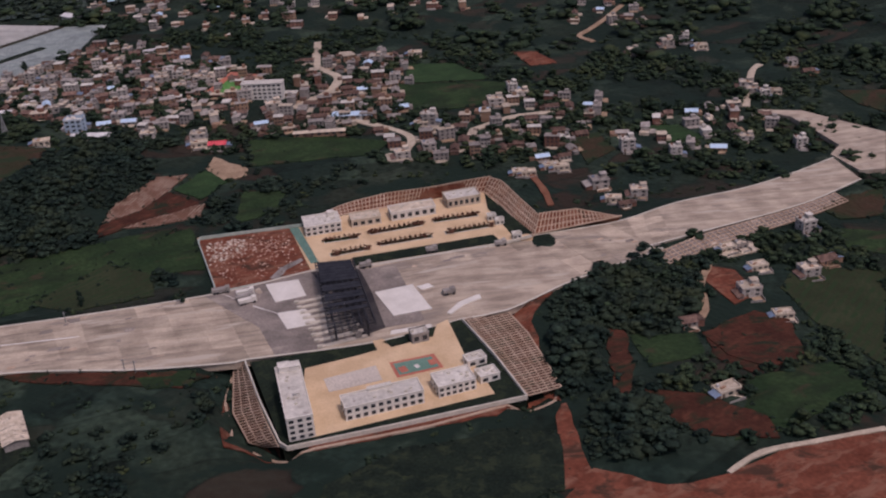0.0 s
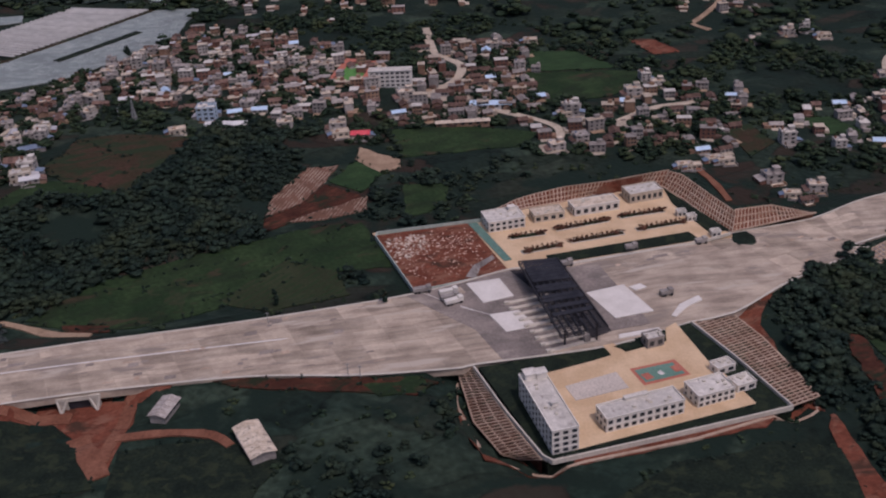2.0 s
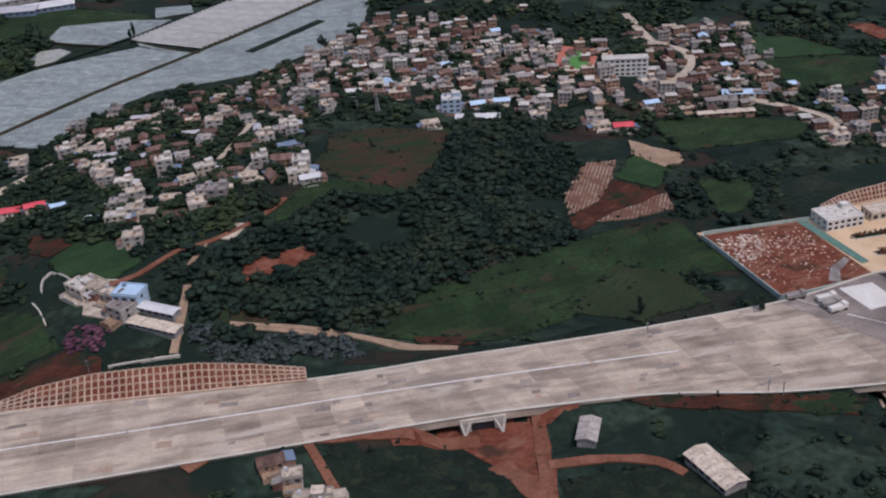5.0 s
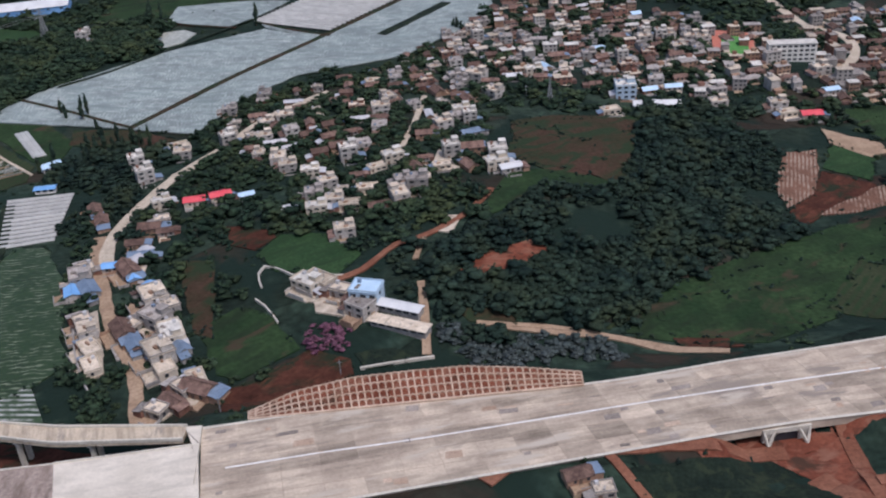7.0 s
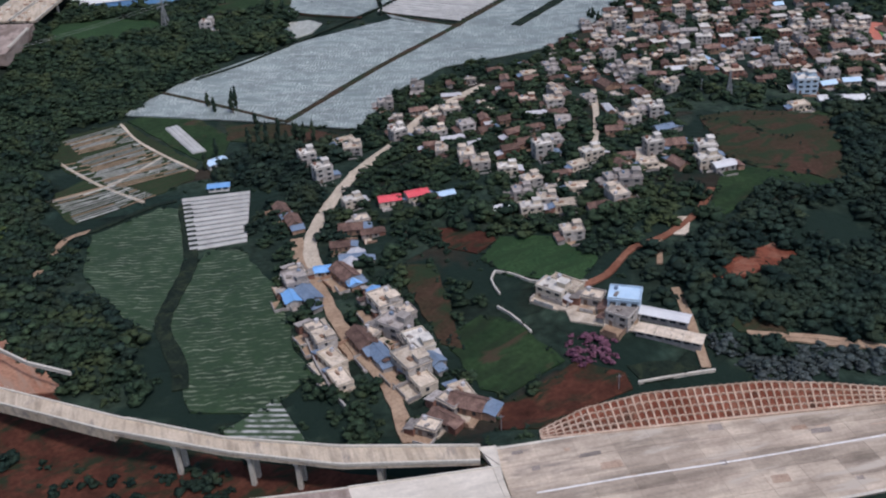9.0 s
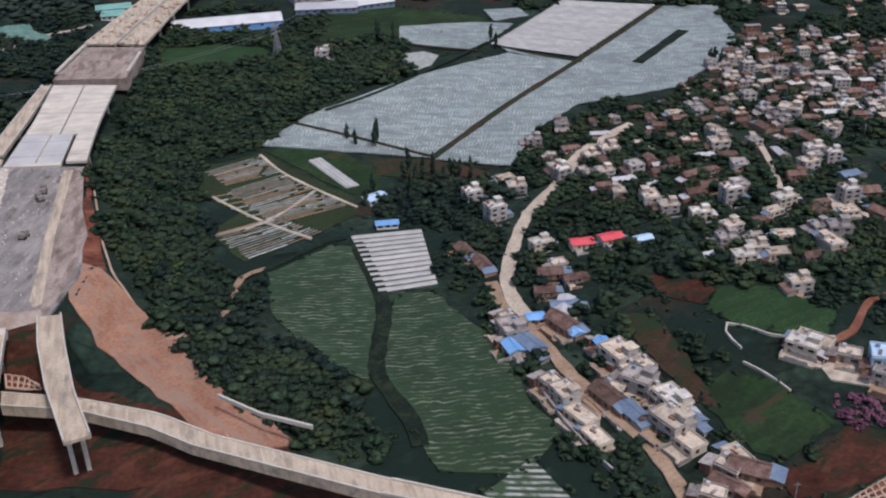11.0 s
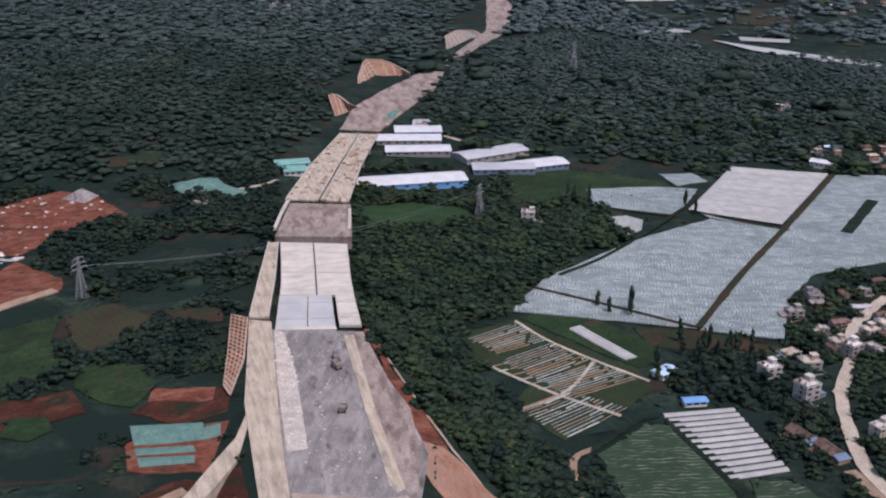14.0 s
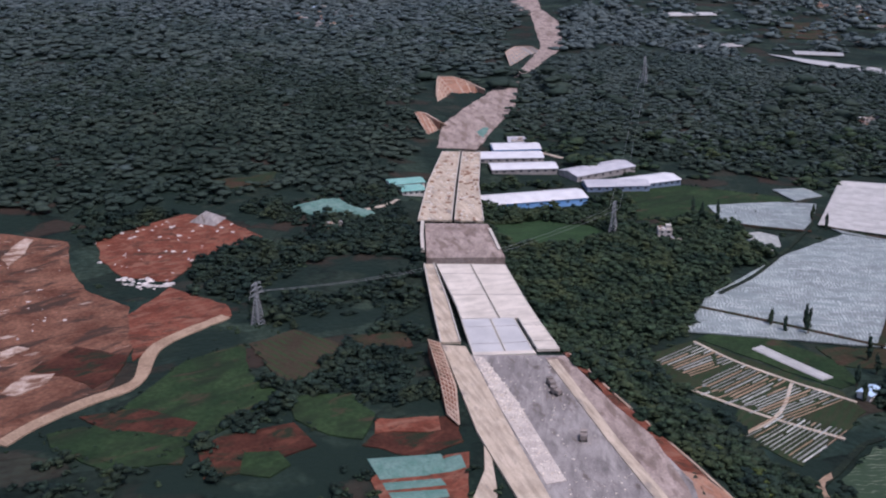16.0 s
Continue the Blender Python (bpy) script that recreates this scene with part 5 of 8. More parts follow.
wall_run([(-75.1, 281.0), (-66.8, 258.7), (-56.5, 235.2), (-21.9, 244.5), (14.1, 254.7)], 1.1, PARAPET, "low concrete wall round the yard", -4.5, 0.5)
wall_run([(-80.1, 281.3), (-81.1, 270.9), (-73.1, 244.8), (-62.9, 238.0), (-52.2, 234.5), (-15.8, 243.4), (20.2, 256.4), (24.1, 260.2), (18.6, 284.4), (9.0, 306.0)], 0.6, RIB, "pale drain kerb round the embankment", None, 0.9)
wall_run([(14.1, 254.7), (5.1, 278.7), (-4.7, 300.7)], 1.1, PARAPET, "low concrete wall round the yard", -4.5, 0.5)
wall_run([(-69.4, 383.9), (-111.6, 376.5), (-94.4, 330.4), (-60.3, 341.8)], 1.5, mat("green_fence", (0.30, 0.38, 0.33), (0.42, 0.48, 0.42), 3.0, 0.5, 0.8, 0.1), "greenish site fence round the red lot", -6.4, 0.4)
wall_run([(-46.3, 343.7), (10.7, 357.3), (23.2, 362.9)], 0.7, PARAPET, "low kerb wall between yard and road", -5.6, 0.5)
wall_run([(-338.9, 341.6), (-341.6, 348.9), (-340.2, 354.1), (-335.0, 351.4), (-328.4, 344.7), (-312.5, 342.2)], 0.8, PARAPET, "pale winding garden wall", None, 0.5)
wall_run([(-339.9, 335.3), (-335.2, 329.6), (-330.7, 321.6)], 0.8, PARAPET, "pale garden wall", None, 0.5)
wall_run([(-303.8, 298.2), (-293.1, 299.9), (-282.9, 302.0)], 0.9, PARAPET, "pale wall along the field", None, 0.6)
wall_run([(-397.0, 329.1), (-392.0, 315.2), (-385.9, 302.4), (-380.6, 294.1)], 1.6, GREYWALL, "curved retaining wall of the lane", None, 0.5)
wall_run([(-560.7, 465.9), (-550.4, 435.4), (-536.8, 398.3), (-528.9, 380.9), (-517.2, 368.8), (-505.5, 351.9), (-490.0, 329.1)], 0.5, RIB, "pale kerb on top of the red bank", None, 0.7)
wall_run([(-480.1, 308.5), (-468.1, 302.6), (-453.7, 294.3)], 0.6, PARAPET, "pale kerb beside the ramp", None, 0.7)
wall_run([(-483.4, 317.4), (-470.8, 309.1), (-456.8, 303.5)], 0.8, PARAPET, "pale kerb at the bend of the ramp", 8.6, 0.6)

# ---- houses ----
WIN = mesh_of("window", boxed(0, 0, 0, 1.05, 0.14, 1.05), GLASS)
WIDE = mesh_of("window", boxed(0, 0, 0, 1.7, 0.14, 1.0), GLASS)
DOOR = mesh_of("door", boxed(0, 0, 0, 1.1, 0.14, 1.9), mat("door_wood", (0.10, 0.07, 0.055), (0.16, 0.11, 0.08), 2.0, 0.4, 0.7, 0.1))


def put_window(me, parent, x, y, z, rz=0, name="window"):
    o = part(name, me, None, parent)
    o.matrix_basis = pose(x, y, z, 0, 0, rz)
    return o


def dress(h, w, d, top, seed, flat):
    """Yard, lean-to, yard wall and roof clutter of a village house."""
    r = random.Random(seed)
    side = r.choice((-1, 1))
    yw, yd = w * r.uniform(0.75, 1.1), r.uniform(3.0, 4.6)
    part("yard_slab", boxed(0, -d / 2 - yd / 2 - 0.02, -2.5, yw, yd, 2.6), r.choice((ROOFCREAM, TRACK, TRACK, ROOFGREY)), h)
    aw, ad, ah = r.uniform(2.4, 3.6), d * r.uniform(0.6, 1.1), r.uniform(1.8, 2.3)
    ax, ay = side * (w / 2 + aw / 2 + 0.02), r.uniform(-0.3, 0.1) * d
    an = part("lean_to", boxed(ax, ay, -2.5, aw, ad, ah + 2.5), r.choice((MUD, GREYWALL, BRICK)), h)
    bm = bmesh.new()
    lo, hi = ah + 0.06, ah + 0.75
    x0, x1 = (ax - aw / 2 - 0.1, ax + aw / 2 + 0.3) if side > 0 else (ax + aw / 2 + 0.1, ax - aw / 2 - 0.3)
    q = [(x0, ay - ad / 2 - 0.3, hi), (x1, ay - ad / 2 - 0.3, lo), (x1, ay + ad / 2 + 0.3, lo), (x0, ay + ad / 2 + 0.3, hi)]
    u, v = [bm.verts.new(p) for p in q], [bm.verts.new((p[0], p[1], p[2] - 0.14)) for p in q]
    bm.faces.new(u)
    bm.faces.new(v[::-1])
    for k in range(4):
        bm.faces.new((v[k], v[(k + 1) % 4], u[(k + 1) % 4], u[k]))
    bmesh.ops.recalc_face_normals(bm, faces=bm.faces[:])
    part("lean_to_roof", bm, r.choice((TILE, TILE, TILE, GREYSHEET, ROOFGREY, SLATEBLUE)), an)
    bm = bmesh.new()
    box(bm, -side * yw / 2, -d / 2 - yd / 2, 0.1, 0.22, yd, 1.1)
    box(bm, 0, -d / 2 - yd, 0.1, yw * 0.7, 0.22, 1.1)
    part("yard_wall", bm, r.choice((MUD, GREYWALL, OLDWHITE)), h)
    if flat:
        part("water_tank", boxed(-w * 0.3, d * 0.28, top + 0.16, 1.0, 1.0, r.uniform(0.8, 1.3)), r.choice((GREYSHEET, SLATEBLUE, BRICK)), h)
        part("roof_crate", boxed(r.uniform(-0.3, 0.1) * w, r.uniform(-0.35, 0.0) * d, top + 0.15, r.uniform(1.2, 2.4), r.uniform(0.6, 1.2), r.uniform(0.3, 0.7), r.uniform(0, 90)), r.choice((MUD, DARKCONC, GREYWALL)), h)


def flat_house(w, d, storeys, wall, roof, label, stair=True, sh=2.15, per=2):
    h = thing("house", label, "house")
    top = storeys * sh
    part("wall", boxed(0, 0, -2.5, w, d, top + 2.5), wall, h)
    part("roof", boxed(0, 0, top, w + 0.5, d + 0.5, 0.16), roof, h)
    bm = bmesh.new()
    for x, y, a, b in ((0, -d / 2, w + 0.3, 0.18), (0, d / 2, w + 0.3, 0.18), (-w / 2, 0, 0.18, d), (w / 2, 0, 0.18, d)):
        box(bm, x, y, top + 0.16, a, b, 0.55)
    part("roof_parapet", bm, wall, h)
    if stair:
        st = part("stair_head", boxed(w * 0.28, d * 0.2, top + 0.16, w * 0.34, d * 0.42, 1.9), wall, h)
        part("stair_roof", boxed(w * 0.28, d * 0.2, top + 2.06, w * 0.40, d * 0.50, 0.14), roof, st)
    for s in range(storeys):
        for i in range(per):
            x = (i + 0.5) / per * w - w / 2
            if s == 0 and i == 0:
                put_window(DOOR, h, x, -d / 2 - 0.03, 0.02, 0, "door")
            else:
                put_window(WIDE, h, x, -d / 2 - 0.03, s * sh + 0.9)
        put_window(WIN, h, -w / 2 - 0.03, -d * 0.1, s * sh + 0.9, 90)
        put_window(WIN, h, w / 2 + 0.03, -d * 0.1, s * sh + 0.9, 90)
    dress(h, w, d, top, len(label) + int(w * 10), True)
    return h


def roof_mesh(w, d, top, rise, over=0.4, thick=0.16):
    bm = bmesh.new()
    W, D = w / 2 + over, d / 2 + over
    drop = rise * over / (d / 2)
    for s in (-1, 1):
        p = [(-W, s * D, top - drop), (W, s * D, top - drop), (W, 0, top + rise), (-W, 0, top + rise)]
        v = [bm.verts.new(q) for q in p] + [bm.verts.new((q[0], q[1], q[2] + thick)) for q in p]
        for f in ((0, 1, 2, 3), (7, 6, 5, 4), (0, 4, 5, 1), (1, 5, 6, 2), (2, 6, 7, 3), (3, 7, 4, 0)):
            bm.faces.new([v[i] for i in f])
    bmesh.ops.recalc_face_normals(bm, faces=bm.faces[:])
    return bm


def gable_house(w, d, eaves, rise, wall, roof, label, name="house", category="house", wins=2, ridge=True):
    h = thing(name, label, category)
    bm = boxed(0, 0, -2.5, w, d, eaves + 2.5)
    for x in (-w / 2, w / 2):
        bm.faces.new([bm.verts.new(p) for p in ((x, -d / 2, eaves), (x, d / 2, eaves), (x, 0, eaves + rise))])
    part("wall", bm, wall, h)
    part("roof", roof_mesh(w, d, eaves, rise), roof, h)
    if ridge:
        part("roof_ridge", boxed(0, 0, eaves + rise + 0.1, w + 0.8, 0.3, 0.16), roof, h)
    put_window(DOOR, h, 0, -d / 2 - 0.03, 0.02, 0, "door")
    for i in range(wins):
        put_window(WIN, h, (i + 0.5) / wins * w - w / 2 + 0.4, -d / 2 - 0.03, 1.0)
    dress(h, w, d, eaves, len(label) + int(w * 10), False)
    return h


def farm_shed(w, d, eaves, rise, wall, roof, label, bays=5):
    h = thing("shed", label, "shed")
    bm = boxed(0, 0, -2.5, w, d, eaves + 2.5)
    for x in (-w / 2, w / 2):
        bm.faces.new([bm.verts.new(p) for p in ((x, -d / 2, eaves), (x, d / 2, eaves), (x, 0, eaves + rise))])
    part("wall", bm, wall, h)
    part("roof", roof_mesh(w, d, eaves, rise, 0.5), roof, h)
    for i in range(bays):
        x = (i + 0.5) / bays * w - w / 2
        put_window(WIDE, h, x, -d / 2 - 0.03, eaves * 0.45)
        bm = bmesh.new()
        for s in (-1, 1):
            beam(bm, (x - w / bays / 2, s * (d / 2 + 0.4), eaves + 0.05), (x - w / bays / 2, 0, eaves + rise + 0.2), 0.16, 0.12)
        part("roof_seam", bm, roof, h)
    return h


KINDS = {
    "a": lambda: flat_house(9.0, 7.0, 2, OLDWHITE, ROOFCREAM, "white rendered two-storey house with a flat roof"),
    "b": lambda: flat_house(7.4, 6.6, 3, OLDWHITE, ROOFWHITE, "white three-storey house with a flat roof and stair head"),
    "c": lambda: flat_house(9.0, 5.2, 1, CREAM, ROOFCREAM, "low cream house with a pale flat roof", False, 2.4, 3),
    "d": lambda: flat_house(8.4, 6.8, 2, GREYWALL, ROOFGREY, "grey block house with a bare flat roof"),
    "e": lambda: gable_house(9.0, 5.4, 2.7, 1.5, MUD, TILE, "old mud-brick house with a brown tiled roof"),
    "f": lambda: gable_house(7.0, 4.6, 2.3, 1.1, GREYWALL, TILE, "small grey house with an old tiled roof"),
    "g": lambda: gable_house(6.0, 4.5, 2.4, 0.7, OLDWHITE, BLUE, "small house under a bright blue sheet roof"),
    "h": lambda: flat_house(10.0, 6.6, 2, CREAM, ROOFWHITE, "cream two-storey house with a white flat roof", True, 2.2, 3),
    "i": lambda: gable_house(9.5, 6.0, 2.6, 0.9, CREAM, REDROOF, "house under a bright red sheet roof"),
    "j": lambda: gable_house(8.5, 5.0, 2.6, 0.7, OLDWHITE, SHEET, "low house under a white sheet roof"),
    "k": lambda: gable_house(9.0, 5.0, 2.6, 1.0, GREYWALL, SLATEBLUE, "grey house under a slate blue sheet roof"),
    "l": lambda: gable_house(8.0, 5.0, 2.6, 0.8, OLDWHITE, PALEBLUE, "white house under a pale blue sheet roof"),
    "m": lambda: flat_house(7.6, 7.0, 2, OLDWHITE, ROOFGREY, "white two-storey house with a grey roof terrace", False),
    "o": lambda: gable_house(7.6, 4.8, 3.6, 1.3, BRICK, TILE, "two-storey red brick house with a brown tiled roof"),
    "p": lambda: flat_house(8.6, 6.0, 2, BRICK, ROOFCREAM, "unplastered brick house with a bare roof terrace", True),
    "q": lambda: gable_house(10.0, 4.6, 2.2, 1.1, MUD, GREYSHEET, "long mud-walled house under a grey sheet roof"),
    "n": lambda: flat_house(6.0, 4.6, 1, GREYWALL, ROOFCREAM, "single-storey block house with a pale roof", False, 2.7, 2),
}
FIRST, HOMES = {}, []


def home(kind, x, y, rz, group, grow=1.0):
    z = high(x, y)
    m = pose(x, y, z, 0, 0, rz) @ Matrix.Diagonal((grow, grow, grow, 1))
    if kind not in FIRST:
        FIRST[kind] = KINDS[kind]()
        FIRST[kind].matrix_basis = m
        h = FIRST[kind]
    else:
        h = copy_thing(FIRST[kind], Matrix.Identity(4))
        h.matrix_basis = m
    tagged(h, group=group)
    HOMES.append((x, y))
    return h


rnd = random.Random(5)


def hamlet(places, kinds, turn, group, wild=12, size=(0.72, 0.95)):
    for (x, y), k in zip(places, kinds):
        home(k, x, y, turn + rnd.uniform(-wild, wild), group, rnd.uniform(*size))


LANE_HOMES = "houses along the lane"
hamlet([(-413.0, 459.2), (-404.8, 442.9), (-399.8, 478.0), (-395.3, 467.7), (-376.8, 475.4), (-363.0, 493.5), (-360.1, 472.0), (-348.3, 472.8), (-343.1, 430.4), (-319.5, 435.7), (-307.5, 423.0), (-325.2, 411.1)], "bbcabaamabca", 20, LANE_HOMES)
hamlet([(-296.5, 407.4), (-290.9, 405.1), (-271.2, 470.4), (-270.9, 452.5), (-270.6, 435.8), (-278.7, 431.4), (-260.8, 424.9), (-256.4, 414.4), (-337.1, 391.7), (-326.6, 389.1), (-320.8, 394.9), (-314.9, 391.2)], "ddbkebbjjhac", 12, "houses on the rise")
hamlet([(-309.5, 403.5), (-314.6, 370.1), (-366.4, 411.2), (-376.3, 410.3), (-355.7, 407.9), (-390.2, 413.6), (-385.7, 397.6), (-388.9, 392.5), (-381.9, 387.8), (-391.5, 381.5), (-386.3, 370.8), (-395.8, 365.5)], "caiilhnefekg", 15, LANE_HOMES)
hamlet([(-387.8, 360.7), (-385.0, 356.1), (-403.9, 365.1), (-403.5, 357.8), (-398.3, 350.0), (-403.5, 349.0), (-377.1, 347.9), (-373.8, 340.7), (-371.7, 333.9), (-367.1, 336.7), (-416.6, 413.8), (-410.9, 403.7)], "egndkgganneef"[:12], -62, LANE_HOMES, 8, (0.85, 1.1))
hamlet([(-393.8, 330.1), (-390.7, 325.0), (-387.3, 315.9), (-384.4, 307.4), (-379.3, 323.6), (-374.1, 317.0), (-366.2, 323.4), (-362.8, 319.1), (-359.0, 313.5), (-364.5, 310.4), (-361.9, 304.6), (-350.4, 297.0)], "nacceknhkacc", -60, "houses at the foot of the lane", 6, (0.85, 1.1))
hamlet([(-353.4, 294.0), (-355.6, 288.7), (-348.9, 292.8), (-359.2, 285.5), (-370.1, 328.6), (-377.5, 326.7), (-323.1, 336.7), (-319.6, 338.9), (-312.0, 332.0), (-305.1, 322.1), (-260.5, 505.4), (-268.1, 535.6)], "nfendnhcnmaa", -35, "houses at the foot of the lane", 10, (0.85, 1.1))
hamlet([(-201.7, 509.4), (-210.7, 480.8), (-225.4, 540.4), (-250.0, 534.8), (-169.7, 595.8), (-179.2, 592.6), (-154.9, 588.8), (-266.4, 615.2), (-268.9, 630.8), (-278.9, 598.1), (-251.3, 607.2), (-241.6, 579.8)], "bcnjbaabaama", 8, "houses at the village edge")
hamlet([(-135.6, 492.7), (-133.7, 484.2), (-123.9, 482.0), (-106.8, 510.1), (-104.1, 536.0), (-161.5, 493.9), (-184.3, 522.7), (-164.2, 574.7), (-150.2, 587.3), (-194.4, 564.5), (-166.5, 594.8), (-177.3, 601.9)], "acilaamaabab", 5, "houses at the village edge")
hamlet([(-355.0, 496.8), (-324.6, 447.6), (-318.8, 403.8), (-304.8, 388.1), (-310.7, 491.2), (-296.0, 492.3), (-277.0, 472.1), (-290.2, 454.9), (-282.3, 420.4), (-289.5, 409.8), (-294.9, 405.1), (-261.5, 417.9)], "aenfammeccch", 15, "houses west of the wood")
hamlet([(-30.7, 645.2), (-54.7, 630.6), (-40.7, 591.6), (-19.3, 514.2), (-17.6, 502.7), (26.9, 568.4), (31.8, 558.8), (16.3, 544.8), (-31.8, 466.9), (-19.2, 477.7), (27.7, 446.7), (43.2, 452.8)], "cambcbaaamcc", 5, "houses east of the town")
hamlet([(-19.5, 517.3), (-23.8, 511.3), (26.5, 570.3), (66.4, 539.5), (100.3, 468.7), (78.2, 476.3), (74.9, 422.2), (62.8, 416.3), (66.8, 410.3), (58.6, 431.8), (23.7, 447.3), (38.8, 454.3)], "acblbbacfdcc", 0, "houses east of the town")
hamlet([(161.5, 562.3), (165.3, 552.5), (174.1, 561.8), (160.9, 572.2), (107.4, 642.8), (131.9, 659.0), (143.8, 663.7), (151.9, 650.4), (163.9, 480.2), (139.3, 487.6), (202.9, 593.9), (197.7, 610.2)], "abcaaabcbaem", 0, "houses beyond the highway")
hamlet([(137.8, 385.8), (100.4, 366.2), (106.8, 369.1), (108.9, 351.8), (100.1, 330.5), (127.4, 348.2), (137.0, 358.0), (107.8, 314.3), (72.2, 305.7), (73.9, 257.3)], "bcncaaecfc", 15, "houses on the eastern hill")
hamlet([(-236.0, 236.8), (-241.5, 247.1), (-245.4, 236.2), (-230.0, 234.4), (-256.1, 236.8), (-247.4, 250.9), (-233.2, 239.9)], "annagen", 10, "houses below the road")
hamlet([(-488.1, 626.0), (-648.7, 618.3), (-654.0, 615.6), (-271.0, 922.1), (-266.2, 912.0), (-252.6, 918.1), (-545.8, 815.1), (-483.4, 621.6)], "bncjaaan", 5, "far farm houses")


def joined_houses(spots, label):
    """Many small far houses in one mesh."""
    mats = [OLDWHITE, GREYWALL, MUD, BRICK, ROOFCREAM, ROOFGREY, ROOFWHITE, TILE, TRACK, PALEBLUE, GLASS]
    bm = bmesh.new()
    r = random.Random(len(spots))

    def paint(k, n):
        bm.faces.ensure_lookup_table()
        for f in bm.faces[n:]:
            f.material_index = k

    for x, y, rz in spots:
        z, w, d = high(x, y), r.uniform(4.6, 8.6), r.uniform(3.6, 5.2)
        st = r.choice((1, 1, 1, 2, 2, 3)) * 1.9
        c, s = math.cos(radians(rz)), math.sin(radians(rz))
        n = len(bm.faces)
        box(bm, x, y, z - 2, w, d, st + 2, rz)
        wall = r.choice((0, 1, 1, 2, 2, 3))
        paint(wall, n)
        n = len(bm.faces)
        if st < 3 and r.random() < 0.6:
            for e in (-1, 1):
                p = [(-w / 2 - 0.3, e * (d / 2 + 0.3), st - 0.1), (w / 2 + 0.3, e * (d / 2 + 0.3), st - 0.1), (w / 2 + 0.3, 0, st + 1.2), (-w / 2 - 0.3, 0, st + 1.2)]
                bm.faces.new([bm.verts.new((x + a * c - b * s, y + a * s + b * c, z + h)) for a, b, h in (p if e < 0 else p[::-1])])
            paint(r.choice((7, 7, 7, 7, 5, 9)), n)
        else:
            box(bm, x, y, z + st, w + 0.4, d + 0.4, 0.2, rz)
            paint(r.choice((4, 5, 5, 5, 6, 4)), n)
            n = len(bm.faces)
            if r.random() < 0.6:
                box(bm, x + 1.2 * c - 0.8 * s, y + 1.2 * s + 0.8 * c, z + st + 0.2, w * 0.35, d * 0.45, 1.5, rz)
                paint(wall, n)
        n = len(bm.faces)
        e, g = r.choice((-1, 1)), r.uniform(2.0, 3.2)
        a, b = e * (w / 2 + g / 2 + 0.05), r.uniform(-0.8, 0.8)
        box(bm, x + a * c - b * s, y + a * s + b * c, z - 2, g, d * r.uniform(0.6, 1.1), 3.6 + r.uniform(-0.3, 0.4), rz)
        paint(r.choice((7, 7, 2, 5, 4)), n)
        n = len(bm.faces)
        b = -d / 2 - 1.6
        box(bm, x - b * s, y + b * c, z - 2, w * 0.8, 3.0, 2.3, rz)
        paint(r.choice((8, 4, 5)), n)
        n = len(bm.faces)
        for k in range(int(st / 1.85)):
            for u in (-0.28, 0.05, 0.33):
                a, b = u * w, -d / 2 - 0.02
                box(bm, x + a * c - b * s, y + a * s + b * c, z + k * 1.9 + 0.6, 1.0, 0.12, 0.85, rz)
        paint(10, n)
    me = mesh_of("far_houses", bm, mats[0])
    for m in mats[1:]:
        me.materials.append(m)
    tagged(new("far_houses", me), label, "houses", kind="stuff")


def village(outline, count, gap, kinds, turn, group, seed, far=False):
    """Fills an outline with houses that keep a distance from each other, from lanes and from fields."""
    r = random.Random(seed)
    xs, ys = [p[0] for p in outline], [p[1] for p in outline]
    made, tries = 0, 0
    near = [w[0] for w in WAYS]
    spots = []
    while made < count and tries < count * 40:
        tries += 1
        x, y = r.uniform(min(xs), max(xs)), r.uniform(min(ys), max(ys))
        if not inside(outline, x, y) or any((x - a) ** 2 + (y - b) ** 2 < gap * gap for a, b in HOMES):
            continue
        if any(np.min((l[:, 0] - x) ** 2 + (l[:, 1] - y) ** 2) < 22 for l in near) or any(inside(p, x, y) for p in FIELDS):
            continue
        rz = turn + r.choice((0, 0, 90)) + r.uniform(-14, 14)
        if far:
            spots.append((x, y, rz))
            HOMES.append((x, y))
        else:
            home(r.choice(kinds), x, y, rz, group, r.uniform(0.66, 0.9))
        made += 1
    if far:
        joined_houses(spots, group)


village([(-306.7, 588.4), (-280.6, 628.9), (-250.4, 672.5), (-209.7, 675.9), (-142.0, 628.2), (-154.3, 559.7), (-223.0, 532.2), (-258.2, 525.3), (-279.4, 513.4), (-301.5, 535.0)], 84, 8.8, "acddeeffoopqefehmnn", 10, "houses of the village", 11)
village([(-393.1, 496.5), (-383.2, 526.8), (-347.9, 551.7), (-309.1, 567.6), (-271.6, 502.9), (-269.8, 417.1), (-312.2, 408.5), (-344.8, 426.0), (-370.5, 463.0)], 56, 9.0, "acddoopqeefeffhmnn", 15, "houses of the village", 12)
village([(-339.8, 392.8), (-329.4, 409.4), (-307.9, 407.7), (-287.1, 419.6), (-286.5, 396.8), (-307.9, 381.9), (-326.1, 383.1)], 10, 9.5, "acdoeph", 12, "houses of the village", 13)
village([(-266.8, 596.4), (-229.0, 657.3), (-180.1, 660.5), (-144.8, 612.7), (-118.8, 610.3), (-116.5, 512.6), (-171.4, 500.9), (-223.0, 519.6), (-254.0, 532.6)], 64, 9.0, "aaccdeeefmnj", 5, "small grey and white houses of the town", 14, True)
village([(-97.5, 639.5), (-42.8, 644.1), (-28.3, 609.4), (-34.6, 521.5), (-74.0, 497.0), (-117.0, 501.3), (-94.8, 583.0)], 70, 8.6, "aabccdhhmmnbl", 5, "close-set white and grey houses of the town", 15, True)
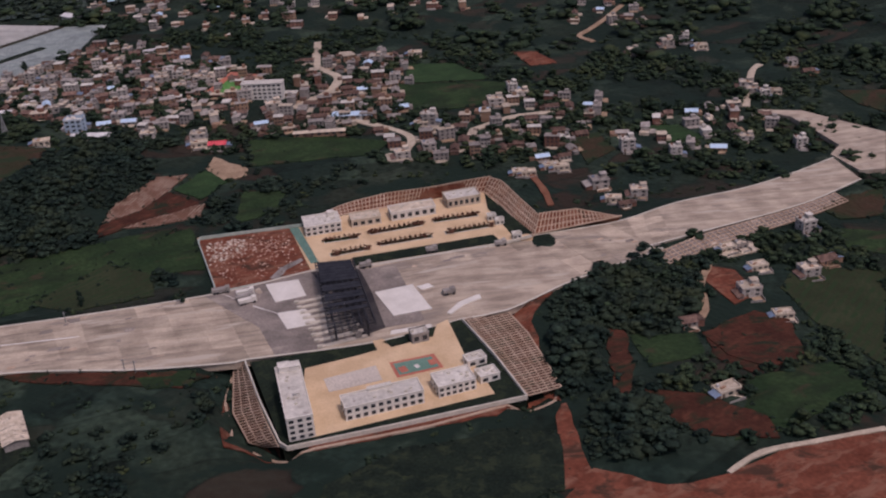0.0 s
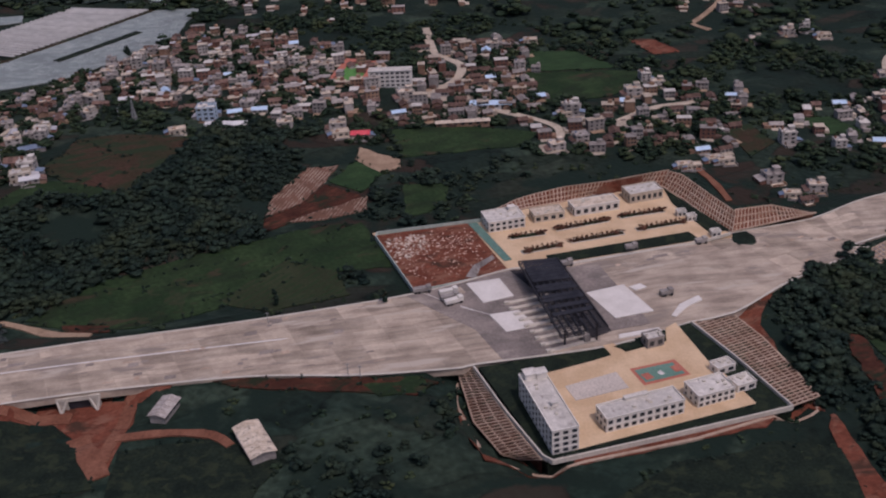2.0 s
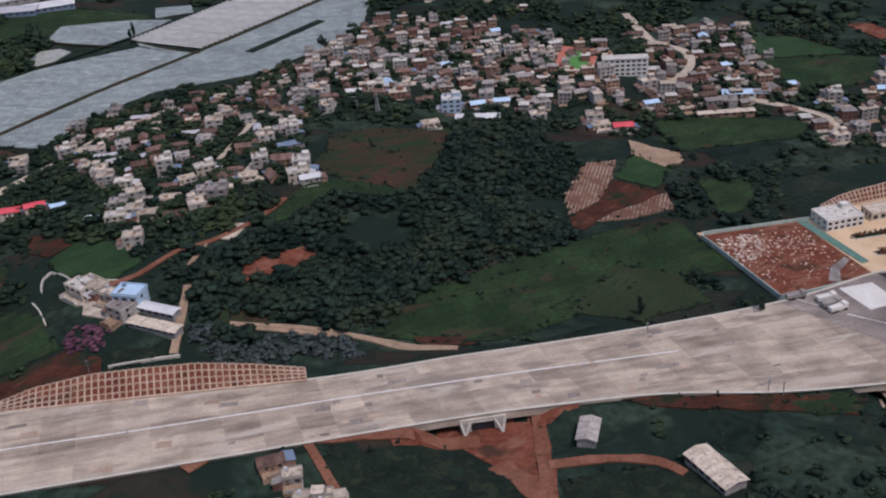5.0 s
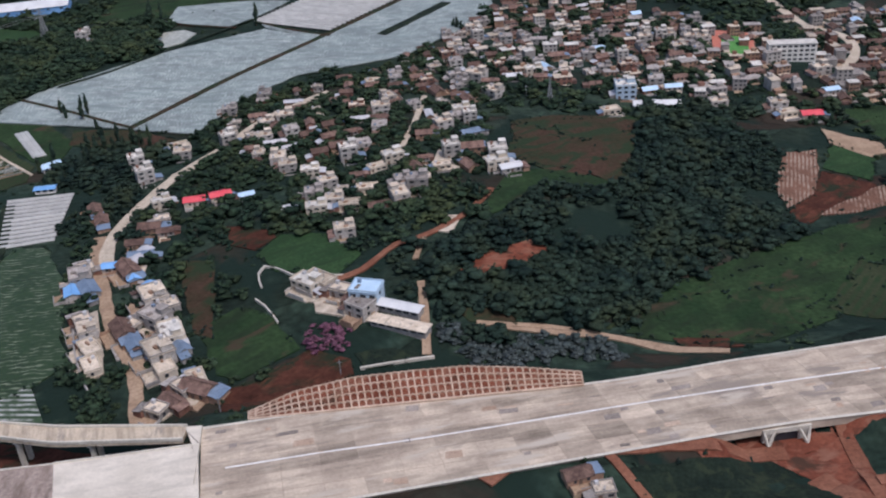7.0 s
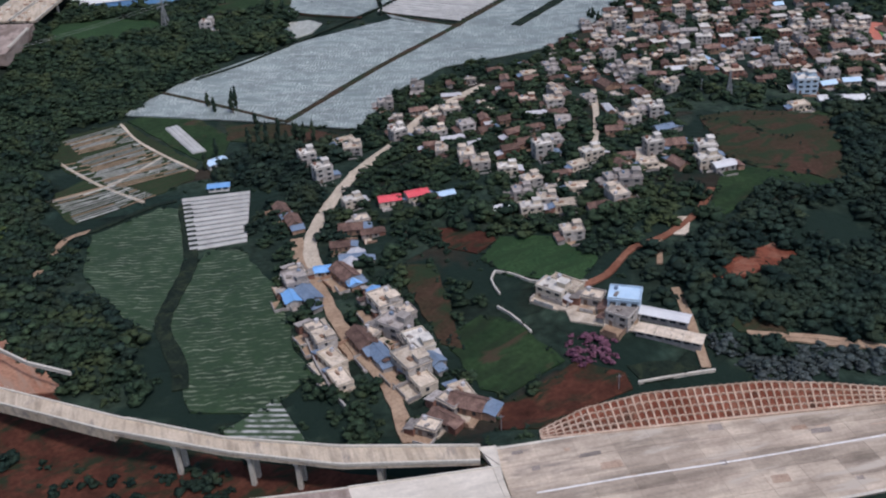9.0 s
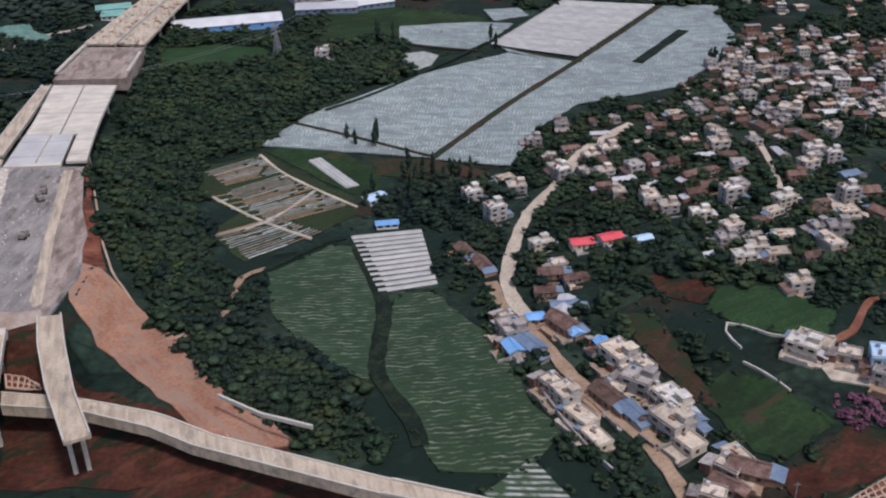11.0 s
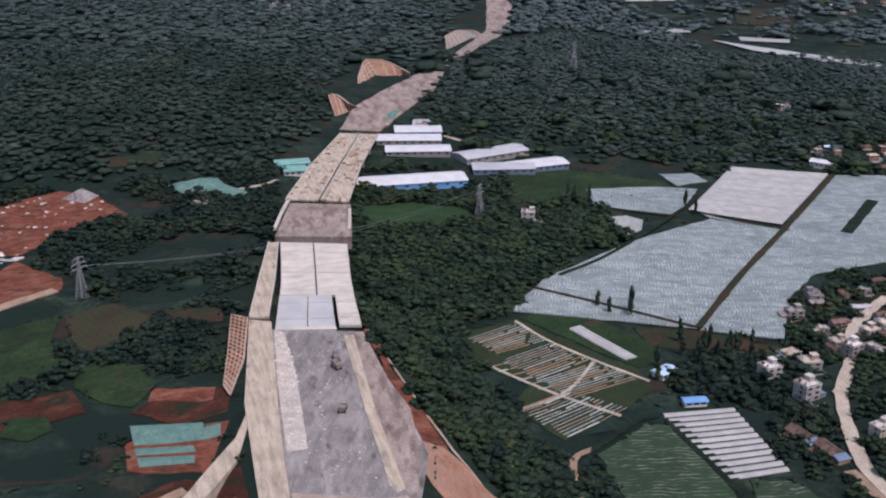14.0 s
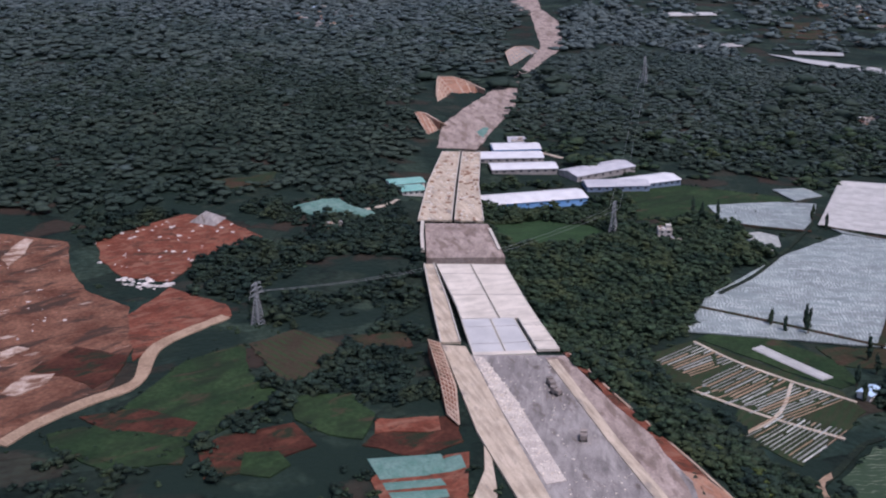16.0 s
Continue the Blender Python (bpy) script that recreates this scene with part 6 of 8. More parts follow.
village([(-47.9, 509.0), (-23.3, 495.1), (14.5, 549.3), (52.7, 559.0), (79.2, 549.9), (48.7, 459.1), (14.6, 468.9), (-30.6, 460.4), (-49.5, 483.1)], 48, 9.6, "aaabcchhmngl", 3, "pale houses of the eastern hamlet", 16, True)
village([(76.1, 499.9), (114.6, 534.1), (156.6, 543.3), (160.8, 503.8), (129.9, 472.4), (87.4, 465.2)], 20, 13, "aabccemnh", 0, "pale houses beside the highway", 17, True)
village([(-254.7, 780.8), (-171.1, 795.7), (-48.9, 780.0), (26.1, 748.7), (-47.0, 735.8), (-159.1, 686.3)], 26, 18, "aabccem", 0, "far houses beyond the town", 18, True)
village([(-290.0, 625.0), (-245.2, 690.6), (-176.9, 662.3), (-158.0, 563.3), (-211.2, 520.0), (-263.1, 558.0)], 26, 9.0, "acdeefefn", 10, "old tiled and grey village houses", 19, True)
village([(68.7, 766.5), (127.0, 766.5), (129.2, 684.8), (76.0, 717.7)], 10, 16, "aabch", 0, "far pale houses beyond the town", 20, True)
village([(-283.0, 803.2), (-246.3, 811.8), (-193.6, 779.4), (-216.9, 716.1), (-231.9, 740.0), (-287.0, 757.2)], 14, 13, "aaccemh", 5, "houses of the far village", 21, True)
village([(-777.0, 1433.3), (-752.1, 1507.4), (-691.2, 1429.3), (-684.6, 1350.4), (-730.2, 1347.2)], 16, 16, "bahh", 0, "far white houses in the wood", 22, True)
village([(-7.3, 1751.6), (262.4, 1967.4), (76.1, 1534.0), (-63.2, 1508.7)], 24, 26, "aabchi", 0, "far houses on the plain", 23, True)

# yards of pale earth among the houses
for i, yard in enumerate(([(-284.1, 437.7), (-272.0, 434.3), (-276.1, 416.5), (-287.0, 418.0)], [(-327.9, 340.7), (-319.3, 341.8), (-315.7, 335.3), (-314.9, 327.2), (-322.8, 329.9)], [(-320.4, 329.4), (-307.5, 328.7), (-300.6, 320.4), (-285.4, 313.1), (-285.2, 309.9), (-301.1, 317.0), (-319.3, 324.2)], [(-397.8, 335.0), (-392.2, 338.7), (-384.1, 316.8), (-379.8, 304.1), (-384.4, 302.3), (-392.3, 317.8)], [(-360.1, 292.0), (-347.4, 291.6), (-349.0, 287.5), (-359.3, 287.6)], [(-392.6, 367.0), (-383.1, 365.7), (-382.5, 358.0), (-389.7, 357.6)], [(-370.1, 328.6), (-362.6, 329.0), (-358.3, 319.0), (-366.2, 314.8)], [(-40.2, 469.8), (-30.4, 473.7), (-26.4, 462.6), (-38.3, 459.9)], [(94.2, 368.5), (112.4, 373.6), (114.1, 366.9), (97.4, 358.4)], [(87.4, 352.7), (99.5, 348.7), (103.3, 330.8), (92.7, 321.4), (86.4, 338.5)], [(-279.3, 379.1), (-274.9, 378.8), (-278.0, 366.5), (-282.5, 367.6)])):
    field("yard", yard, SOIL if i == 9 else ROOFCREAM, "bare yard of packed earth beside houses" if i == 9 else "pale concrete yard beside houses", "yard", 0.45)

# ---- single buildings of the village ----
def place(ob, x, y, rz, z=None):
    ob.matrix_basis = pose(x, y, high(x, y) if z is None else z, 0, 0, rz)
    HOMES.append((x, y))
    return ob


def on(places):
    return places[0]


BLUEWALL = mat("blue_render", (0.34, 0.45, 0.55), (0.42, 0.52, 0.60), 3.0, 0.5, 0.8, 0.1)
place(flat_house(9.0, 7.0, 2, BLUEWALL, PALEBLUE, "pale blue two-storey farmhouse with a blue sheet roof", False, 2.7, 3), *on([(-303.6, 327.4)]), -14)
place(farm_shed(16.0, 3.6, 2.4, 0.4, GREYWALL, SHEET, "long low barn under a white sheet roof", 6), *on([(-294.3, 321.9)]), -24)
place(farm_shed(18.0, 4.0, 2.0, 0.3, GREYWALL, ROOFCREAM, "long low barn with a pale flat roof", 7), *on([(-292.9, 314.2)]), -24)
place(farm_shed(12.0, 4.5, 2.6, 0.6, MUD, GREYSHEET, "barn with a ribbed grey roof and brick walls", 4), *on([(-386.8, 369.4)]), 72)
place(farm_shed(20.0, 5.5, 2.6, 0.9, WHITE, SHEET, "long white shed at the village edge", 7), *on([(-189.1, 490.9)]), -3)
place(flat_house(9.0, 7.0, 3, BLUEWALL, ROOFWHITE, "bluish white three-storey house at the village edge", True, 2.2, 3), *on([(-201.1, 504.0)]), 0)
place(farm_shed(21.0, 6.0, 2.6, 0.8, WHITE, PALEBLUE, "long hall with a pale blue roof in the town", 7), *on([(-59.8, 522.1)]), -5)
place(farm_shed(26.0, 3.5, 2.6, 0.3, MUD, ROOFCREAM, "long brown wall-like barn below the town", 7), *on([(-74.8, 495.5)]), 2)
place(farm_shed(15.0, 6.6, 3.0, 0.8, GREYWALL, ROOFCREAM, "long barn below the road with a patched pale roof", 6), *on([(-135.6, 242.5)]), -62)
place(farm_shed(9.0, 4.8, 2.6, 0.7, GREYWALL, ROOFGREY, "grey shed below the road with a pale roof", 4), *on([(-164.8, 260.5)]), 76)
place(farm_shed(15.0, 8.0, 4.0, 1.2, WHITE, SHEET, "white hall beside the film field", 5), *on([(-287.8, 761.0)]), -35)
place(farm_shed(8.0, 5.0, 2.4, 0.6, WHITE, PALEBLUE, "pale blue roofed hut by the nursery", 3), *on([(-450.9, 461.1)]), 40)
place(farm_shed(8.0, 3.5, 2.0, 0.4, WHITE, BLUE, "blue roofed hut by the plastic tunnels", 3), *on([(-445.1, 438.4)]), 8)

# the school with its running track
school = thing("school_building", "long white four-storey school with rows of windows", "school", *on([(-112.5, 556.1)]), high(*on([(-112.5, 556.1)])), -3)
part("wall", boxed(0, 0, -2, 23, 6.5, 11), WHITE, school)
part("roof", boxed(0, 0, 9, 23.6, 7.2, 0.3), ROOFWHITE, school)
for s in range(4):
    for i in range(8):
        put_window(WIDE, school, (i + 0.5) / 8 * 22 - 11, -3.28, 0.8 + s * 2.2)
HOMES.append(on([(-112.5, 556.1)]))
field("running_track", [(-149.0, 560.9), (-140.9, 606.5), (-123.0, 599.4), (-122.6, 588.7), (-129.5, 555.0)], COURTRED, "red running track of the school", "sports field", 0.5)
field("pitch", [(-143.9, 560.5), (-138.3, 595.3), (-126.3, 592.1), (-130.0, 562.4)], PITCH, "green pitch inside the running track", "sports field", 0.7)

# ---- yard of offices south of the toll plaza ----
flat_patch("paving", [(-55.2, 276.1), (-38.7, 282.1), (-32.5, 284.8), (-34.5, 290.4), (-31.0, 291.4), (-28.0, 286.0), (-14.4, 291.3), (-13.4, 298.6), (-9.6, 301.7), (-4.1, 279.4), (0.1, 270.3), (4.6, 257.6), (-48.7, 240.4), (-54.4, 265.3)], -4.3, SAND, "sandy yellow paving between the offices", thick=0.2)
flat_patch("paving", [(-48.5, 269.5), (-32.5, 275.7), (-29.9, 267.5), (-46.0, 262.3)], -4.2, PAVE, "patch of grey paving slabs", thick=0.15)
court = tagged(part("sports_court", sheet([(-28.3, 276.9), (-25.3, 268.3), (-10.8, 272.8), (-14.1, 280.9)], 0.15, z=-4.2), COURTRED), "small red and green ball court", "sports court")
part("court_field", sheet([(-27.0, 276.0), (-24.6, 269.6), (-12.2, 273.4), (-15.0, 279.3)], 0.05, z=-4.14), COURTGREEN, court)
for a in (((-25.5, 273.5), (-24.0, 270.7), (-21.7, 271.7), (-23.2, 274.5)), ((-16.2, 277.0), (-14.9, 274.2), (-13.0, 274.9), (-14.3, 277.7))):
    part("key_area", sheet(list(a), 0.05, z=-4.09), COURTRED, court)
part("centre_spot", sheet([(-20.4, 274.6), (-19.5, 273.0), (-18.2, 273.5), (-19.3, 275.4)], 0.05, z=-4.08), PAINT, court)


def office(x, y, w, d, rz, z, h, storeys, label, stairs=(), name="office_building", wall=WHITE, roof=ROOFWHITE, wins=8, side=3, group=""):
    o = thing(name, label, "office", x, y, z, rz, group)
    part("wall", boxed(0, 0, -0.6, w, d, h + 0.6), wall, o)
    part("roof", boxed(0, 0, h, w - 0.5, d - 0.5, 0.12), roof, o)
    for cx, cy, a, b in ((0, -d / 2, w + 0.2, 0.25), (0, d / 2, w + 0.2, 0.25), (-w / 2, 0, 0.25, d), (w / 2, 0, 0.25, d)):
        part("roof_parapet", boxed(cx, cy, h, a, b, 0.5), wall, o)
    sh = h / storeys
    pane = mesh_of("window", boxed(0, 0, 0, w / wins * 0.55, 0.2, sh * 0.5), GLASS)
    pane2 = mesh_of("window", boxed(0, 0, 0, 0.7, 0.2, sh * 0.45), GLASS)
    for s in range(storeys):
        for i in range(wins):
            put_window(pane, o, (i + 0.5) / wins * w - w / 2, -d / 2 - 0.02, s * sh + sh * 0.28)
            put_window(pane, o, (i + 0.5) / wins * w - w / 2, d / 2 + 0.02, s * sh + sh * 0.28)
        for i in range(side):
            for e in (-1, 1):
                put_window(pane2, o, e * (w / 2 + 0.02), (i + 0.5) / side * d - d / 2, s * sh + sh * 0.3, 90)
        if s:
            part("floor_band", boxed(0, -d / 2 - 0.06, s * sh - 0.05, w + 0.3, 0.16, 0.16), wall, o)
    for sx, sy, a, b, t in stairs:
        st = part("stair_head", boxed(sx * w, sy * d, h + 0.1, a, b, t), wall, o)
        part("stair_roof", boxed(sx * w, sy * d, h + 0.1 + t, a + 0.5, b + 0.5, 0.15), roof, st)
    r = random.Random(int(w * 10))
    for i in range(5):
        part("roof_unit", boxed(r.uniform(-0.4, 0.4) * w, r.uniform(-0.3, 0.3) * d, h + 0.1, 0.9, 0.7, 0.5), PARAPET, o)
    HOMES.append((x, y))
    return o


office(-55.0, 253.2, 7.6, 27.8, 15, -4.4, 7.6, 4, "long white four-storey dormitory block", ((-0.15, 0.43, 3.2, 3.0, 1.8), (0.25, 0.40, 3.0, 2.6, 2.0), (0.1, -0.1, 1.4, 1.4, 1.2)), "dormitory_building", wins=3, side=10)
office(-29.0, 254.0, 24.0, 6.9, 18, -4.4, 4.5, 2, "white two-storey office block with dark windows", ((0.0, 0.42, 7.0, 1.0, 0.9),), wins=10)
office(-7.8, 262.1, 11.9, 7.9, 19, -4.4, 3.7, 2, "smaller white two-storey office block", (), wins=6)
office(-1.0, 274.9, 6.4, 4.1, 23, -4.4, 2.2, 1, "low white pump house with a flat roof", (), "utility_hut", wins=2, side=1)
office(2.6, 266.2, 6.4, 4.9, 22, -4.4, 2.2, 1, "low white power house with a flat roof", (), "utility_hut", wins=2, side=1)
office(-19.0, 290.1, 5.7, 4.2, 19, -4.4, 3.2, 1, "dark framed gate house by the plaza", (), "gate_house", wall=GREYWALL, wins=2, side=1)
flat_patch("lawn", [(-31.2, 289.3), (-14.0, 296.5), (-14.4, 292.5), (-27.6, 286.8)], -4.2, DARKGRASS, "dark lawn by the gate house", "lawn")

# ---- service yard north of the toll plaza ----
red_lot = flat_patch("red_lot", [(-111.1, 375.9), (-94.1, 331.1), (-60.7, 343.0), (-74.8, 382.9)], [(-120, -6.1), (-60, -6.1)], SOIL, "levelled lot of red soil with rubble", "ground")
flat_patch("dust_net", [(-74.8, 382.4), (-71.0, 383.0), (-59.3, 351.8), (-62.1, 350.8)], -6.05, NETGREEN, "strip of green dust net", "net")
flat_patch("lawn", [(-45.3, 347.0), (11.3, 360.4), (8.4, 367.3), (-46.7, 353.7)], -6.1, DARKGRASS, "dark hedge strip along the road", "lawn")
flat_patch("lawn", [(6.2, 406.7), (24.0, 366.6), (15.9, 366.0), (7.0, 391.9)], -6.1, DARKGRASS, "dark lawn below the cut slope", "lawn")
flat_patch("site_track", [(-76.5, 340.5), (-73.5, 348.5), (-66.5, 355.5), (-65.3, 353.2), (-71.0, 346.5), (-72.8, 339.0)], -5.95, GRAVEL, "grey wheel track across the red lot", "track", 0.1)
NOFF = "service buildings"
office(-61.0, 381.0, 14.7, 10.5, 15, -6.3, 4.0, 2, "white two-storey service building", ((0.3, 0.3, 2.5, 2.2, 1.6),), "service_building", wins=6, group=NOFF)
office(-43.5, 385.2, 12.3, 7.0, 13, -6.3, 2.9, 1, "low cream service building", (), "service_building", wall=CREAM, roof=ROOFCREAM, wins=4, group=NOFF)
office(-24.5, 390.4, 18.8, 7.3, 15, -6.3, 3.4, 1, "long white service building with wide windows", (), "service_building", roof=ROOFCREAM, wins=6, group=NOFF)
office(-3.7, 399.5, 14.3, 8.3, 16, -6.3, 3.8, 1, "cream hall with tall glazed front", (), "service_building", wall=CREAM, wins=6, group=NOFF)
for h in ([(8.3, 381.5)], [(11.3, 377.2)], [(17.5, 363.5)]):
    office(*h[0], 3.4, 2.6, 10, -6.3, 2.0, 1, "small white kiosk with a flat roof", (), "kiosk", wins=2, side=1, group="kiosks in the yard")


def clump(seed, n, leaves, flat=1.0, spread=0.33, ico=True):
    """Corners and triangles of a crown of ragged leaf clumps, about one metre across and one high."""
    r = np.random.RandomState(seed)
    t = (1 + 5 ** 0.5) / 2
    iv = np.array([(-1, t, 0), (1, t, 0), (-1, -t, 0), (1, -t, 0), (0, -1, t), (0, 1, t), (0, -1, -t), (0, 1, -t), (t, 0, -1), (t, 0, 1), (-t, 0, -1), (-t, 0, 1)]) / 1.9
    fc = np.array([(0, 11, 5), (0, 5, 1), (0, 1, 7), (0, 7, 10), (0, 10, 11), (1, 5, 9), (5, 11, 4), (11, 10, 2), (10, 7, 6), (7, 1, 8), (3, 9, 4), (3, 4, 2), (3, 2, 6), (3, 6, 8), (3, 8, 9), (4, 9, 5), (2, 4, 11), (6, 2, 10), (8, 6, 7), (9, 8, 1)])
    V, F = [], []
    for i in range(n):
        a, k = r.uniform(0, 6.28), (i / max(1, n - 1))
        rad = spread * math.sin(math.pi * (0.25 + 0.7 * k)) * r.uniform(0.6, 1.1)
        c = np.array([math.cos(a) * rad, math.sin(a) * rad, (0.3 + 0.58 * k) * flat])
        s = r.uniform(0.15, 0.27) * (1.15 - 0.45 * k)
        F.append(fc + len(V) * 12)
        V.append(c + iv * s * r.uniform(0.5, 1.45, (12, 1)) * np.array([1, 1, 0.8 * flat]))
    V, F = np.concatenate(V), np.concatenate(F)
    if leaves:
        c = V[r.randint(0, len(V), leaves)]
        c = c + (c - np.array([0, 0, 0.5])) * r.uniform(0.02, 0.18, (leaves, 1))
        tri = c[:, None, :] + r.uniform(-0.12, 0.12, (leaves, 3, 3))
        F = np.concatenate([F, len(V) + np.arange(leaves * 3).reshape(-1, 3)])
        V = np.concatenate([V, tri.reshape(-1, 3)])
    return V, F


CROWNS = [clump(s, 7, 30) for s in range(6)]
LIGHT = [clump(20 + s, 4, 12) for s in range(5)]
TALL = [clump(40 + s, 9, 40, 1.0, 0.16) for s in range(4)]
BUSH = [clump(60 + s, 4, 16, 0.7, 0.4) for s in range(4)]


def planted(name, xy, sizes, heights, shapes, material, label, category="trees", sink=0.12, seed=1):
    """Many plants in one mesh."""
    r = np.random.RandomState(seed)
    xy = np.asarray(xy)
    z = land(xy[:, 0], xy[:, 1])
    V, F, k = [], [], 0
    for (x, y), zz, s, h in zip(xy, z, sizes, heights):
        v, f = shapes[r.randint(len(shapes))]
        a = r.uniform(0, 6.28)
        c, q = math.cos(a), math.sin(a)
        w = np.stack([(v[:, 0] * c - v[:, 1] * q) * s + x, (v[:, 0] * q + v[:, 1] * c) * s + y, (v[:, 2] - sink) * h + zz], 1)
        V.append(w)
        F.append(f + k)
        k += len(v)
    V, F = np.concatenate(V), np.concatenate(F)
    me = bpy.data.meshes.new(name)
    me.vertices.add(len(V))
    me.vertices.foreach_set("co", V.ravel())
    me.loops.add(len(F) * 3)
    me.loops.foreach_set("vertex_index", F.ravel().astype(np.int32))
    me.polygons.add(len(F))
    me.polygons.foreach_set("loop_start", np.arange(0, len(F) * 3, 3, dtype=np.int32))
    me.update(calc_edges=True)
    me.shade_smooth()
    me.materials.append(material)
    return tagged(new(name, me), label, category, kind="stuff")


def free(xy, gap=3.2, lane=2.5):
    """Leaves out what would stand in fields, yards, lanes or houses."""
    xy = np.asarray(xy)
    ok = np.ones(len(xy), bool)
    for p in FIELDS + [ROAD, SOUTH_YARD, NORTH_YARD, HWAY, WEST_LANE]:
        ok &= ~inside(p, xy[:, 0], xy[:, 1])
    for line, w in WAYS:
        for q in line[::2]:
            ok &= np.hypot(xy[:, 0] - q[0], xy[:, 1] - q[1]) > w / 2 + lane
    for a, b in HOMES:
        ok &= np.hypot(xy[:, 0] - a, xy[:, 1] - b) > gap + 0.6
    return xy[ok]


def scatter(outline, gap, seed, keep=None):
    r = np.random.RandomState(seed)
    xs, ys = [p[0] for p in outline], [p[1] for p in outline]
    gx, gy = np.meshgrid(np.arange(min(xs), max(xs), gap), np.arange(min(ys), max(ys), gap))
    p = np.stack([gx.ravel(), gy.ravel()], 1) + r.uniform(-0.48, 0.48, (gx.size, 2)) * gap
    p = p[inside(outline, p[:, 0] + 5 * np.sin(p[:, 1] / 7) + r.normal(0, 2, len(p)), p[:, 1] + 5 * np.sin(p[:, 0] / 9) + r.normal(0, 2, len(p)))]
    if keep is not None:
        f = np.sin(p[:, 0] / 17 + 2 * np.sin(p[:, 1] / 31)) + np.sin(p[:, 1] / 13 + 1.7 * np.sin(p[:, 0] / 23)) + r.uniform(-0.6, 0.6, len(p))
        p = p[f > keep]
    return p


def wood(outline, gap, low, up, shapes, material, label, seed, keep=None, name="wood", clear=True, slim=1.0, low_crowns=1.0):
    p = scatter(outline, gap, seed, keep)
    if clear:
        p = free(p)
    if not len(p):
        return
    r = np.random.RandomState(seed + 7)
    s = low * 0.8 + (up * 1.25 - low * 0.8) * r.uniform(0, 1, len(p)) ** 1.7
    return planted(name, p, s * slim * 1.45, s * low_crowns * r.uniform(0.55, 0.85, len(p)), shapes, material, label, seed=seed)


# shrub islands in the service yard
for i, (a, b) in enumerate(([(-59.0, 368.7), (-45.4, 371.6)], [(-55.4, 356.8), (-40.8, 361.2)], [(-41.1, 374.0), (-20.1, 380.1)], [(-36.3, 363.6), (-15.8, 368.9)], [(-15.5, 382.1), (2.8, 386.2)], [(-10.8, 370.8), (8.0, 375.6)])):
    ang = math.degrees(math.atan2(b[1] - a[1], b[0] - a[0]))
    ln = math.dist(a, b)
    isl = thing("planting_island", "kerbed parking island with dark shrubs at both ends", "planting bed", (a[0] + b[0]) / 2, (a[1] + b[1]) / 2, -6.3, ang, "islands in the yard")
    part("kerb", boxed(0, 0, 0, ln, 3.0, 0.25), PARAPET, isl)
    part("bed", boxed(0, 0, 0.25, ln - 0.5, 2.4, 0.06), BROWNFIELD, isl)
    for e in (-1, 1):
        v, f = BUSH[i % 4]
        me = bpy.data.meshes.new("shrub")
        me.from_pydata((v * np.array([5.2, 4.6, 2.6]) + np.array([e * (ln / 2 - 1.4), 0, 0])).tolist(), [], f.tolist())
        me.materials.append(SHRUB)
        part("shrub", me, None, isl)
    for k in range(int(ln / 2.2)):
        v, f = CROWNS[k % 6]
        me = bpy.data.meshes.new("sapling")
        me.from_pydata((v * np.array([1.7, 1.7, 1.9]) + np.array([-ln / 2 + 2.4 + k * 2.0, 0.3 * (k % 2), 0.2])).tolist(), [], f.tolist())
        me.materials.append(SHRUB)
        if -ln / 2 + 2.4 + k * 2.0 < ln / 2 - 2:
            part("sapling", me, None, isl)

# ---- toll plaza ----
# The toll roof's shadow is painted in: asphalt coloured nearly black below it.
flat_patch("asphalt", [(-60.8, 340.3), (-42.6, 341.1), (-37.1, 324.3), (-30.6, 298.7), (-40.9, 292.4), (-47.2, 314.6)], road_at(0, 0.16), SHADEDASPHALT, "asphalt blackened with the painted shadow of the toll roof")
flat_patch("asphalt", [(-97.0, 324.0), (-78.8, 332.0), (-60.8, 340.3), (-47.2, 314.6), (-40.9, 292.4), (-51.5, 287.1), (-66.0, 284.4), (-74.0, 302.0)], road_at(0, 0.12), DARKCONC, "darkened concrete before the toll lanes", thick=0.06)
flat_patch("asphalt", [(-42.6, 341.1), (-28.9, 342.3), (-17.4, 302.5), (-30.6, 298.7), (-37.1, 324.3)], road_at(0, 0.12), DARKCONC, "darkened concrete behind the toll lanes", thick=0.06)
SLABS = "new slabs on the plaza"
for q in ([(-76.3, 331.7), (-64.7, 334.6), (-60.3, 322.4), (-70.8, 318.4)], [(-69.2, 310.9), (-59.3, 313.0), (-53.9, 302.9), (-64.1, 300.0)], [(-35.7, 322.8), (-22.4, 327.4), (-15.0, 309.8), (-28.2, 306.0)], [(-20.8, 325.7), (-16.6, 327.7), (-14.6, 325.2), (-18.7, 323.2)], [(-9.9, 306.5), (-5.8, 313.4), (1.5, 318.7), (2.2, 316.0), (-3.9, 311.4), (-8.5, 305.7)], [(-28.6, 296.3), (-15.4, 299.6), (-14.8, 297.5), (-28.8, 294.0)]):
    flat_patch("new_slab", q, road_at(q, 0.32), SLABWHITE, "fresh white concrete slab", thick=0.35)
LA, LB = even([(-62.8, 317.7), (-51.3, 288.2)], 9), even([(-48.5, 322.0), (-36.5, 293.6)], 9)
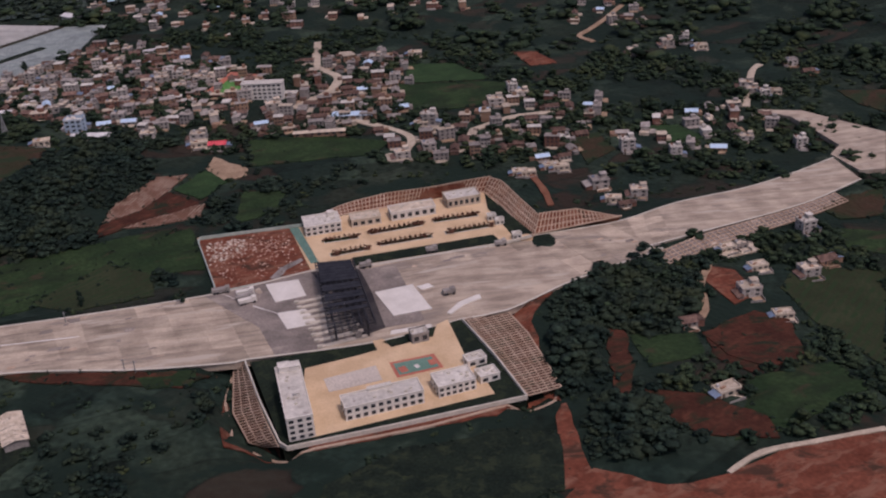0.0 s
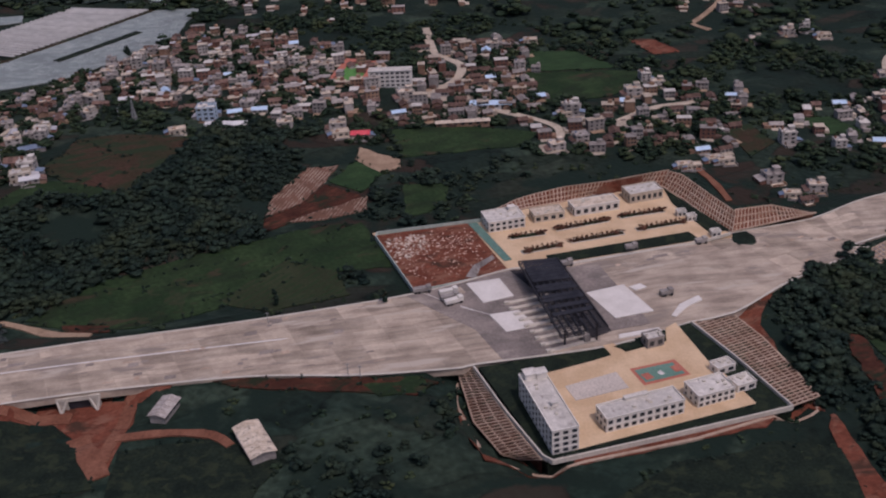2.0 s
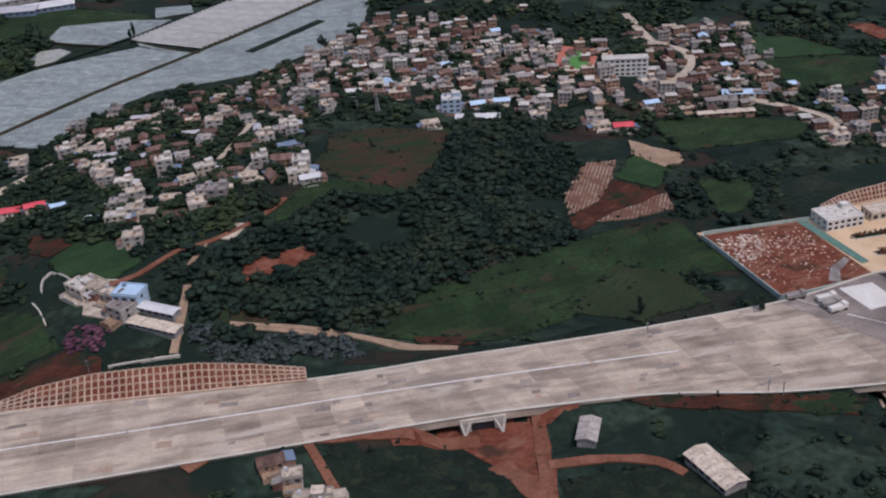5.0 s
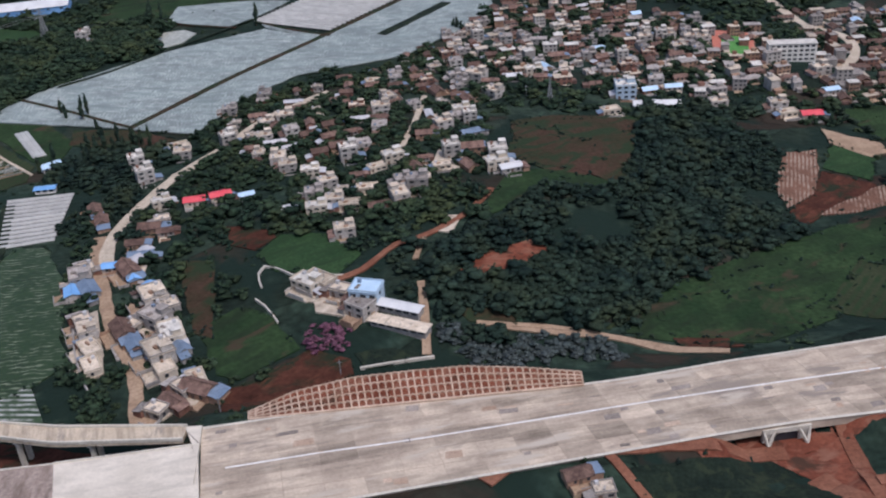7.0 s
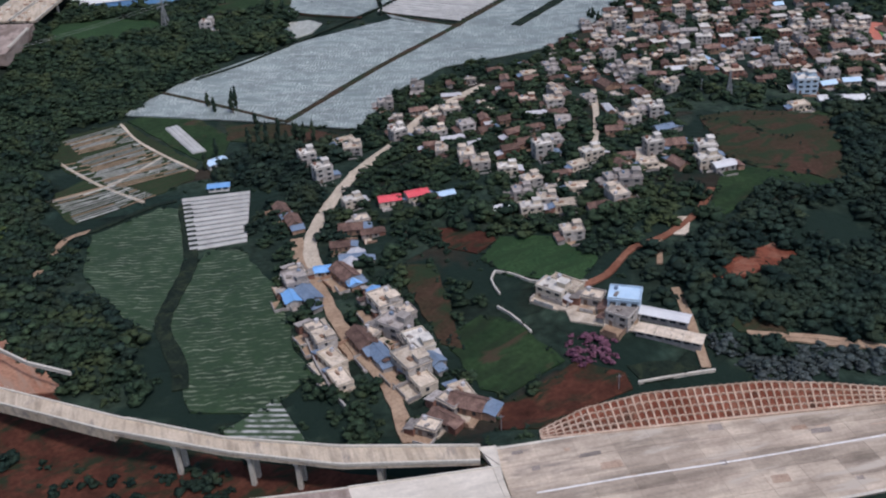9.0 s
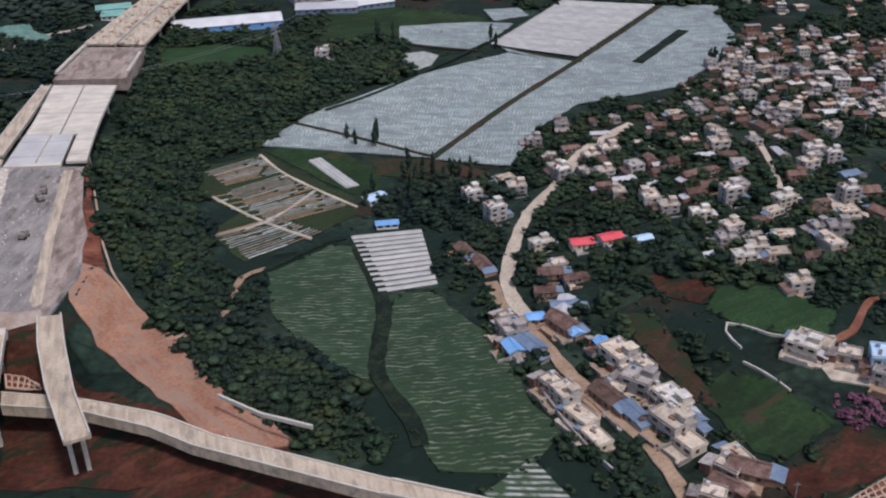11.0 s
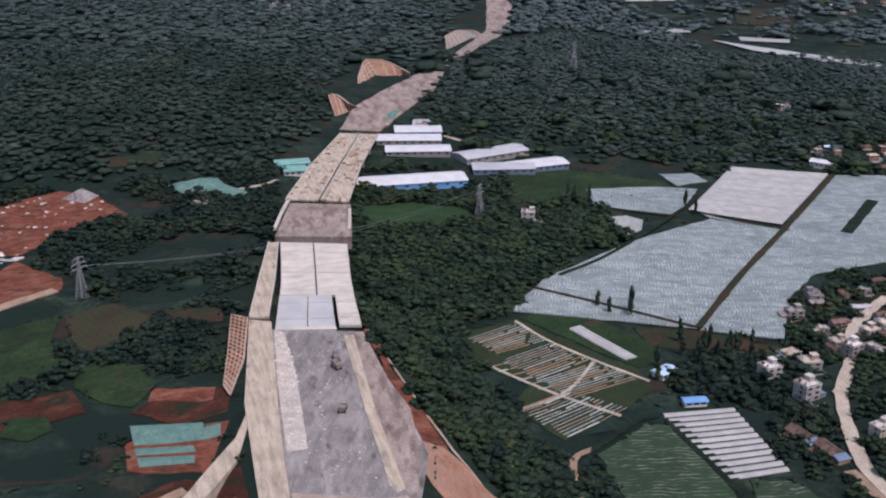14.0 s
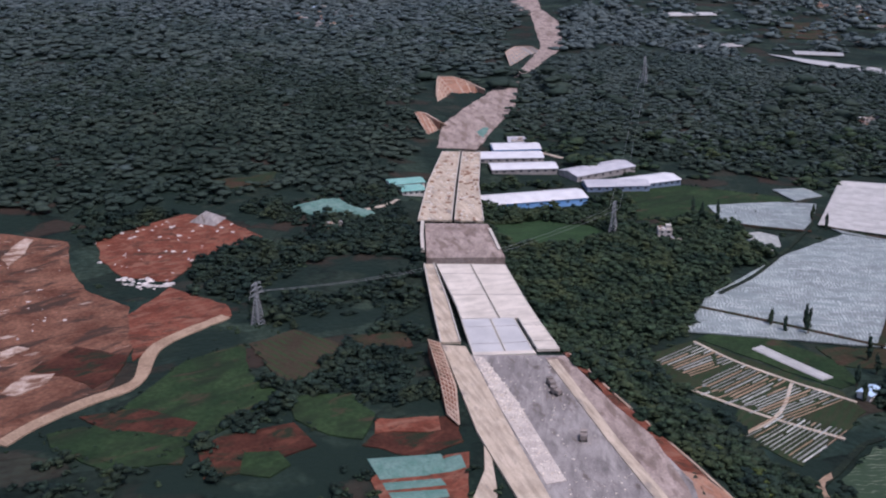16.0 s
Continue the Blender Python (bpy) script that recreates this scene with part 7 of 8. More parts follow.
for a, b in zip(LA, LB):
    ang = math.degrees(math.atan2(b[1] - a[1], b[0] - a[0]))
    isl = thing("toll_island", "long white concrete toll island with a rounded nose", "toll island", (a[0] + b[0]) / 2, (a[1] + b[1]) / 2, float(level(ROADZ, a[0])), ang, "toll islands")
    ln = math.dist(a, b)
    part("kerb", boxed(0, 0, 0, ln, 1.5, 0.45), NEWCONC, isl)
    part("nose", boxed(-ln / 2 - 0.3, 0, 0, 1.6, 1.1, 0.9), PARAPET, isl)
    part("toll_booth", boxed(ln * 0.32, 0, 0.45, 2.0, 1.2, 1.9), GREYWALL, isl)
CAN = [Vector((x, y, 0)) for x, y in [(-57.9, 335.1), (-44.0, 336.4), (-32.8, 291.3), (-47.7, 286.5)]]
roof = thing("toll_canopy", "dark unfinished steel space-frame roof of the toll gate", "canopy")


def can(u, v, z):
    p = (CAN[0] * (1 - u) + CAN[1] * u) * (1 - v) + (CAN[3] * (1 - u) + CAN[2] * u) * v
    return (p.x, p.y, z)


for j in range(4):
    for i in (0.15, 0.85):
        p = can(i, 0.08 + 0.28 * j, 0)
        part("column", boxed(p[0], p[1], -4.7, 0.6, 0.6, 6.6), STEEL, roof)
for i in range(8):
    u = i / 7
    bm = bmesh.new()
    beam(bm, can(u, 0, 2.2), can(u, 1, 2.2), 0.32)
    beam(bm, can(u, 0, 1.3), can(u, 1, 1.3), 0.24)
    for k in range(22):
        beam(bm, can(u, k / 22, 2.2 if k % 2 else 1.3), can(u, (k + 1) / 22, 1.3 if k % 2 else 2.2), 0.16)
    part("truss", bm, STEEL, roof)
for k in range(23):
    bm = bmesh.new()
    beam(bm, can(0, k / 22, 2.2), can(1, k / 22, 2.2), 0.26)
    beam(bm, can(0, k / 22, 1.35), can(1, k / 22, 1.35), 0.18)
    part("cross_truss", bm, STEEL, roof)
for k in list(range(0, 7)) + [8, 9, 11, 12, 14, 16]:
    c = [can(0.05, k / 22 + 0.002, 2.42), can(0.95, k / 22 + 0.002, 2.42), can(0.95, (k + 1) / 22 - 0.002, 2.42), can(0.05, (k + 1) / 22 - 0.002, 2.42)]
    bm = bmesh.new()
    lo, hi = [bm.verts.new(p) for p in c], [bm.verts.new((p[0], p[1], 2.48)) for p in c]
    bm.faces.new(hi)
    bm.faces.new(lo[::-1])
    for a in range(4):
        bm.faces.new((lo[a], lo[(a + 1) % 4], hi[(a + 1) % 4], hi[a]))
    part("roof_panel", bm, STEEL, roof)


# ---- vehicles, huts and loads on the road ----
def lorry(x, y, z, rz, cab, label, ln=6.5):
    t = thing("lorry", label, "lorry", x, y, z, rz, "lorries on the plaza")
    part("load_bed", boxed(-0.8, 0, 0.7, ln - 1.8, 2.0, 1.3), cab, t)
    part("cab", boxed(ln / 2 - 0.8, 0, 0.5, 1.6, 2.0, 2.0), cab, t)
    for a in (-ln * 0.35, -ln * 0.18, ln * 0.36):
        for s in (-1, 1):
            bm = bmesh.new()
            bmesh.ops.create_cone(bm, cap_ends=True, segments=12, radius1=0.5, radius2=0.5, depth=0.4, matrix=pose(a, s * 0.95, 0.5, 90))
            part("wheel", bm, STEEL, t)
    return t


for i, (x, y) in enumerate([(-91.7, 326.5), (-82.6, 325.0), (-82.2, 321.5), (-80.8, 318.9)]):
    lorry(x, y, float(level(ROADZ, x)) + 0.07, 12 + 4 * i, WHITE if i % 2 else GREYWALL, "parked lorry with a pale load bed")
for i, (x, y) in enumerate([(-563.5, 400.5), (-568.8, 435.8), (-568.0, 429.4)]):
    lorry(x, y, 13.85, 80 + 25 * i, DARKCONC, "dark grey site lorry on the roadbed", 3.8)
# The first lorry stands in for small grey-white kiosks at that place.
for i, (x, y) in enumerate([(10.8, 357.4), (-9.1, 319.9), (-15.7, 352.9), (-40.4, 342.4)]):
    lorry(x, y, float(level(ROADZ, x)) + 0.05, 15, GREYWALL, "small lorry on the new road", 4.5)


# ---- plastic tunnels ----
def tunnels(quad, count, label, group, off=0.15, r=None):
    """Rows of round plastic tunnels across a four-cornered plot."""
    a, b, c, d = [np.array(p, float) for p in quad]
    for i in range(count):
        u = (i + 0.5) / count
        p, q = a + (d - a) * u, b + (c - b) * u
        rad = r or np.linalg.norm((d - a)) / count * 0.33
        w = q - p
        n = np.array([-w[1], w[0]]) / np.linalg.norm(w)
        bm = bmesh.new()
        rows = []
        for e in np.linspace(0, 1, 5):
            m = p + w * e
            z = high(m[0], m[1]) + off
            rows.append([bm.verts.new((m[0] + n[0] * math.cos(t) * rad, m[1] + n[1] * math.cos(t) * rad, z + math.sin(t) * rad * 0.6)) for t in np.linspace(0, math.pi, 9)])
        for s, t in zip(rows, rows[1:]):
            for k in range(8):
                bm.faces.new((s[k], s[k + 1], t[k + 1], t[k]))
        bm.faces.new(rows[0])
        bm.faces.new(rows[-1][::-1])
        bmesh.ops.recalc_face_normals(bm, faces=bm.faces[:])
        tagged(part("plastic_tunnel", bm, FILM), label, "greenhouse", group)
    FIELDS.append([tuple(p) for p in quad])


tunnels([(-458.2, 431.3), (-432.5, 436.1), (-426.1, 393.4), (-445.2, 388.6)], 12, "long low tunnel of grey-white film", "plastic tunnels by the ditch")
tunnels([(-348.6, 754.3), (-290.5, 743.4), (-351.4, 641.2), (-398.1, 656.5)], 26, "long white film tunnel in the large field", "plastic tunnels in the large field", 1.0)
tunnels([(-481.5, 499.7), (-463.1, 473.0), (-458.1, 475.9), (-476.4, 503.0)], 3, "narrow white film tunnel in the nursery", "plastic tunnels in the nursery", 0.15, 1.1)


def beds(quad, count, seed, along=0.12):
    """Pale bars of film and paths in a nursery plot."""
    a, b, c, d = [np.array(p, float) for p in quad]
    r = random.Random(seed)
    plot = thing("nursery_bed", "nursery beds edged by pale film and paths", "planting bed", group="nursery beds", kind="structure")
    for i in range(count):
        u = (i + 0.5) / count
        p, q = a + (d - a) * u, b + (c - b) * u
        s = r.uniform(0, 0.12)
        while s < 0.97:
            e = min(1.0, s + r.uniform(0.35, 0.95))
            m, k = p + (q - p) * s, p + (q - p) * e
            part("film_strip", beam(bmesh.new(), (m[0], m[1], high(*m) + 0.45), (k[0], k[1], high(*k) + 0.45), r.choice((0.22, 0.3, 0.55)), 0.3), BEDFILM if r.random() < 0.7 else TRACK, plot)
            s = e + r.uniform(0.02, 0.12)


beds([(-523.4, 486.5), (-502.8, 504.6), (-491.6, 488.0), (-512.2, 473.8)], 11, 1)
beds([(-511.7, 468.6), (-490.4, 486.5), (-476.8, 471.9), (-499.9, 452.4)], 12, 2)
beds([(-517.4, 463.7), (-509.6, 468.9), (-490.3, 448.7), (-497.4, 443.9)], 6, 3)
beds([(-499.9, 452.4), (-475.7, 470.5), (-459.6, 458.1), (-488.0, 439.6)], 12, 4)
beds([(-508.3, 427.0), (-489.2, 446.4), (-468.6, 434.3), (-492.8, 410.4)], 14, 5)
for p in ([(-502.9, 505.8), (-491.7, 489.0), (-476.8, 473.5), (-457.6, 455.8)], [(-516.9, 464.9), (-494.3, 444.4), (-472.3, 428.9)], [(-508.3, 426.0), (-488.2, 446.6), (-475.7, 470.5)]):
    track("nursery_path", p, 1.3, LANE, "pale path between nursery beds", 0.5)

# ---- sheds beyond the film fields ----
def hall(x, y, w, d, rz, z, h, rise, wall, roofing, label, bays=8):
    s = farm_shed(w, d, h, rise, wall, roofing, label, bays)
    s.matrix_basis = pose(x, y, high(x, y), 0, 0, rz)
    HOMES.append((x, y))
    FIELDS.append([(x + math.cos(radians(rz)) * i * w / 2 - math.sin(radians(rz)) * j * d / 2, y + math.sin(radians(rz)) * i * w / 2 + math.cos(radians(rz)) * j * d / 2) for i, j in ((-1, -1), (1, -1), (1, 1), (-1, 1))])


hall(-548.2, 801.7, 31.0, 18.6, 4, -1.0, 3.5, 1.2, BLUE, SHEET, "long shed with a white roof and blue walls")
hall(-553.7, 781.1, 41.6, 17.6, 2, -1.5, 3.4, 1.2, GREYWALL, SHEET, "long white roofed shed")
hall(-547.3, 757.4, 40.8, 16.4, 4, -1.5, 3.2, 1.2, GREYWALL, SHEET, "long white roofed shed beside another")
hall(-501.4, 754.3, 46.4, 18.3, 31, -1.5, 3.6, 1.6, GREYWALL, GREYSHEET, "large shed with a grey ribbed roof")
hall(-495.4, 723.3, 37.1, 15.7, 4, -1.5, 3.4, 1.4, SLATEBLUE, GREYSHEET, "grey roofed hall with bluish walls")
hall(-473.5, 732.6, 34.0, 17.1, 22, -1.5, 3.4, 1.4, SLATEBLUE, SHEET, "pale roofed hall with bluish walls")
hall(-550.3, 689.9, 62.7, 19.3, 13, -2.0, 3.6, 1.8, BLUE, SHEET, "wide hall with a white roof and blue walls")
hall(-619.8, 704.9, 19.9, 11.6, 16, 5.0, 3.0, 0.8, WHITE, GREENROOF, "low building with a green sheet roof", 4)
hall(-616.4, 691.1, 12.9, 12.3, 14, 5.0, 3.0, 0.8, WHITE, GREENROOF, "low building with a green sheet roof", 4)
hall(-545.5, 819.7, 12.2, 16.4, -2, 0.0, 3.0, 0.8, MUD, GREYSHEET, "brick workshop behind the sheds", 4)


# ---- heaps, nets and stones ----
def heap(outline, height, material, label, name="earth_mound", category="mound"):
    bm = sheet(outline, 0.5, 0.4, 2.5)
    xs = [p[0] for p in outline]
    ys = [p[1] for p in outline]
    for v in bm.verts:
        if v.is_boundary:
            continue
        d = min(math.hypot(v.co.x - a, v.co.y - b) for a, b in even(outline + outline[:1], 60))
        v.co.z += height * min(1.0, d / 4.0) * (0.75 + 0.25 * math.sin(v.co.x * 0.9) * math.cos(v.co.y * 0.7))
    FIELDS.append(outline)
    return tagged(part(name, bm, material), label, category)


heap([(-677.9, 648.1), (-666.2, 658.2), (-654.7, 663.6), (-646.4, 650.8), (-634.3, 642.3), (-635.5, 635.1), (-662.5, 633.4), (-671.7, 639.4)], 3.0, NETGREEN, "earth heap covered with green dust net")
heap([(-627.1, 393.6), (-605.9, 396.9), (-602.5, 389.5), (-610.0, 385.7), (-623.0, 383.3)], 0.8, NETGREEN, "low bank under green dust net")
heap([(-622.3, 381.7), (-606.0, 384.3), (-604.5, 381.1), (-621.0, 378.2)], 0.6, NETGREEN, "low bank under green dust net")
heap([(-620.5, 377.0), (-604.5, 379.2), (-603.7, 375.5), (-618.6, 372.4)], 0.6, NETGREEN, "low bank under green dust net")
heap([(-598.6, 348.0), (-593.2, 354.6), (-593.3, 346.7), (-592.2, 338.0), (-594.8, 332.7), (-600.4, 336.6)], 1.0, NETGREEN, "heap of spoil under green dust net")
heap([(-595.3, 353.3), (-588.5, 356.7), (-584.7, 347.9), (-585.4, 338.5), (-589.6, 339.8)], 1.6, SOIL, "heap of red soil between the lanes")
heap([(-620.2, 392.8), (-600.0, 395.1), (-598.7, 388.4), (-618.7, 384.3)], 0.7, NETGREEN, "bank under green dust net")
heap([(-573.5, 843.2), (-566.5, 859.3), (-560.3, 857.0), (-568.3, 820.7)], 1.0, NETGREEN, "heap under pale green net beside the cutting")
heap([(-725.7, 622.8), (-720.4, 639.1), (-708.8, 629.4), (-712.3, 617.9)], 3.5, GRAVEL, "grey gravel heap in the quarry")
heap([(-552.6, 357.9), (-551.0, 362.2), (-544.6, 361.8), (-542.2, 354.4), (-544.0, 351.1), (-549.4, 354.0)], 1.2, GRAVEL, "slope of grey broken rubble beside the bridge")


def stones(outline, count, low, up, material, label, seed, lift=0.2, z=None):
    r = np.random.RandomState(seed)
    xs, ys = [p[0] for p in outline], [p[1] for p in outline]
    p = np.stack([r.uniform(min(xs), max(xs), count * 3), r.uniform(min(ys), max(ys), count * 3)], 1)
    c = p[inside(outline, p[:, 0], p[:, 1])]
    hub = c[r.randint(0, len(c), 14)]
    p = np.concatenate([c[: count // 2], hub[r.randint(0, 14, count)] + r.normal(0, 3.0, (count, 2))])
    p = p[inside(outline, p[:, 0], p[:, 1])][:count]
    s = r.uniform(low, up, len(p)) ** 1.0
    ob = planted("stones", p, s, s * 0.35, [clump(90 + k, 1, 0) for k in range(4)], material, label, "stones", 0.3, seed)
    if z is not None:
        co = np.empty(len(ob.data.vertices) * 3)
        ob.data.vertices.foreach_get("co", co)
        co = co.reshape(-1, 3)
        co[:, 2] += z - land(co[:, 0], co[:, 1])
        ob.data.vertices.foreach_set("co", co.ravel())
    return ob


stones([(-763.2, 593.9), (-749.7, 613.3), (-729.4, 634.2), (-708.5, 627.7), (-686.8, 603.3), (-705.5, 580.6), (-713.9, 559.1), (-718.2, 545.3), (-740.6, 553.1), (-753.9, 570.0)], 180, 1.0, 7.9, ROCK, "white rocks lying in the quarry", 1, z=None)
stones([(-743.3, 549.7), (-719.8, 552.3), (-714.2, 538.0), (-727.7, 535.7)], 50, 1.6, 8.6, ROCK, "white rubble at the quarry's edge", 2)
stones([(-802.5, 542.5), (-770.8, 545.9), (-747.3, 508.6), (-739.2, 464.1), (-737.5, 436.8), (-753.2, 421.7)], 168, 1.0, 7.2, ROCK, "pale rocks on the quarry ground", 3)
stones([(-836.3, 572.3), (-808.1, 596.2), (-775.8, 592.4), (-764.3, 559.4), (-775.5, 545.6), (-806.4, 529.6)], 123, 1.0, 5.8, ROCK, "pale rocks on the upper quarry", 4)
stones([(-106.7, 372.2), (-86.1, 378.7), (-75.0, 380.0), (-64.0, 345.5), (-90.4, 336.8), (-98.3, 347.9)], 430, 0.5, 2.1, mat("pink_rubble", (0.50, 0.32, 0.24), (0.66, 0.50, 0.40), 3.0, 0.5, 0.9, 0.4, island=0.25), "pale pinkish rubble on the red lot", 5, z=-6.05)
stones([(-593.1, 458.2), (-589.7, 458.3), (-581.2, 426.1), (-571.5, 378.0), (-577.3, 376.2), (-586.0, 417.5)], 520, 0.5, 2.2, RUBBLE, "pale broken stones along the roadbed", 6, z=13.95)
stones([(-593.1, 458.2), (-568.8, 458.6), (-553.3, 401.8), (-543.1, 356.1), (-570.5, 348.4)], 160, 0.4, 1.6, RUBBLE, "loose stones on the gravel", 7, z=13.85)
stones([(-107.5, 371.5), (-92.0, 376.0), (-88.0, 362.0), (-101.5, 354.0)], 160, 0.8, 2.6, RUBBLE, "heap of pale broken stone on the red lot", 9, z=-6.05)
stones([(94.2, 368.5), (112.4, 373.6), (114.1, 366.9), (97.4, 358.4)], 40, 0.5, 1.5, RUBBLE, "rubble on the hill yard", 8)

# formwork, timber and steel on the far viaduct
r = random.Random(8)
for i in range(150):
    side = r.random() < 0.55
    A, B = (VIA[2], VIA[3]) if side else (VIA[0], VIA[1])
    k, u = r.random(), r.uniform(0.08, 0.92)
    a, b = even(A, 50)[int(k * 49)], even(B, 50)[int(k * 49)]
    p = a + (b - a) * u
    dark = r.random() < (0.75 if side and 0.25 < k < 0.75 else 0.35)
    o = part("formwork_panel", boxed(p[0], p[1], 11 - k + 0.02, r.uniform(0.8, 3.4), r.uniform(0.6, 1.6), r.uniform(0.2, 0.8), r.choice((0, 90)) + r.uniform(-8, 8)), MUD if dark else NEWCONC)
    tagged(o, "brown timber and steel formwork panel on the deck" if dark else "pale formwork panel lying on the deck", "building material", "stacks on the viaduct")


# ---- masts ----
def pylon(x, y, tall, rz, label, arms=3):
    z = high(x, y)
    p = thing("pylon", label, "pylon", x, y, z, rz, "power pylons")
    b = tall * 0.11
    for sx in (-1, 1):
        for sy in (-1, 1):
            bm = bmesh.new()
            beam(bm, (sx * b, sy * b, -0.5), (sx * b * 0.25, sy * b * 0.25, tall * 0.7), 0.3)
            beam(bm, (sx * b * 0.25, sy * b * 0.25, tall * 0.7), (sx * 0.2, sy * 0.2, tall), 0.24)
            part("leg", bm, PYLON, p)
    bm = bmesh.new()
    for k in range(9):
        u, v = k / 9 * tall * 0.7, (k + 1) / 9 * tall * 0.7
        ru, rv = b * (1 - 0.75 * u / (tall * 0.7)), b * (1 - 0.75 * v / (tall * 0.7))
        for s in (-1, 1):
            beam(bm, (-ru, s * ru, u), (rv, s * rv, v), 0.14)
            beam(bm, (ru, s * ru, u), (-rv, s * rv, v), 0.14)
            beam(bm, (s * ru, -ru, u), (s * rv, rv, v), 0.14)
    part("bracing", bm, PYLON, p)
    for k in range(arms):
        h, w = tall * (0.72 + 0.12 * k), tall * (0.24 - 0.04 * k)
        bm = bmesh.new()
        for s in (-1, 1):
            beam(bm, (0, 0, h), (s * w, 0, h + 0.1), 0.26)
            beam(bm, (0, 0, h + tall * 0.05), (s * w, 0, h + 0.1), 0.18)
            beam(bm, (s * w, 0, h + 0.1), (s * w, 0, h - 1.0), 0.16)
        part("cross_arm", bm, PYLON, p)
    return Vector((x, y, z + tall * 0.8))


P1 = pylon(*on([(-672.4, 490.8)]), 17, 60, "tall lattice power pylon among scrub")
P2 = pylon(*on([(-512.8, 633.3)]), 18, 60, "tall lattice power pylon at the wood's edge")
P3 = pylon(*on([(-415.8, 1029.5)]), 24, 60, "far lattice power pylon on the ridge")
pylon(*on([(-235.4, 497.4)]), 11, 0, "slim lattice mast above the village", 0)
for a, b in ((P1, P2), (P2, P3)):
    for s in (-2.5, 2.5):
        bm = bmesh.new()
        pts = [a.lerp(b, k / 24) + Vector((s, 0, -8 * (1 - (2 * k / 24 - 1) ** 2))) for k in range(25)]
        rings = [[bm.verts.new(p + Vector(o)) for o in ((0.05, 0, 0), (0, 0, 0.05), (-0.05, 0, 0), (0, 0, -0.05))] for p in pts]
        for u, v in zip(rings, rings[1:]):
            for k in range(4):
                bm.faces.new((u[k], u[(k + 1) % 4], v[(k + 1) % 4], v[k]))
        tagged(part("power_line", bm, PYLON), "thin sagging power line", "cable")
for i, (x, y) in enumerate([(-340.7, 282.4), (-309.2, 296.5), (-317.9, 338.6), (-141.7, 307.0), (-109.4, 276.3), (-245.6, 504.9), (-113.2, 277.4)]):
    z = high(x, y)
    pole = thing("utility_pole", "thin grey utility pole", "pole", x, y, z, 0, "utility poles")
    part("shaft", boxed(0, 0, -0.5, 0.22, 0.22, 5.5), PYLON, pole)
    part("crossarm", boxed(0, 0, 4.4, 1.4, 0.14, 0.14), PYLON, pole)

wood([(-589.2, 680.0), (-552.9, 670.2), (-510.9, 651.5), (-453.6, 624.7), (-449.0, 597.4), (-492.3, 546.6), (-505.9, 517.1), (-523.3, 496.7), (-522.7, 469.0), (-512.3, 427.5), (-506.4, 403.5), (-493.3, 400.7), (-493.7, 372.0), (-507.6, 357.3), (-529.1, 382.3), (-549.0, 436.0), (-564.6, 491.4), (-578.6, 579.6)], 3.1, 3.4, 6.4, CROWNS, LEAF, "dense mixed wood beside the highway", 1)
wood([(-277.9, 342.7), (-266.4, 379.1), (-236.8, 405.3), (-202.4, 455.1), (-183.0, 499.4), (-142.3, 500.9), (-150.9, 430.5), (-167.0, 384.7), (-192.9, 364.6), (-218.8, 321.1), (-244.3, 319.7), (-284.8, 327.5)], 3.1, 3.2, 6.4, CROWNS, LEAFDARK, "dark dense wood on the hill", 2, -1.15)
wood([(-283.8, 319.5), (-264.6, 315.7), (-228.7, 310.3), (-232.0, 297.6), (-239.6, 300.4), (-261.9, 302.4), (-274.7, 301.2)], 2.6, 2.6, 4.2, CROWNS, LEAFGREY, "grey-green shrubs along the track", 3, name="shrubs")
wood([(-507.2, 352.5), (-493.5, 368.1), (-483.1, 354.9), (-461.1, 337.8), (-446.3, 330.3), (-432.5, 311.0), (-462.7, 304.4), (-482.4, 325.8)], 3.6, 3.0, 6.0, CROWNS, LEAF, "thicket between field and haul road", 4)
wood([(22.7, 305.2), (47.6, 347.5), (77.2, 367.8), (89.6, 352.9), (77.6, 308.0), (48.2, 294.1), (52.1, 263.1), (68.7, 252.8), (69.2, 227.9), (64.8, 216.2), (35.1, 227.6), (25.7, 258.0)], 3.6, 3.2, 6.6, CROWNS, LEAFDARK, "dark wood on the slope east of the yard", 5, -0.75)
wood([(47.6, 347.5), (140.0, 396.7), (169.4, 380.9), (113.8, 236.6), (69.2, 227.9), (52.1, 263.1)], 4.4, 2.4, 5.4, CROWNS, LEAF, "scattered trees on the eastern hill", 6, -0.3)
wood([(-257.8, 476.8), (-184.0, 489.3), (-113.2, 474.7), (-157.1, 461.8), (-159.1, 395.3), (-117.5, 381.8), (-106.0, 340.9), (-192.5, 322.1)], 4.6, 3.5, 7.0, CROWNS, LEAFDARK, "dark wooded slope north of the road", 7, 0.0)
wood([(-683.2, 380.7), (-675.9, 402.2), (-676.2, 417.1), (-663.1, 434.3), (-644.8, 443.4), (-640.8, 464.3), (-626.5, 467.7), (-611.1, 468.6), (-607.1, 436.6), (-624.7, 426.8), (-651.5, 428.2), (-667.1, 408.9), (-671.2, 390.4), (-674.3, 371.0)], 3.6, 2.8, 5.6, CROWNS, LEAFDARK, "belt of dark trees between the red plots", 71, -1.2)
wood([(-450.6, 446.1), (-435.1, 489.8), (-410.4, 486.8), (-399.3, 462.3), (-404.2, 438.9), (-428.5, 441.4)], 4.2, 4.0, 7.0, CROWNS, LEAFDARK, "dark grove beside the film field", 72)
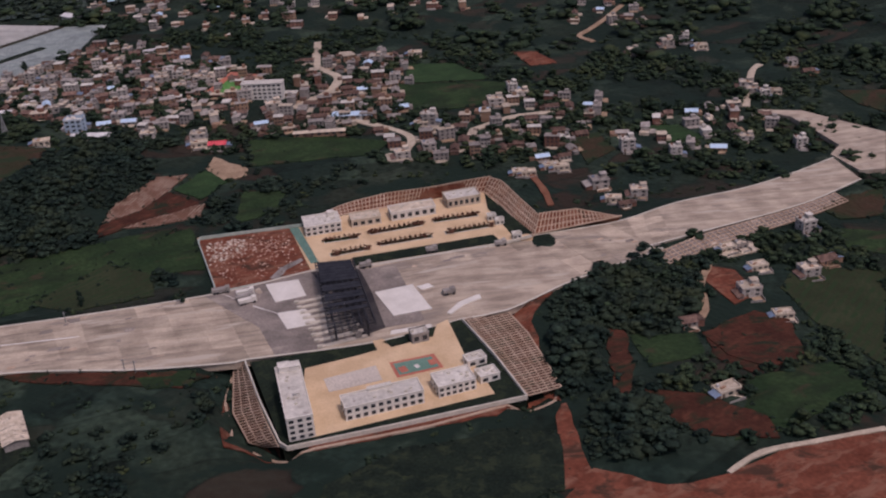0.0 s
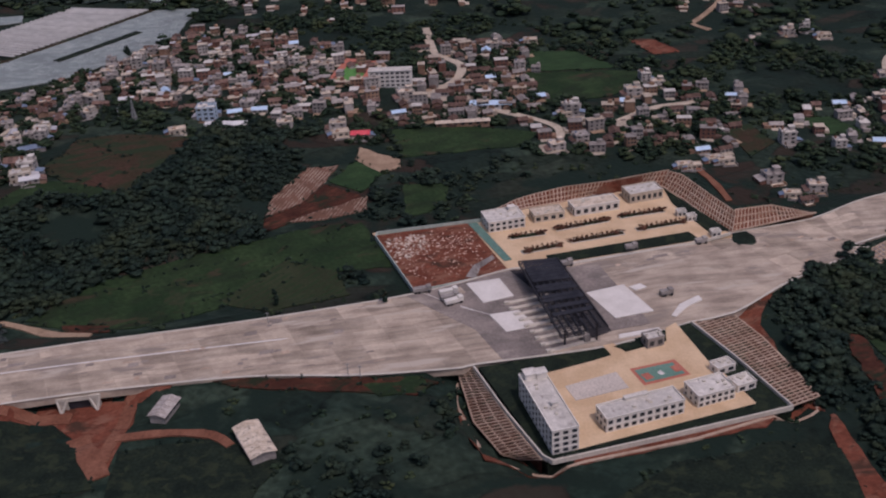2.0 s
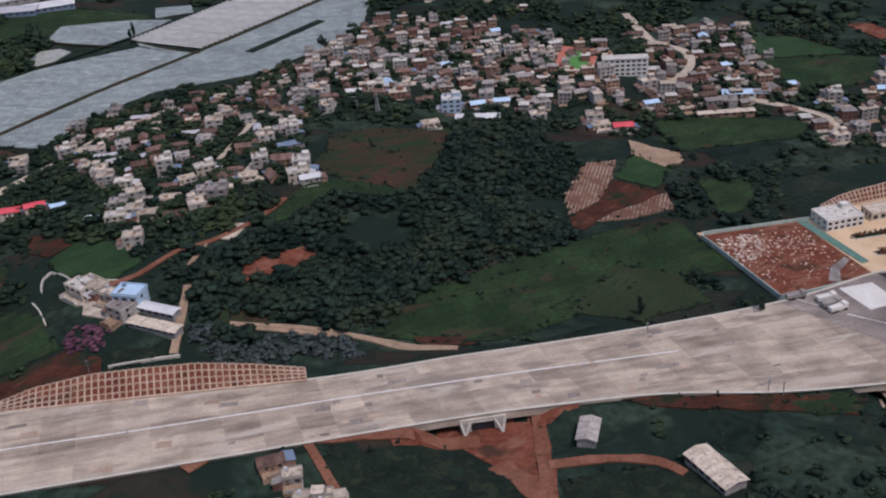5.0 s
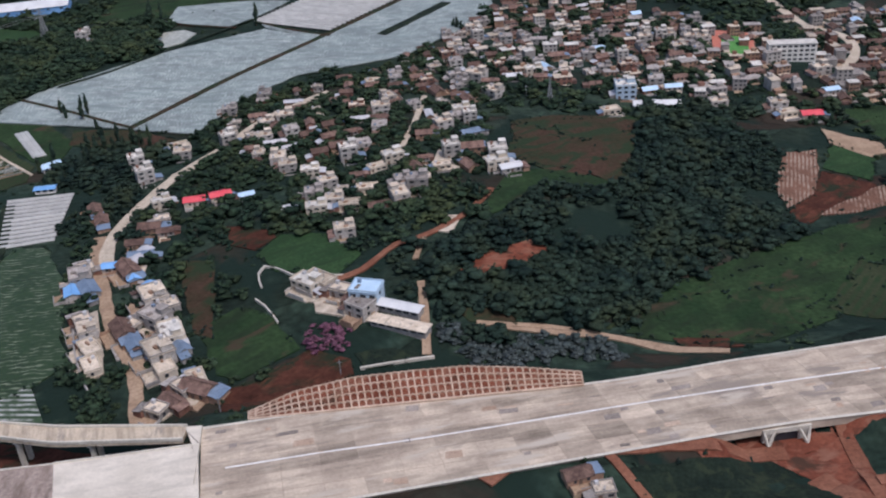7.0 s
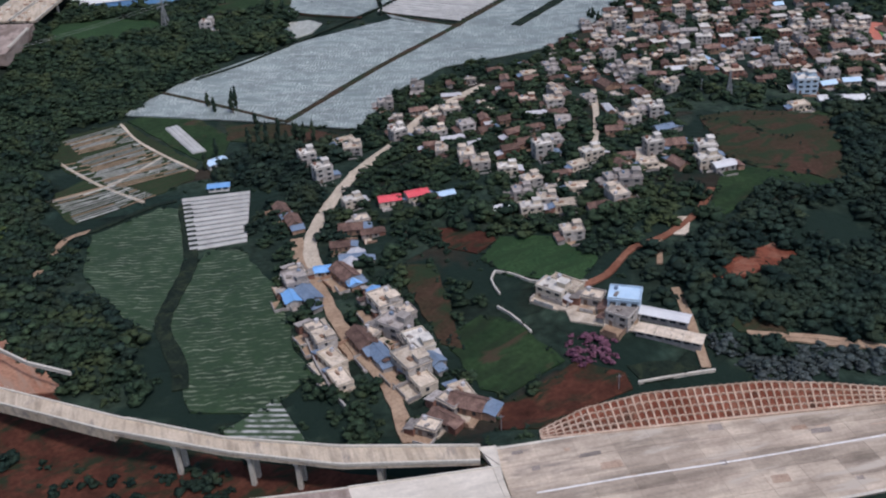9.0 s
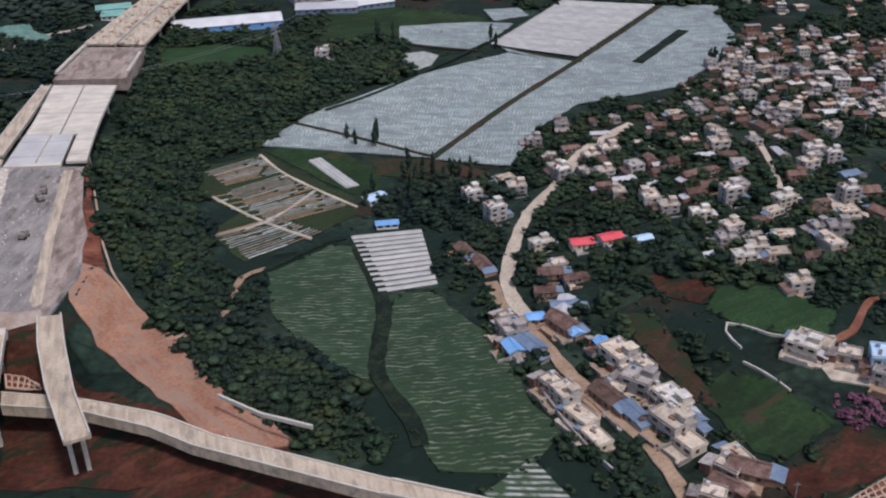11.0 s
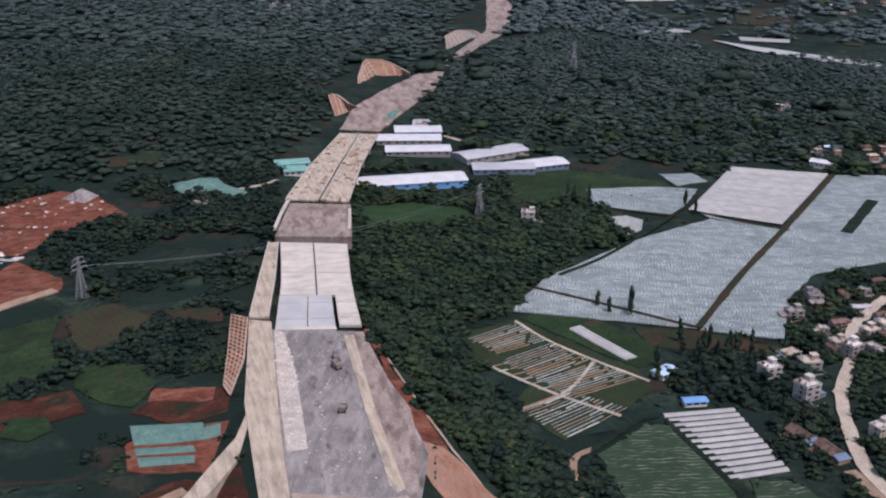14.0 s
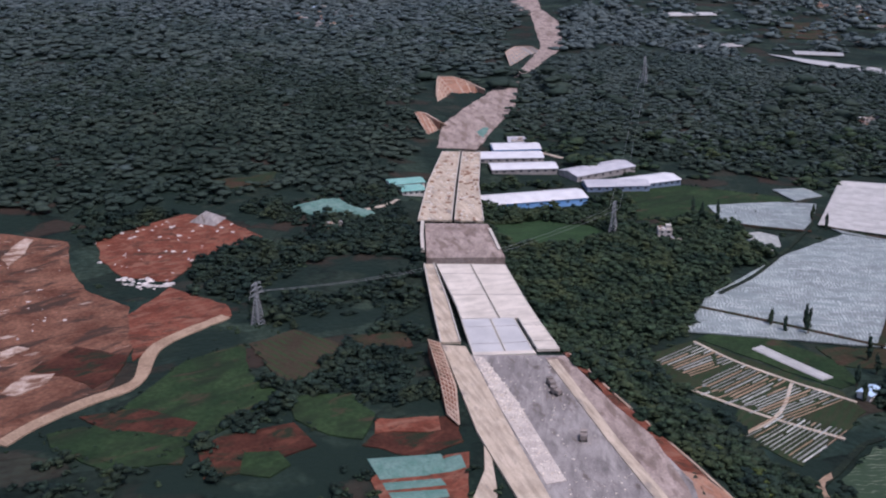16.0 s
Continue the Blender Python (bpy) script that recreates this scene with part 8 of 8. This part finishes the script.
wood([(-717.9, 566.4), (-698.3, 599.6), (-668.3, 619.9), (-615.3, 623.2), (-612.4, 480.0), (-631.9, 457.0), (-640.0, 461.1), (-668.8, 499.8), (-707.8, 530.5)], 4.2, 3.0, 6.4, CROWNS, LEAFDARK, "dark scrub wood west of the highway", 8, -0.3)
wood([(-740.6, 377.1), (-716.9, 396.9), (-681.8, 408.3), (-662.8, 455.8), (-632.4, 466.8), (-608.5, 450.5), (-605.3, 418.3), (-643.6, 415.4), (-674.6, 389.0), (-626.7, 386.3), (-624.5, 370.3), (-728.4, 349.7)], 5.0, 2.6, 5.4, CROWNS, LEAFDARK, "hedges and shrubs among the red plots", 9, 0.1)
wood([(-573.5, 667.9), (-503.6, 653.3), (-451.2, 658.6), (-435.2, 606.9), (-475.9, 568.0), (-524.5, 549.3)], 4.2, 4.5, 7.5, CROWNS, LEAF, "wood beyond the film fields", 10)
wood([(-397.5, 491.4), (-395.6, 513.9), (-376.4, 543.0), (-338.1, 570.4), (-309.8, 574.6), (-293.7, 596.1), (-288.3, 518.7), (-329.8, 496.1), (-363.3, 461.1), (-387.7, 447.7)], 5.0, 3.0, 5.8, CROWNS, LEAF, "trees round the village", 11)
wood([(-399.9, 434.9), (-377.7, 468.9), (-339.5, 500.6), (-269.0, 497.9), (-260.1, 435.8), (-278.5, 362.3), (-301.3, 350.4), (-342.3, 376.0), (-372.0, 366.1), (-380.9, 386.7), (-394.0, 399.2)], 5.0, 3.0, 6.2, CROWNS, LEAF, "trees among the houses", 12)
wood([(-426.3, 397.7), (-410.9, 403.7), (-392.3, 317.8), (-359.2, 282.4), (-379.8, 284.5), (-399.6, 299.3), (-405.8, 342.3)], 4.6, 2.8, 5.4, CROWNS, LEAF, "trees along the lane", 13)
wood([(-383.6, 372.3), (-368.2, 365.3), (-343.4, 332.1), (-322.2, 308.8), (-341.7, 284.6), (-356.5, 304.0), (-372.6, 343.5)], 4.8, 2.6, 5.4, CROWNS, LEAF, "thicket behind the houses", 14, -0.5)
wood([(-522.8, 399.5), (-495.0, 409.2), (-476.8, 360.4), (-447.0, 331.5), (-424.7, 292.7), (-446.1, 298.1), (-490.7, 319.1)], 4.0, 3.0, 6.0, CROWNS, LEAFDARK, "dark thicket beside the film field", 15, -0.6)
wood([(-373.9, 736.5), (-268.2, 768.0), (-45.3, 694.6), (64.2, 639.7), (264.5, 637.1), (188.6, 432.3), (121.5, 438.2), (45.3, 452.0), (-34.8, 458.7), (-145.2, 468.9), (-257.8, 476.8)], 7.0, 3.2, 7.0, CROWNS, LEAF, "trees among the town's houses", 16, -0.7)
wood([(-552.6, 834.6), (-193.7, 869.9), (87.2, 867.2), (382.2, 804.6), (298.3, 608.6), (64.2, 639.7), (-86.1, 721.5), (-500.9, 743.2)], 13.0, 8.0, 13.0, LIGHT, LEAF, "hedges and groves beyond the town", 17, 0.2)
wood([(-116.8, 505.0), (-52.1, 483.0), (-46.4, 443.4), (-58.7, 401.6), (-109.4, 379.7), (-121.3, 400.4), (-104.8, 443.9)], 5.6, 3.0, 6.0, CROWNS, LEAFDARK, "trees on the slope above the yard", 18, 0.0)
wood([(-324.4, 361.1), (-247.4, 369.1), (-192.5, 356.7), (-216.9, 315.0), (-225.4, 311.4), (-302.9, 310.1)], 4.2, 3.6, 7.0, CROWNS, LEAFDARK, "dark trees at the foot of the hill", 19, 0.3)
wood([(-229.1, 231.2), (-177.1, 232.5), (-142.7, 234.4), (-113.4, 241.8), (-86.3, 273.4), (-57.3, 233.9), (-40.6, 214.4), (-223.8, 213.2)], 6.0, 2.0, 4.6, CROWNS, LEAFDARK, "scrub below the road", 20, 0.5)
wood([(-138.6, 215.8), (-75.3, 233.2), (-58.4, 226.1), (23.5, 235.9), (19.4, 195.6), (-131.1, 198.0)], 4.6, 2.0, 5.0, CROWNS, LEAFDARK, "dark scrub below the yard", 21, 0.2)
wood([(-563.1, 497.8), (-528.1, 494.5), (-510.3, 430.3), (-497.4, 404.3), (-520.2, 392.5)], 4.0, 3.5, 6.5, CROWNS, LEAFDARK, "dark trees above the embankment", 22, 0.3)
wood([(-521.2, 404.0), (-509.4, 394.8), (-510.2, 384.6), (-518.6, 381.4)], 3.2, 3.2, 4.8, CROWNS, LEAFLIGHT, "light green bamboo grove", 23, clear=False, name="grove")
wood([(-321.3, 319.9), (-311.5, 321.8), (-304.5, 315.2), (-308.6, 307.1), (-320.6, 309.7)], 2.2, 1.8, 3.0, CROWNS, BLOSSOM, "pinkish blossoming bushes by the farm", 24, name="shrubs", clear=False)
# the far woods on both sides of the highway
WEST_NEAR, EAST_NEAR = [(-617.4, 896.8), (-613.9, 799.6), (-633.5, 687.7), (-681.3, 674.6), (-746.5, 648.1), (-806.5, 613.5), (-1022.6, 1037.3), (-780.6, 1053.9), (-609.6, 1064.1)], [(-529.2, 992.3), (-549.3, 861.0), (-521.7, 834.4), (-473.8, 798.5), (-426.4, 765.2), (-300.6, 767.6), (-222.6, 839.2), (-169.8, 889.6), (-51.7, 1141.9), (-272.3, 1145.2), (-401.8, 1232.0), (-464.4, 1169.6)]
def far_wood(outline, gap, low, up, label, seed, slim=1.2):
    """Far woods in bands that run into each other; haze is painted in, paler and bluer with distance."""
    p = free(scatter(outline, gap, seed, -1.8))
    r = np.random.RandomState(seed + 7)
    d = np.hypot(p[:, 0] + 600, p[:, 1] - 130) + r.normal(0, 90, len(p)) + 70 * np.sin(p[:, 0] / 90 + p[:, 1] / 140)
    for lo, hi, m in ((0, 850, FARWOOD), (850, 1250, HAZYRIDGE), (1250, 9999, HAZYHILL)):
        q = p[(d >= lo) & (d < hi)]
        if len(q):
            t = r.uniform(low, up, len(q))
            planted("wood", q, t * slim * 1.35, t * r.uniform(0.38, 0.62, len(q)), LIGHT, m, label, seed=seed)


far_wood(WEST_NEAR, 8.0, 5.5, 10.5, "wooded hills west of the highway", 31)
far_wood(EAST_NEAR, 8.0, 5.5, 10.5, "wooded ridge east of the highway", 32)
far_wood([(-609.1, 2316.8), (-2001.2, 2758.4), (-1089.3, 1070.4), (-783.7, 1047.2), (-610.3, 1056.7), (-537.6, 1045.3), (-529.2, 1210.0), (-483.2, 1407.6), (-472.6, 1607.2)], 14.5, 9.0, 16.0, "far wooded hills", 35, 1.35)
# These slopes and groves take the same colours with haze painted in.
wood([(-440.8, 1415.7), (-463.0, 1186.5), (-399.4, 1250.3), (-267.9, 1162.0), (-316.6, 1366.1), (-363.8, 1523.2)], 12.0, 8.0, 13.0, LIGHT, HAZYHILL, "far wooded slope", 36, -1.8, slim=1.2)
wood([(-432.2, 1613.5), (-375.8, 1430.9), (-248.9, 1234.6), (2.0, 1256.5), (755.7, 2871.6), (-328.5, 2913.1)], 22.0, 9.0, 17.0, LIGHT, HAZYHILL, "far groves on the plain", 33, 0.0, slim=1.3)
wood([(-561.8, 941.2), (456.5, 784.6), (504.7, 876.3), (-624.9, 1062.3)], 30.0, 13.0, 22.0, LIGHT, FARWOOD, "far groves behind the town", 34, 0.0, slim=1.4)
wood([(-784.2, 625.8), (-741.8, 633.4), (-677.6, 656.9), (-627.5, 690.7), (-615.1, 635.3), (-613.4, 571.7), (-719.6, 565.8), (-768.2, 585.9)], 5.0, 3.6, 7.0, CROWNS, LEAFDARK, "dark scrub and trees round the quarry", 37, -0.6)
wood([(-581.4, 662.2), (-564.0, 738.1), (-526.2, 729.8), (-509.7, 718.8), (-468.7, 721.2), (-466.9, 643.3), (-494.2, 614.5), (-507.4, 662.5), (-568.1, 623.0)], 5.0, 3.6, 6.5, CROWNS, LEAF, "trees between the sheds and the wood", 38, -0.2)


wood([(-472.3, 286.0), (-445.4, 284.9), (-426.2, 279.8), (-387.1, 271.2), (-377.8, 261.2), (-460.3, 253.7)], 4.5, 1.6, 4.0, CROWNS, LEAFDARK, "bushes on the red earth below the ramp", 61, 0.1, clear=False)
wood([(-527.8, 334.5), (-512.1, 328.5), (-494.8, 318.5), (-501.6, 314.8), (-523.2, 329.0)], 3.0, 1.0, 2.2, BUSH, LEAF, "grass tufts beside the ramp", 62, name="scrub", clear=False)
wood([(-390.3, 346.1), (-380.9, 338.6), (-370.5, 337.2), (-356.6, 313.7), (-344.3, 297.9), (-356.4, 299.3), (-368.8, 300.7), (-378.3, 304.0), (-386.2, 322.3)], 3.6, 2.2, 4.2, CROWNS, LEAF, "trees between the houses of the lane", 63)
wood([(-425.0, 439.8), (-397.6, 434.2), (-389.8, 397.8), (-391.0, 370.4), (-403.8, 381.2), (-409.7, 394.9), (-426.3, 397.7)], 4.0, 2.6, 5.0, CROWNS, LEAFDARK, "dark trees at the lane's bend", 64)
# hedges along the plots and low scrub on the open land
line = np.concatenate([even(p + p[:1], max(6, int(sum(math.dist(u, v) for u, v in zip(p, p[1:])) / 2.6))) for p in EDGES])
rs = np.random.RandomState(4)
line = line[rs.uniform(0, 1, len(line)) < 0.5] + 0.0
line = line + rs.normal(0, 0.7, line.shape)
near_line = line[np.hypot(line[:, 0] + 250, line[:, 1] - 350) < 520]
for w, g in WAYS:
    for q in w[::2]:
        near_line = near_line[np.hypot(near_line[:, 0] - q[0], near_line[:, 1] - q[1]) > g / 2 + 1]
near_line = near_line[~inside(ROAD, near_line[:, 0], near_line[:, 1])]
hs = rs.uniform(1.0, 3.0, len(near_line))
planted("hedge", near_line, hs, hs * 0.8, BUSH, LEAFDARK, "ragged dark hedges along the plots", "hedge", 0.1, 3)
wood([(-780, 170), (280, 150), (300, 700), (-780, 700)], 8.5, 1.4, 3.6, BUSH, LEAF, "low scrub on the open land", 41, 0.0, name="scrub")
for k, p in enumerate(EDGES):
    if 60 < max(q[0] for q in p) - min(q[0] for q in p):
        q = scatter(p, 9.0, 50 + k, 0.3)
        if len(q) > 2:
            planted("scrub", q, rs.uniform(1.0, 2.4, len(q)), rs.uniform(0.8, 1.6, len(q)), BUSH, LEAF, "single bushes in the meadow", "shrubs", 0.1, k)


def tree(x, y, wide, tall, shape, leaf, label, group=""):
    z = high(x, y)
    t = thing("tree", label, "tree", x, y, z, (x * 37) % 360, group)
    bm = bmesh.new()
    bmesh.ops.create_cone(bm, cap_ends=True, segments=7, radius1=tall * 0.035, radius2=tall * 0.012, depth=tall * 0.7, matrix=pose(0, 0, tall * 0.33))
    for k in range(4):
        a = k * 1.7
        beam(bm, (0, 0, tall * (0.3 + 0.1 * k)), (math.cos(a) * wide * 0.25, math.sin(a) * wide * 0.25, tall * (0.42 + 0.1 * k)), tall * 0.012)
    part("trunk", bm, BARK, t)
    v, f = shape
    me = bpy.data.meshes.new("crown")
    me.from_pydata((v * np.array([wide, wide, tall])).tolist(), [], f.tolist())
    me.materials.append(leaf)
    part("crown", me, None, t)
    return t


for i, (x, y) in enumerate([(-454.3, 457.2), (-452.2, 469.3), (-435.4, 475.2), (-432.4, 478.5), (-428.6, 485.4), (-423.9, 477.9), (-417.4, 483.4), (-419.5, 481.2), (-437.3, 465.6), (-453.2, 520.3), (-466.7, 522.6), (-397.8, 666.7), (-395.3, 652.2), (-460.0, 660.9), (-452.3, 658.6), (-440.4, 479.9), (-427.9, 475.4), (-421.5, 482.7), (-413.3, 481.4), (-453.9, 514.9), (-462.8, 516.9), (-460.3, 661.2), (-462.3, 671.7), (-439.0, 491.3)]):
    tree(x, y, 3.4 + 0.3 * (i % 4), 8.0 + 0.9 * (i % 5), TALL[i % 4], LEAFDARK, "tall dark slender tree", "tall trees")
for i, (x, y) in enumerate([(-275.6, 633.4), (-238.1, 353.6), (-141.8, 322.3), (-104.4, 320.3), (-270.1, 391.6), (-271.7, 394.9), (-279.1, 639.1), (-268.3, 390.4), (-278.0, 637.6), (-368.9, 381.3)]):
    tree(x, y, 4.2, 6.0 + 0.5 * (i % 3), CROWNS[i % 6], LEAFDARK, "single broad dark tree", "single trees")

# ---- passage under the link road ----
ux, uy = on([(-192.6, 268.6)])
uy = float(np.interp(ux, [p[0] for p in ROAD_SOUTH], [p[1] for p in ROAD_SOUTH]))
uz = float(level(ROADZ, ux))
pas = thing("underpass", "concrete passage under the road with slanted struts", "underpass", ux, uy, uz - 4.6, 8, kind="structure")
# A solid dark block stands in for the shade inside the passage.
part("opening", boxed(0, 0.5, -0.5, 6.4, 1.2, 4.4), STEEL, pas)
for e in (-1, 1):
    part("abutment", boxed(e * 4.6, 0.4, -0.8, 2.8, 1.6, 4.6), PARAPET, pas)
part("lintel", boxed(0, -0.25, 2.6, 13, 0.8, 1.3), PARAPET, pas)
for s in (-1, 1):
    bm = bmesh.new()
    beam(bm, (s * 3.2, -0.5, 3.2), (s * 5.2, -2.2, -0.6), 0.6)
    beam(bm, (s * 6.2, -0.5, 3.2), (s * 5.2, -2.2, -0.6), 0.6)
    part("strut", bm, PARAPET, pas)

# ---- far plain ----
for p in ([(-246.0, 1217.7), (-212.7, 1192.1), (-161.0, 1154.5), (-107.7, 1117.6), (-115.9, 1098.4), (-173.2, 1120.9), (-220.3, 1167.0)], [(-320.5, 1243.7), (-295.1, 1276.1), (-259.5, 1279.0), (-259.6, 1260.5)], [(-308.3, 1451.2), (-237.1, 1478.1), (-233.3, 1462.3), (-304.7, 1431.3)], [(-212.1, 1244.8), (-157.5, 1241.3), (-164.1, 1221.5), (-215.6, 1222.4)], [(-365.7, 1268.6), (-354.0, 1271.5), (-358.4, 1252.2)], [(-1057.8, 1739.6), (-1000.8, 1718.2), (-990.0, 1663.8), (-1036.5, 1682.9)]):
    field("film_field", p, FILM, "far strip of white plastic film", "field", 2.0)
for p in ([(-8.7, 1694.2), (85.9, 1761.7), (34.4, 1603.9), (-53.2, 1538.1)], [(-84.1, 1278.4), (-59.4, 1276.0), (-88.2, 1220.7), (-103.5, 1228.4)], [(-161.3, 1457.5), (-80.9, 1501.2), (-116.7, 1351.6), (-188.8, 1336.5)]):
    field("field", p, GRASS if p[0][1] > 2000 else BROWNFIELD, "far field on the plain", "field", 1.0)

# ---- slabs of the link road ----
NN, SS = even(ROAD_NORTH, 60), even(ROAD_SOUTH, 60)
r = random.Random(3)
for i in range(0, 47):
    for k in range(5):
        lo, hi = k / 5 + 0.0015, (k + 1) / 5 - 0.0015
        q = []
        for a in (i + 0.008, i + 0.992):
            j = min(int(a), 58)
            f = a - j
            n, s = NN[j] * (1 - f) + NN[j + 1] * f, SS[j] * (1 - f) + SS[j + 1] * f
            q.append((n + (s - n) * lo, n + (s - n) * hi))
        if 27 < i < 40 and 0 < k:
            continue
        c = [q[0][0], q[0][1], q[1][1], q[1][0]]
        bm = bmesh.new()
        up = [bm.verts.new((p[0], p[1], float(level(ROADZ, p[0])) + 0.06)) for p in c]
        dn = [bm.verts.new((p[0], p[1], float(level(ROADZ, p[0])) - 0.1)) for p in c]
        bm.faces.new(up)
        for a in range(4):
            bm.faces.new((dn[a], dn[(a + 1) % 4], up[(a + 1) % 4], up[a]))
        bmesh.ops.recalc_face_normals(bm, faces=bm.faces[:])
        part("slab", bm, PANEL, highway_link)


for i in range(125):
    a, u = r.uniform(0.3, 44), r.uniform(0.04, 0.93)
    j = int(a)
    f = a - j
    n, s = NN[j] * (1 - f) + NN[j + 1] * f, SS[j] * (1 - f) + SS[j + 1] * f
    p, d = n + (s - n) * u, NN[j + 1] - NN[j]
    if 24 < j < 40 and u > 0.15:
        continue
    ln, wd = r.choice(((r.uniform(2, 6), 0.35), (r.uniform(3, 9), r.uniform(1.2, 2.6)), (r.uniform(1.5, 4), r.uniform(0.8, 1.8))))
    part("repair_patch", boxed(p[0], p[1], float(level(ROADZ, p[0])) + 0.03, ln, wd, 0.06, math.degrees(math.atan2(d[1], d[0]))), PATCHDARK if r.random() < 0.65 else RIB, highway_link)


def road_strip(name, pts, width, material, label, lift=0.1):
    line = smooth_line(pts, 6)
    t = np.gradient(line, axis=0)
    nrm = np.stack([-t[:, 1], t[:, 0]], 1) / np.linalg.norm(t, axis=1)[:, None]
    z = level(ROADZ, line[:, 0]) + lift
    return tagged(part(name, ribbon(line + nrm * width / 2, line - nrm * width / 2, z, z, 0.15), material), label, "road", kind="structure")


road_strip("road_line", [(-333.4, 255.4), (-311.4, 260.3), (-286.2, 265.1), (-248.4, 273.4), (-225.8, 278.6), (-177.0, 289.0), (-134.3, 297.7)], 0.55, PAINT, "long white median strip on the new road")
road_strip("road_kerb", [(x, y) for x, y in ROAD_NORTH], 0.8, PARAPET, "pale kerb along the road's edge", 0.25)
road_strip("road_kerb", [(x, y) for x, y in ROAD_SOUTH], 0.8, PARAPET, "pale kerb along the road's edge", 0.25)
road_strip("road_line", [(-93.7, 327.4), (-81.4, 318.7), (-67.8, 310.1), (-62.2, 306.8)], 0.5, PAINT, "curved pale line at the plaza's mouth", 0.12)
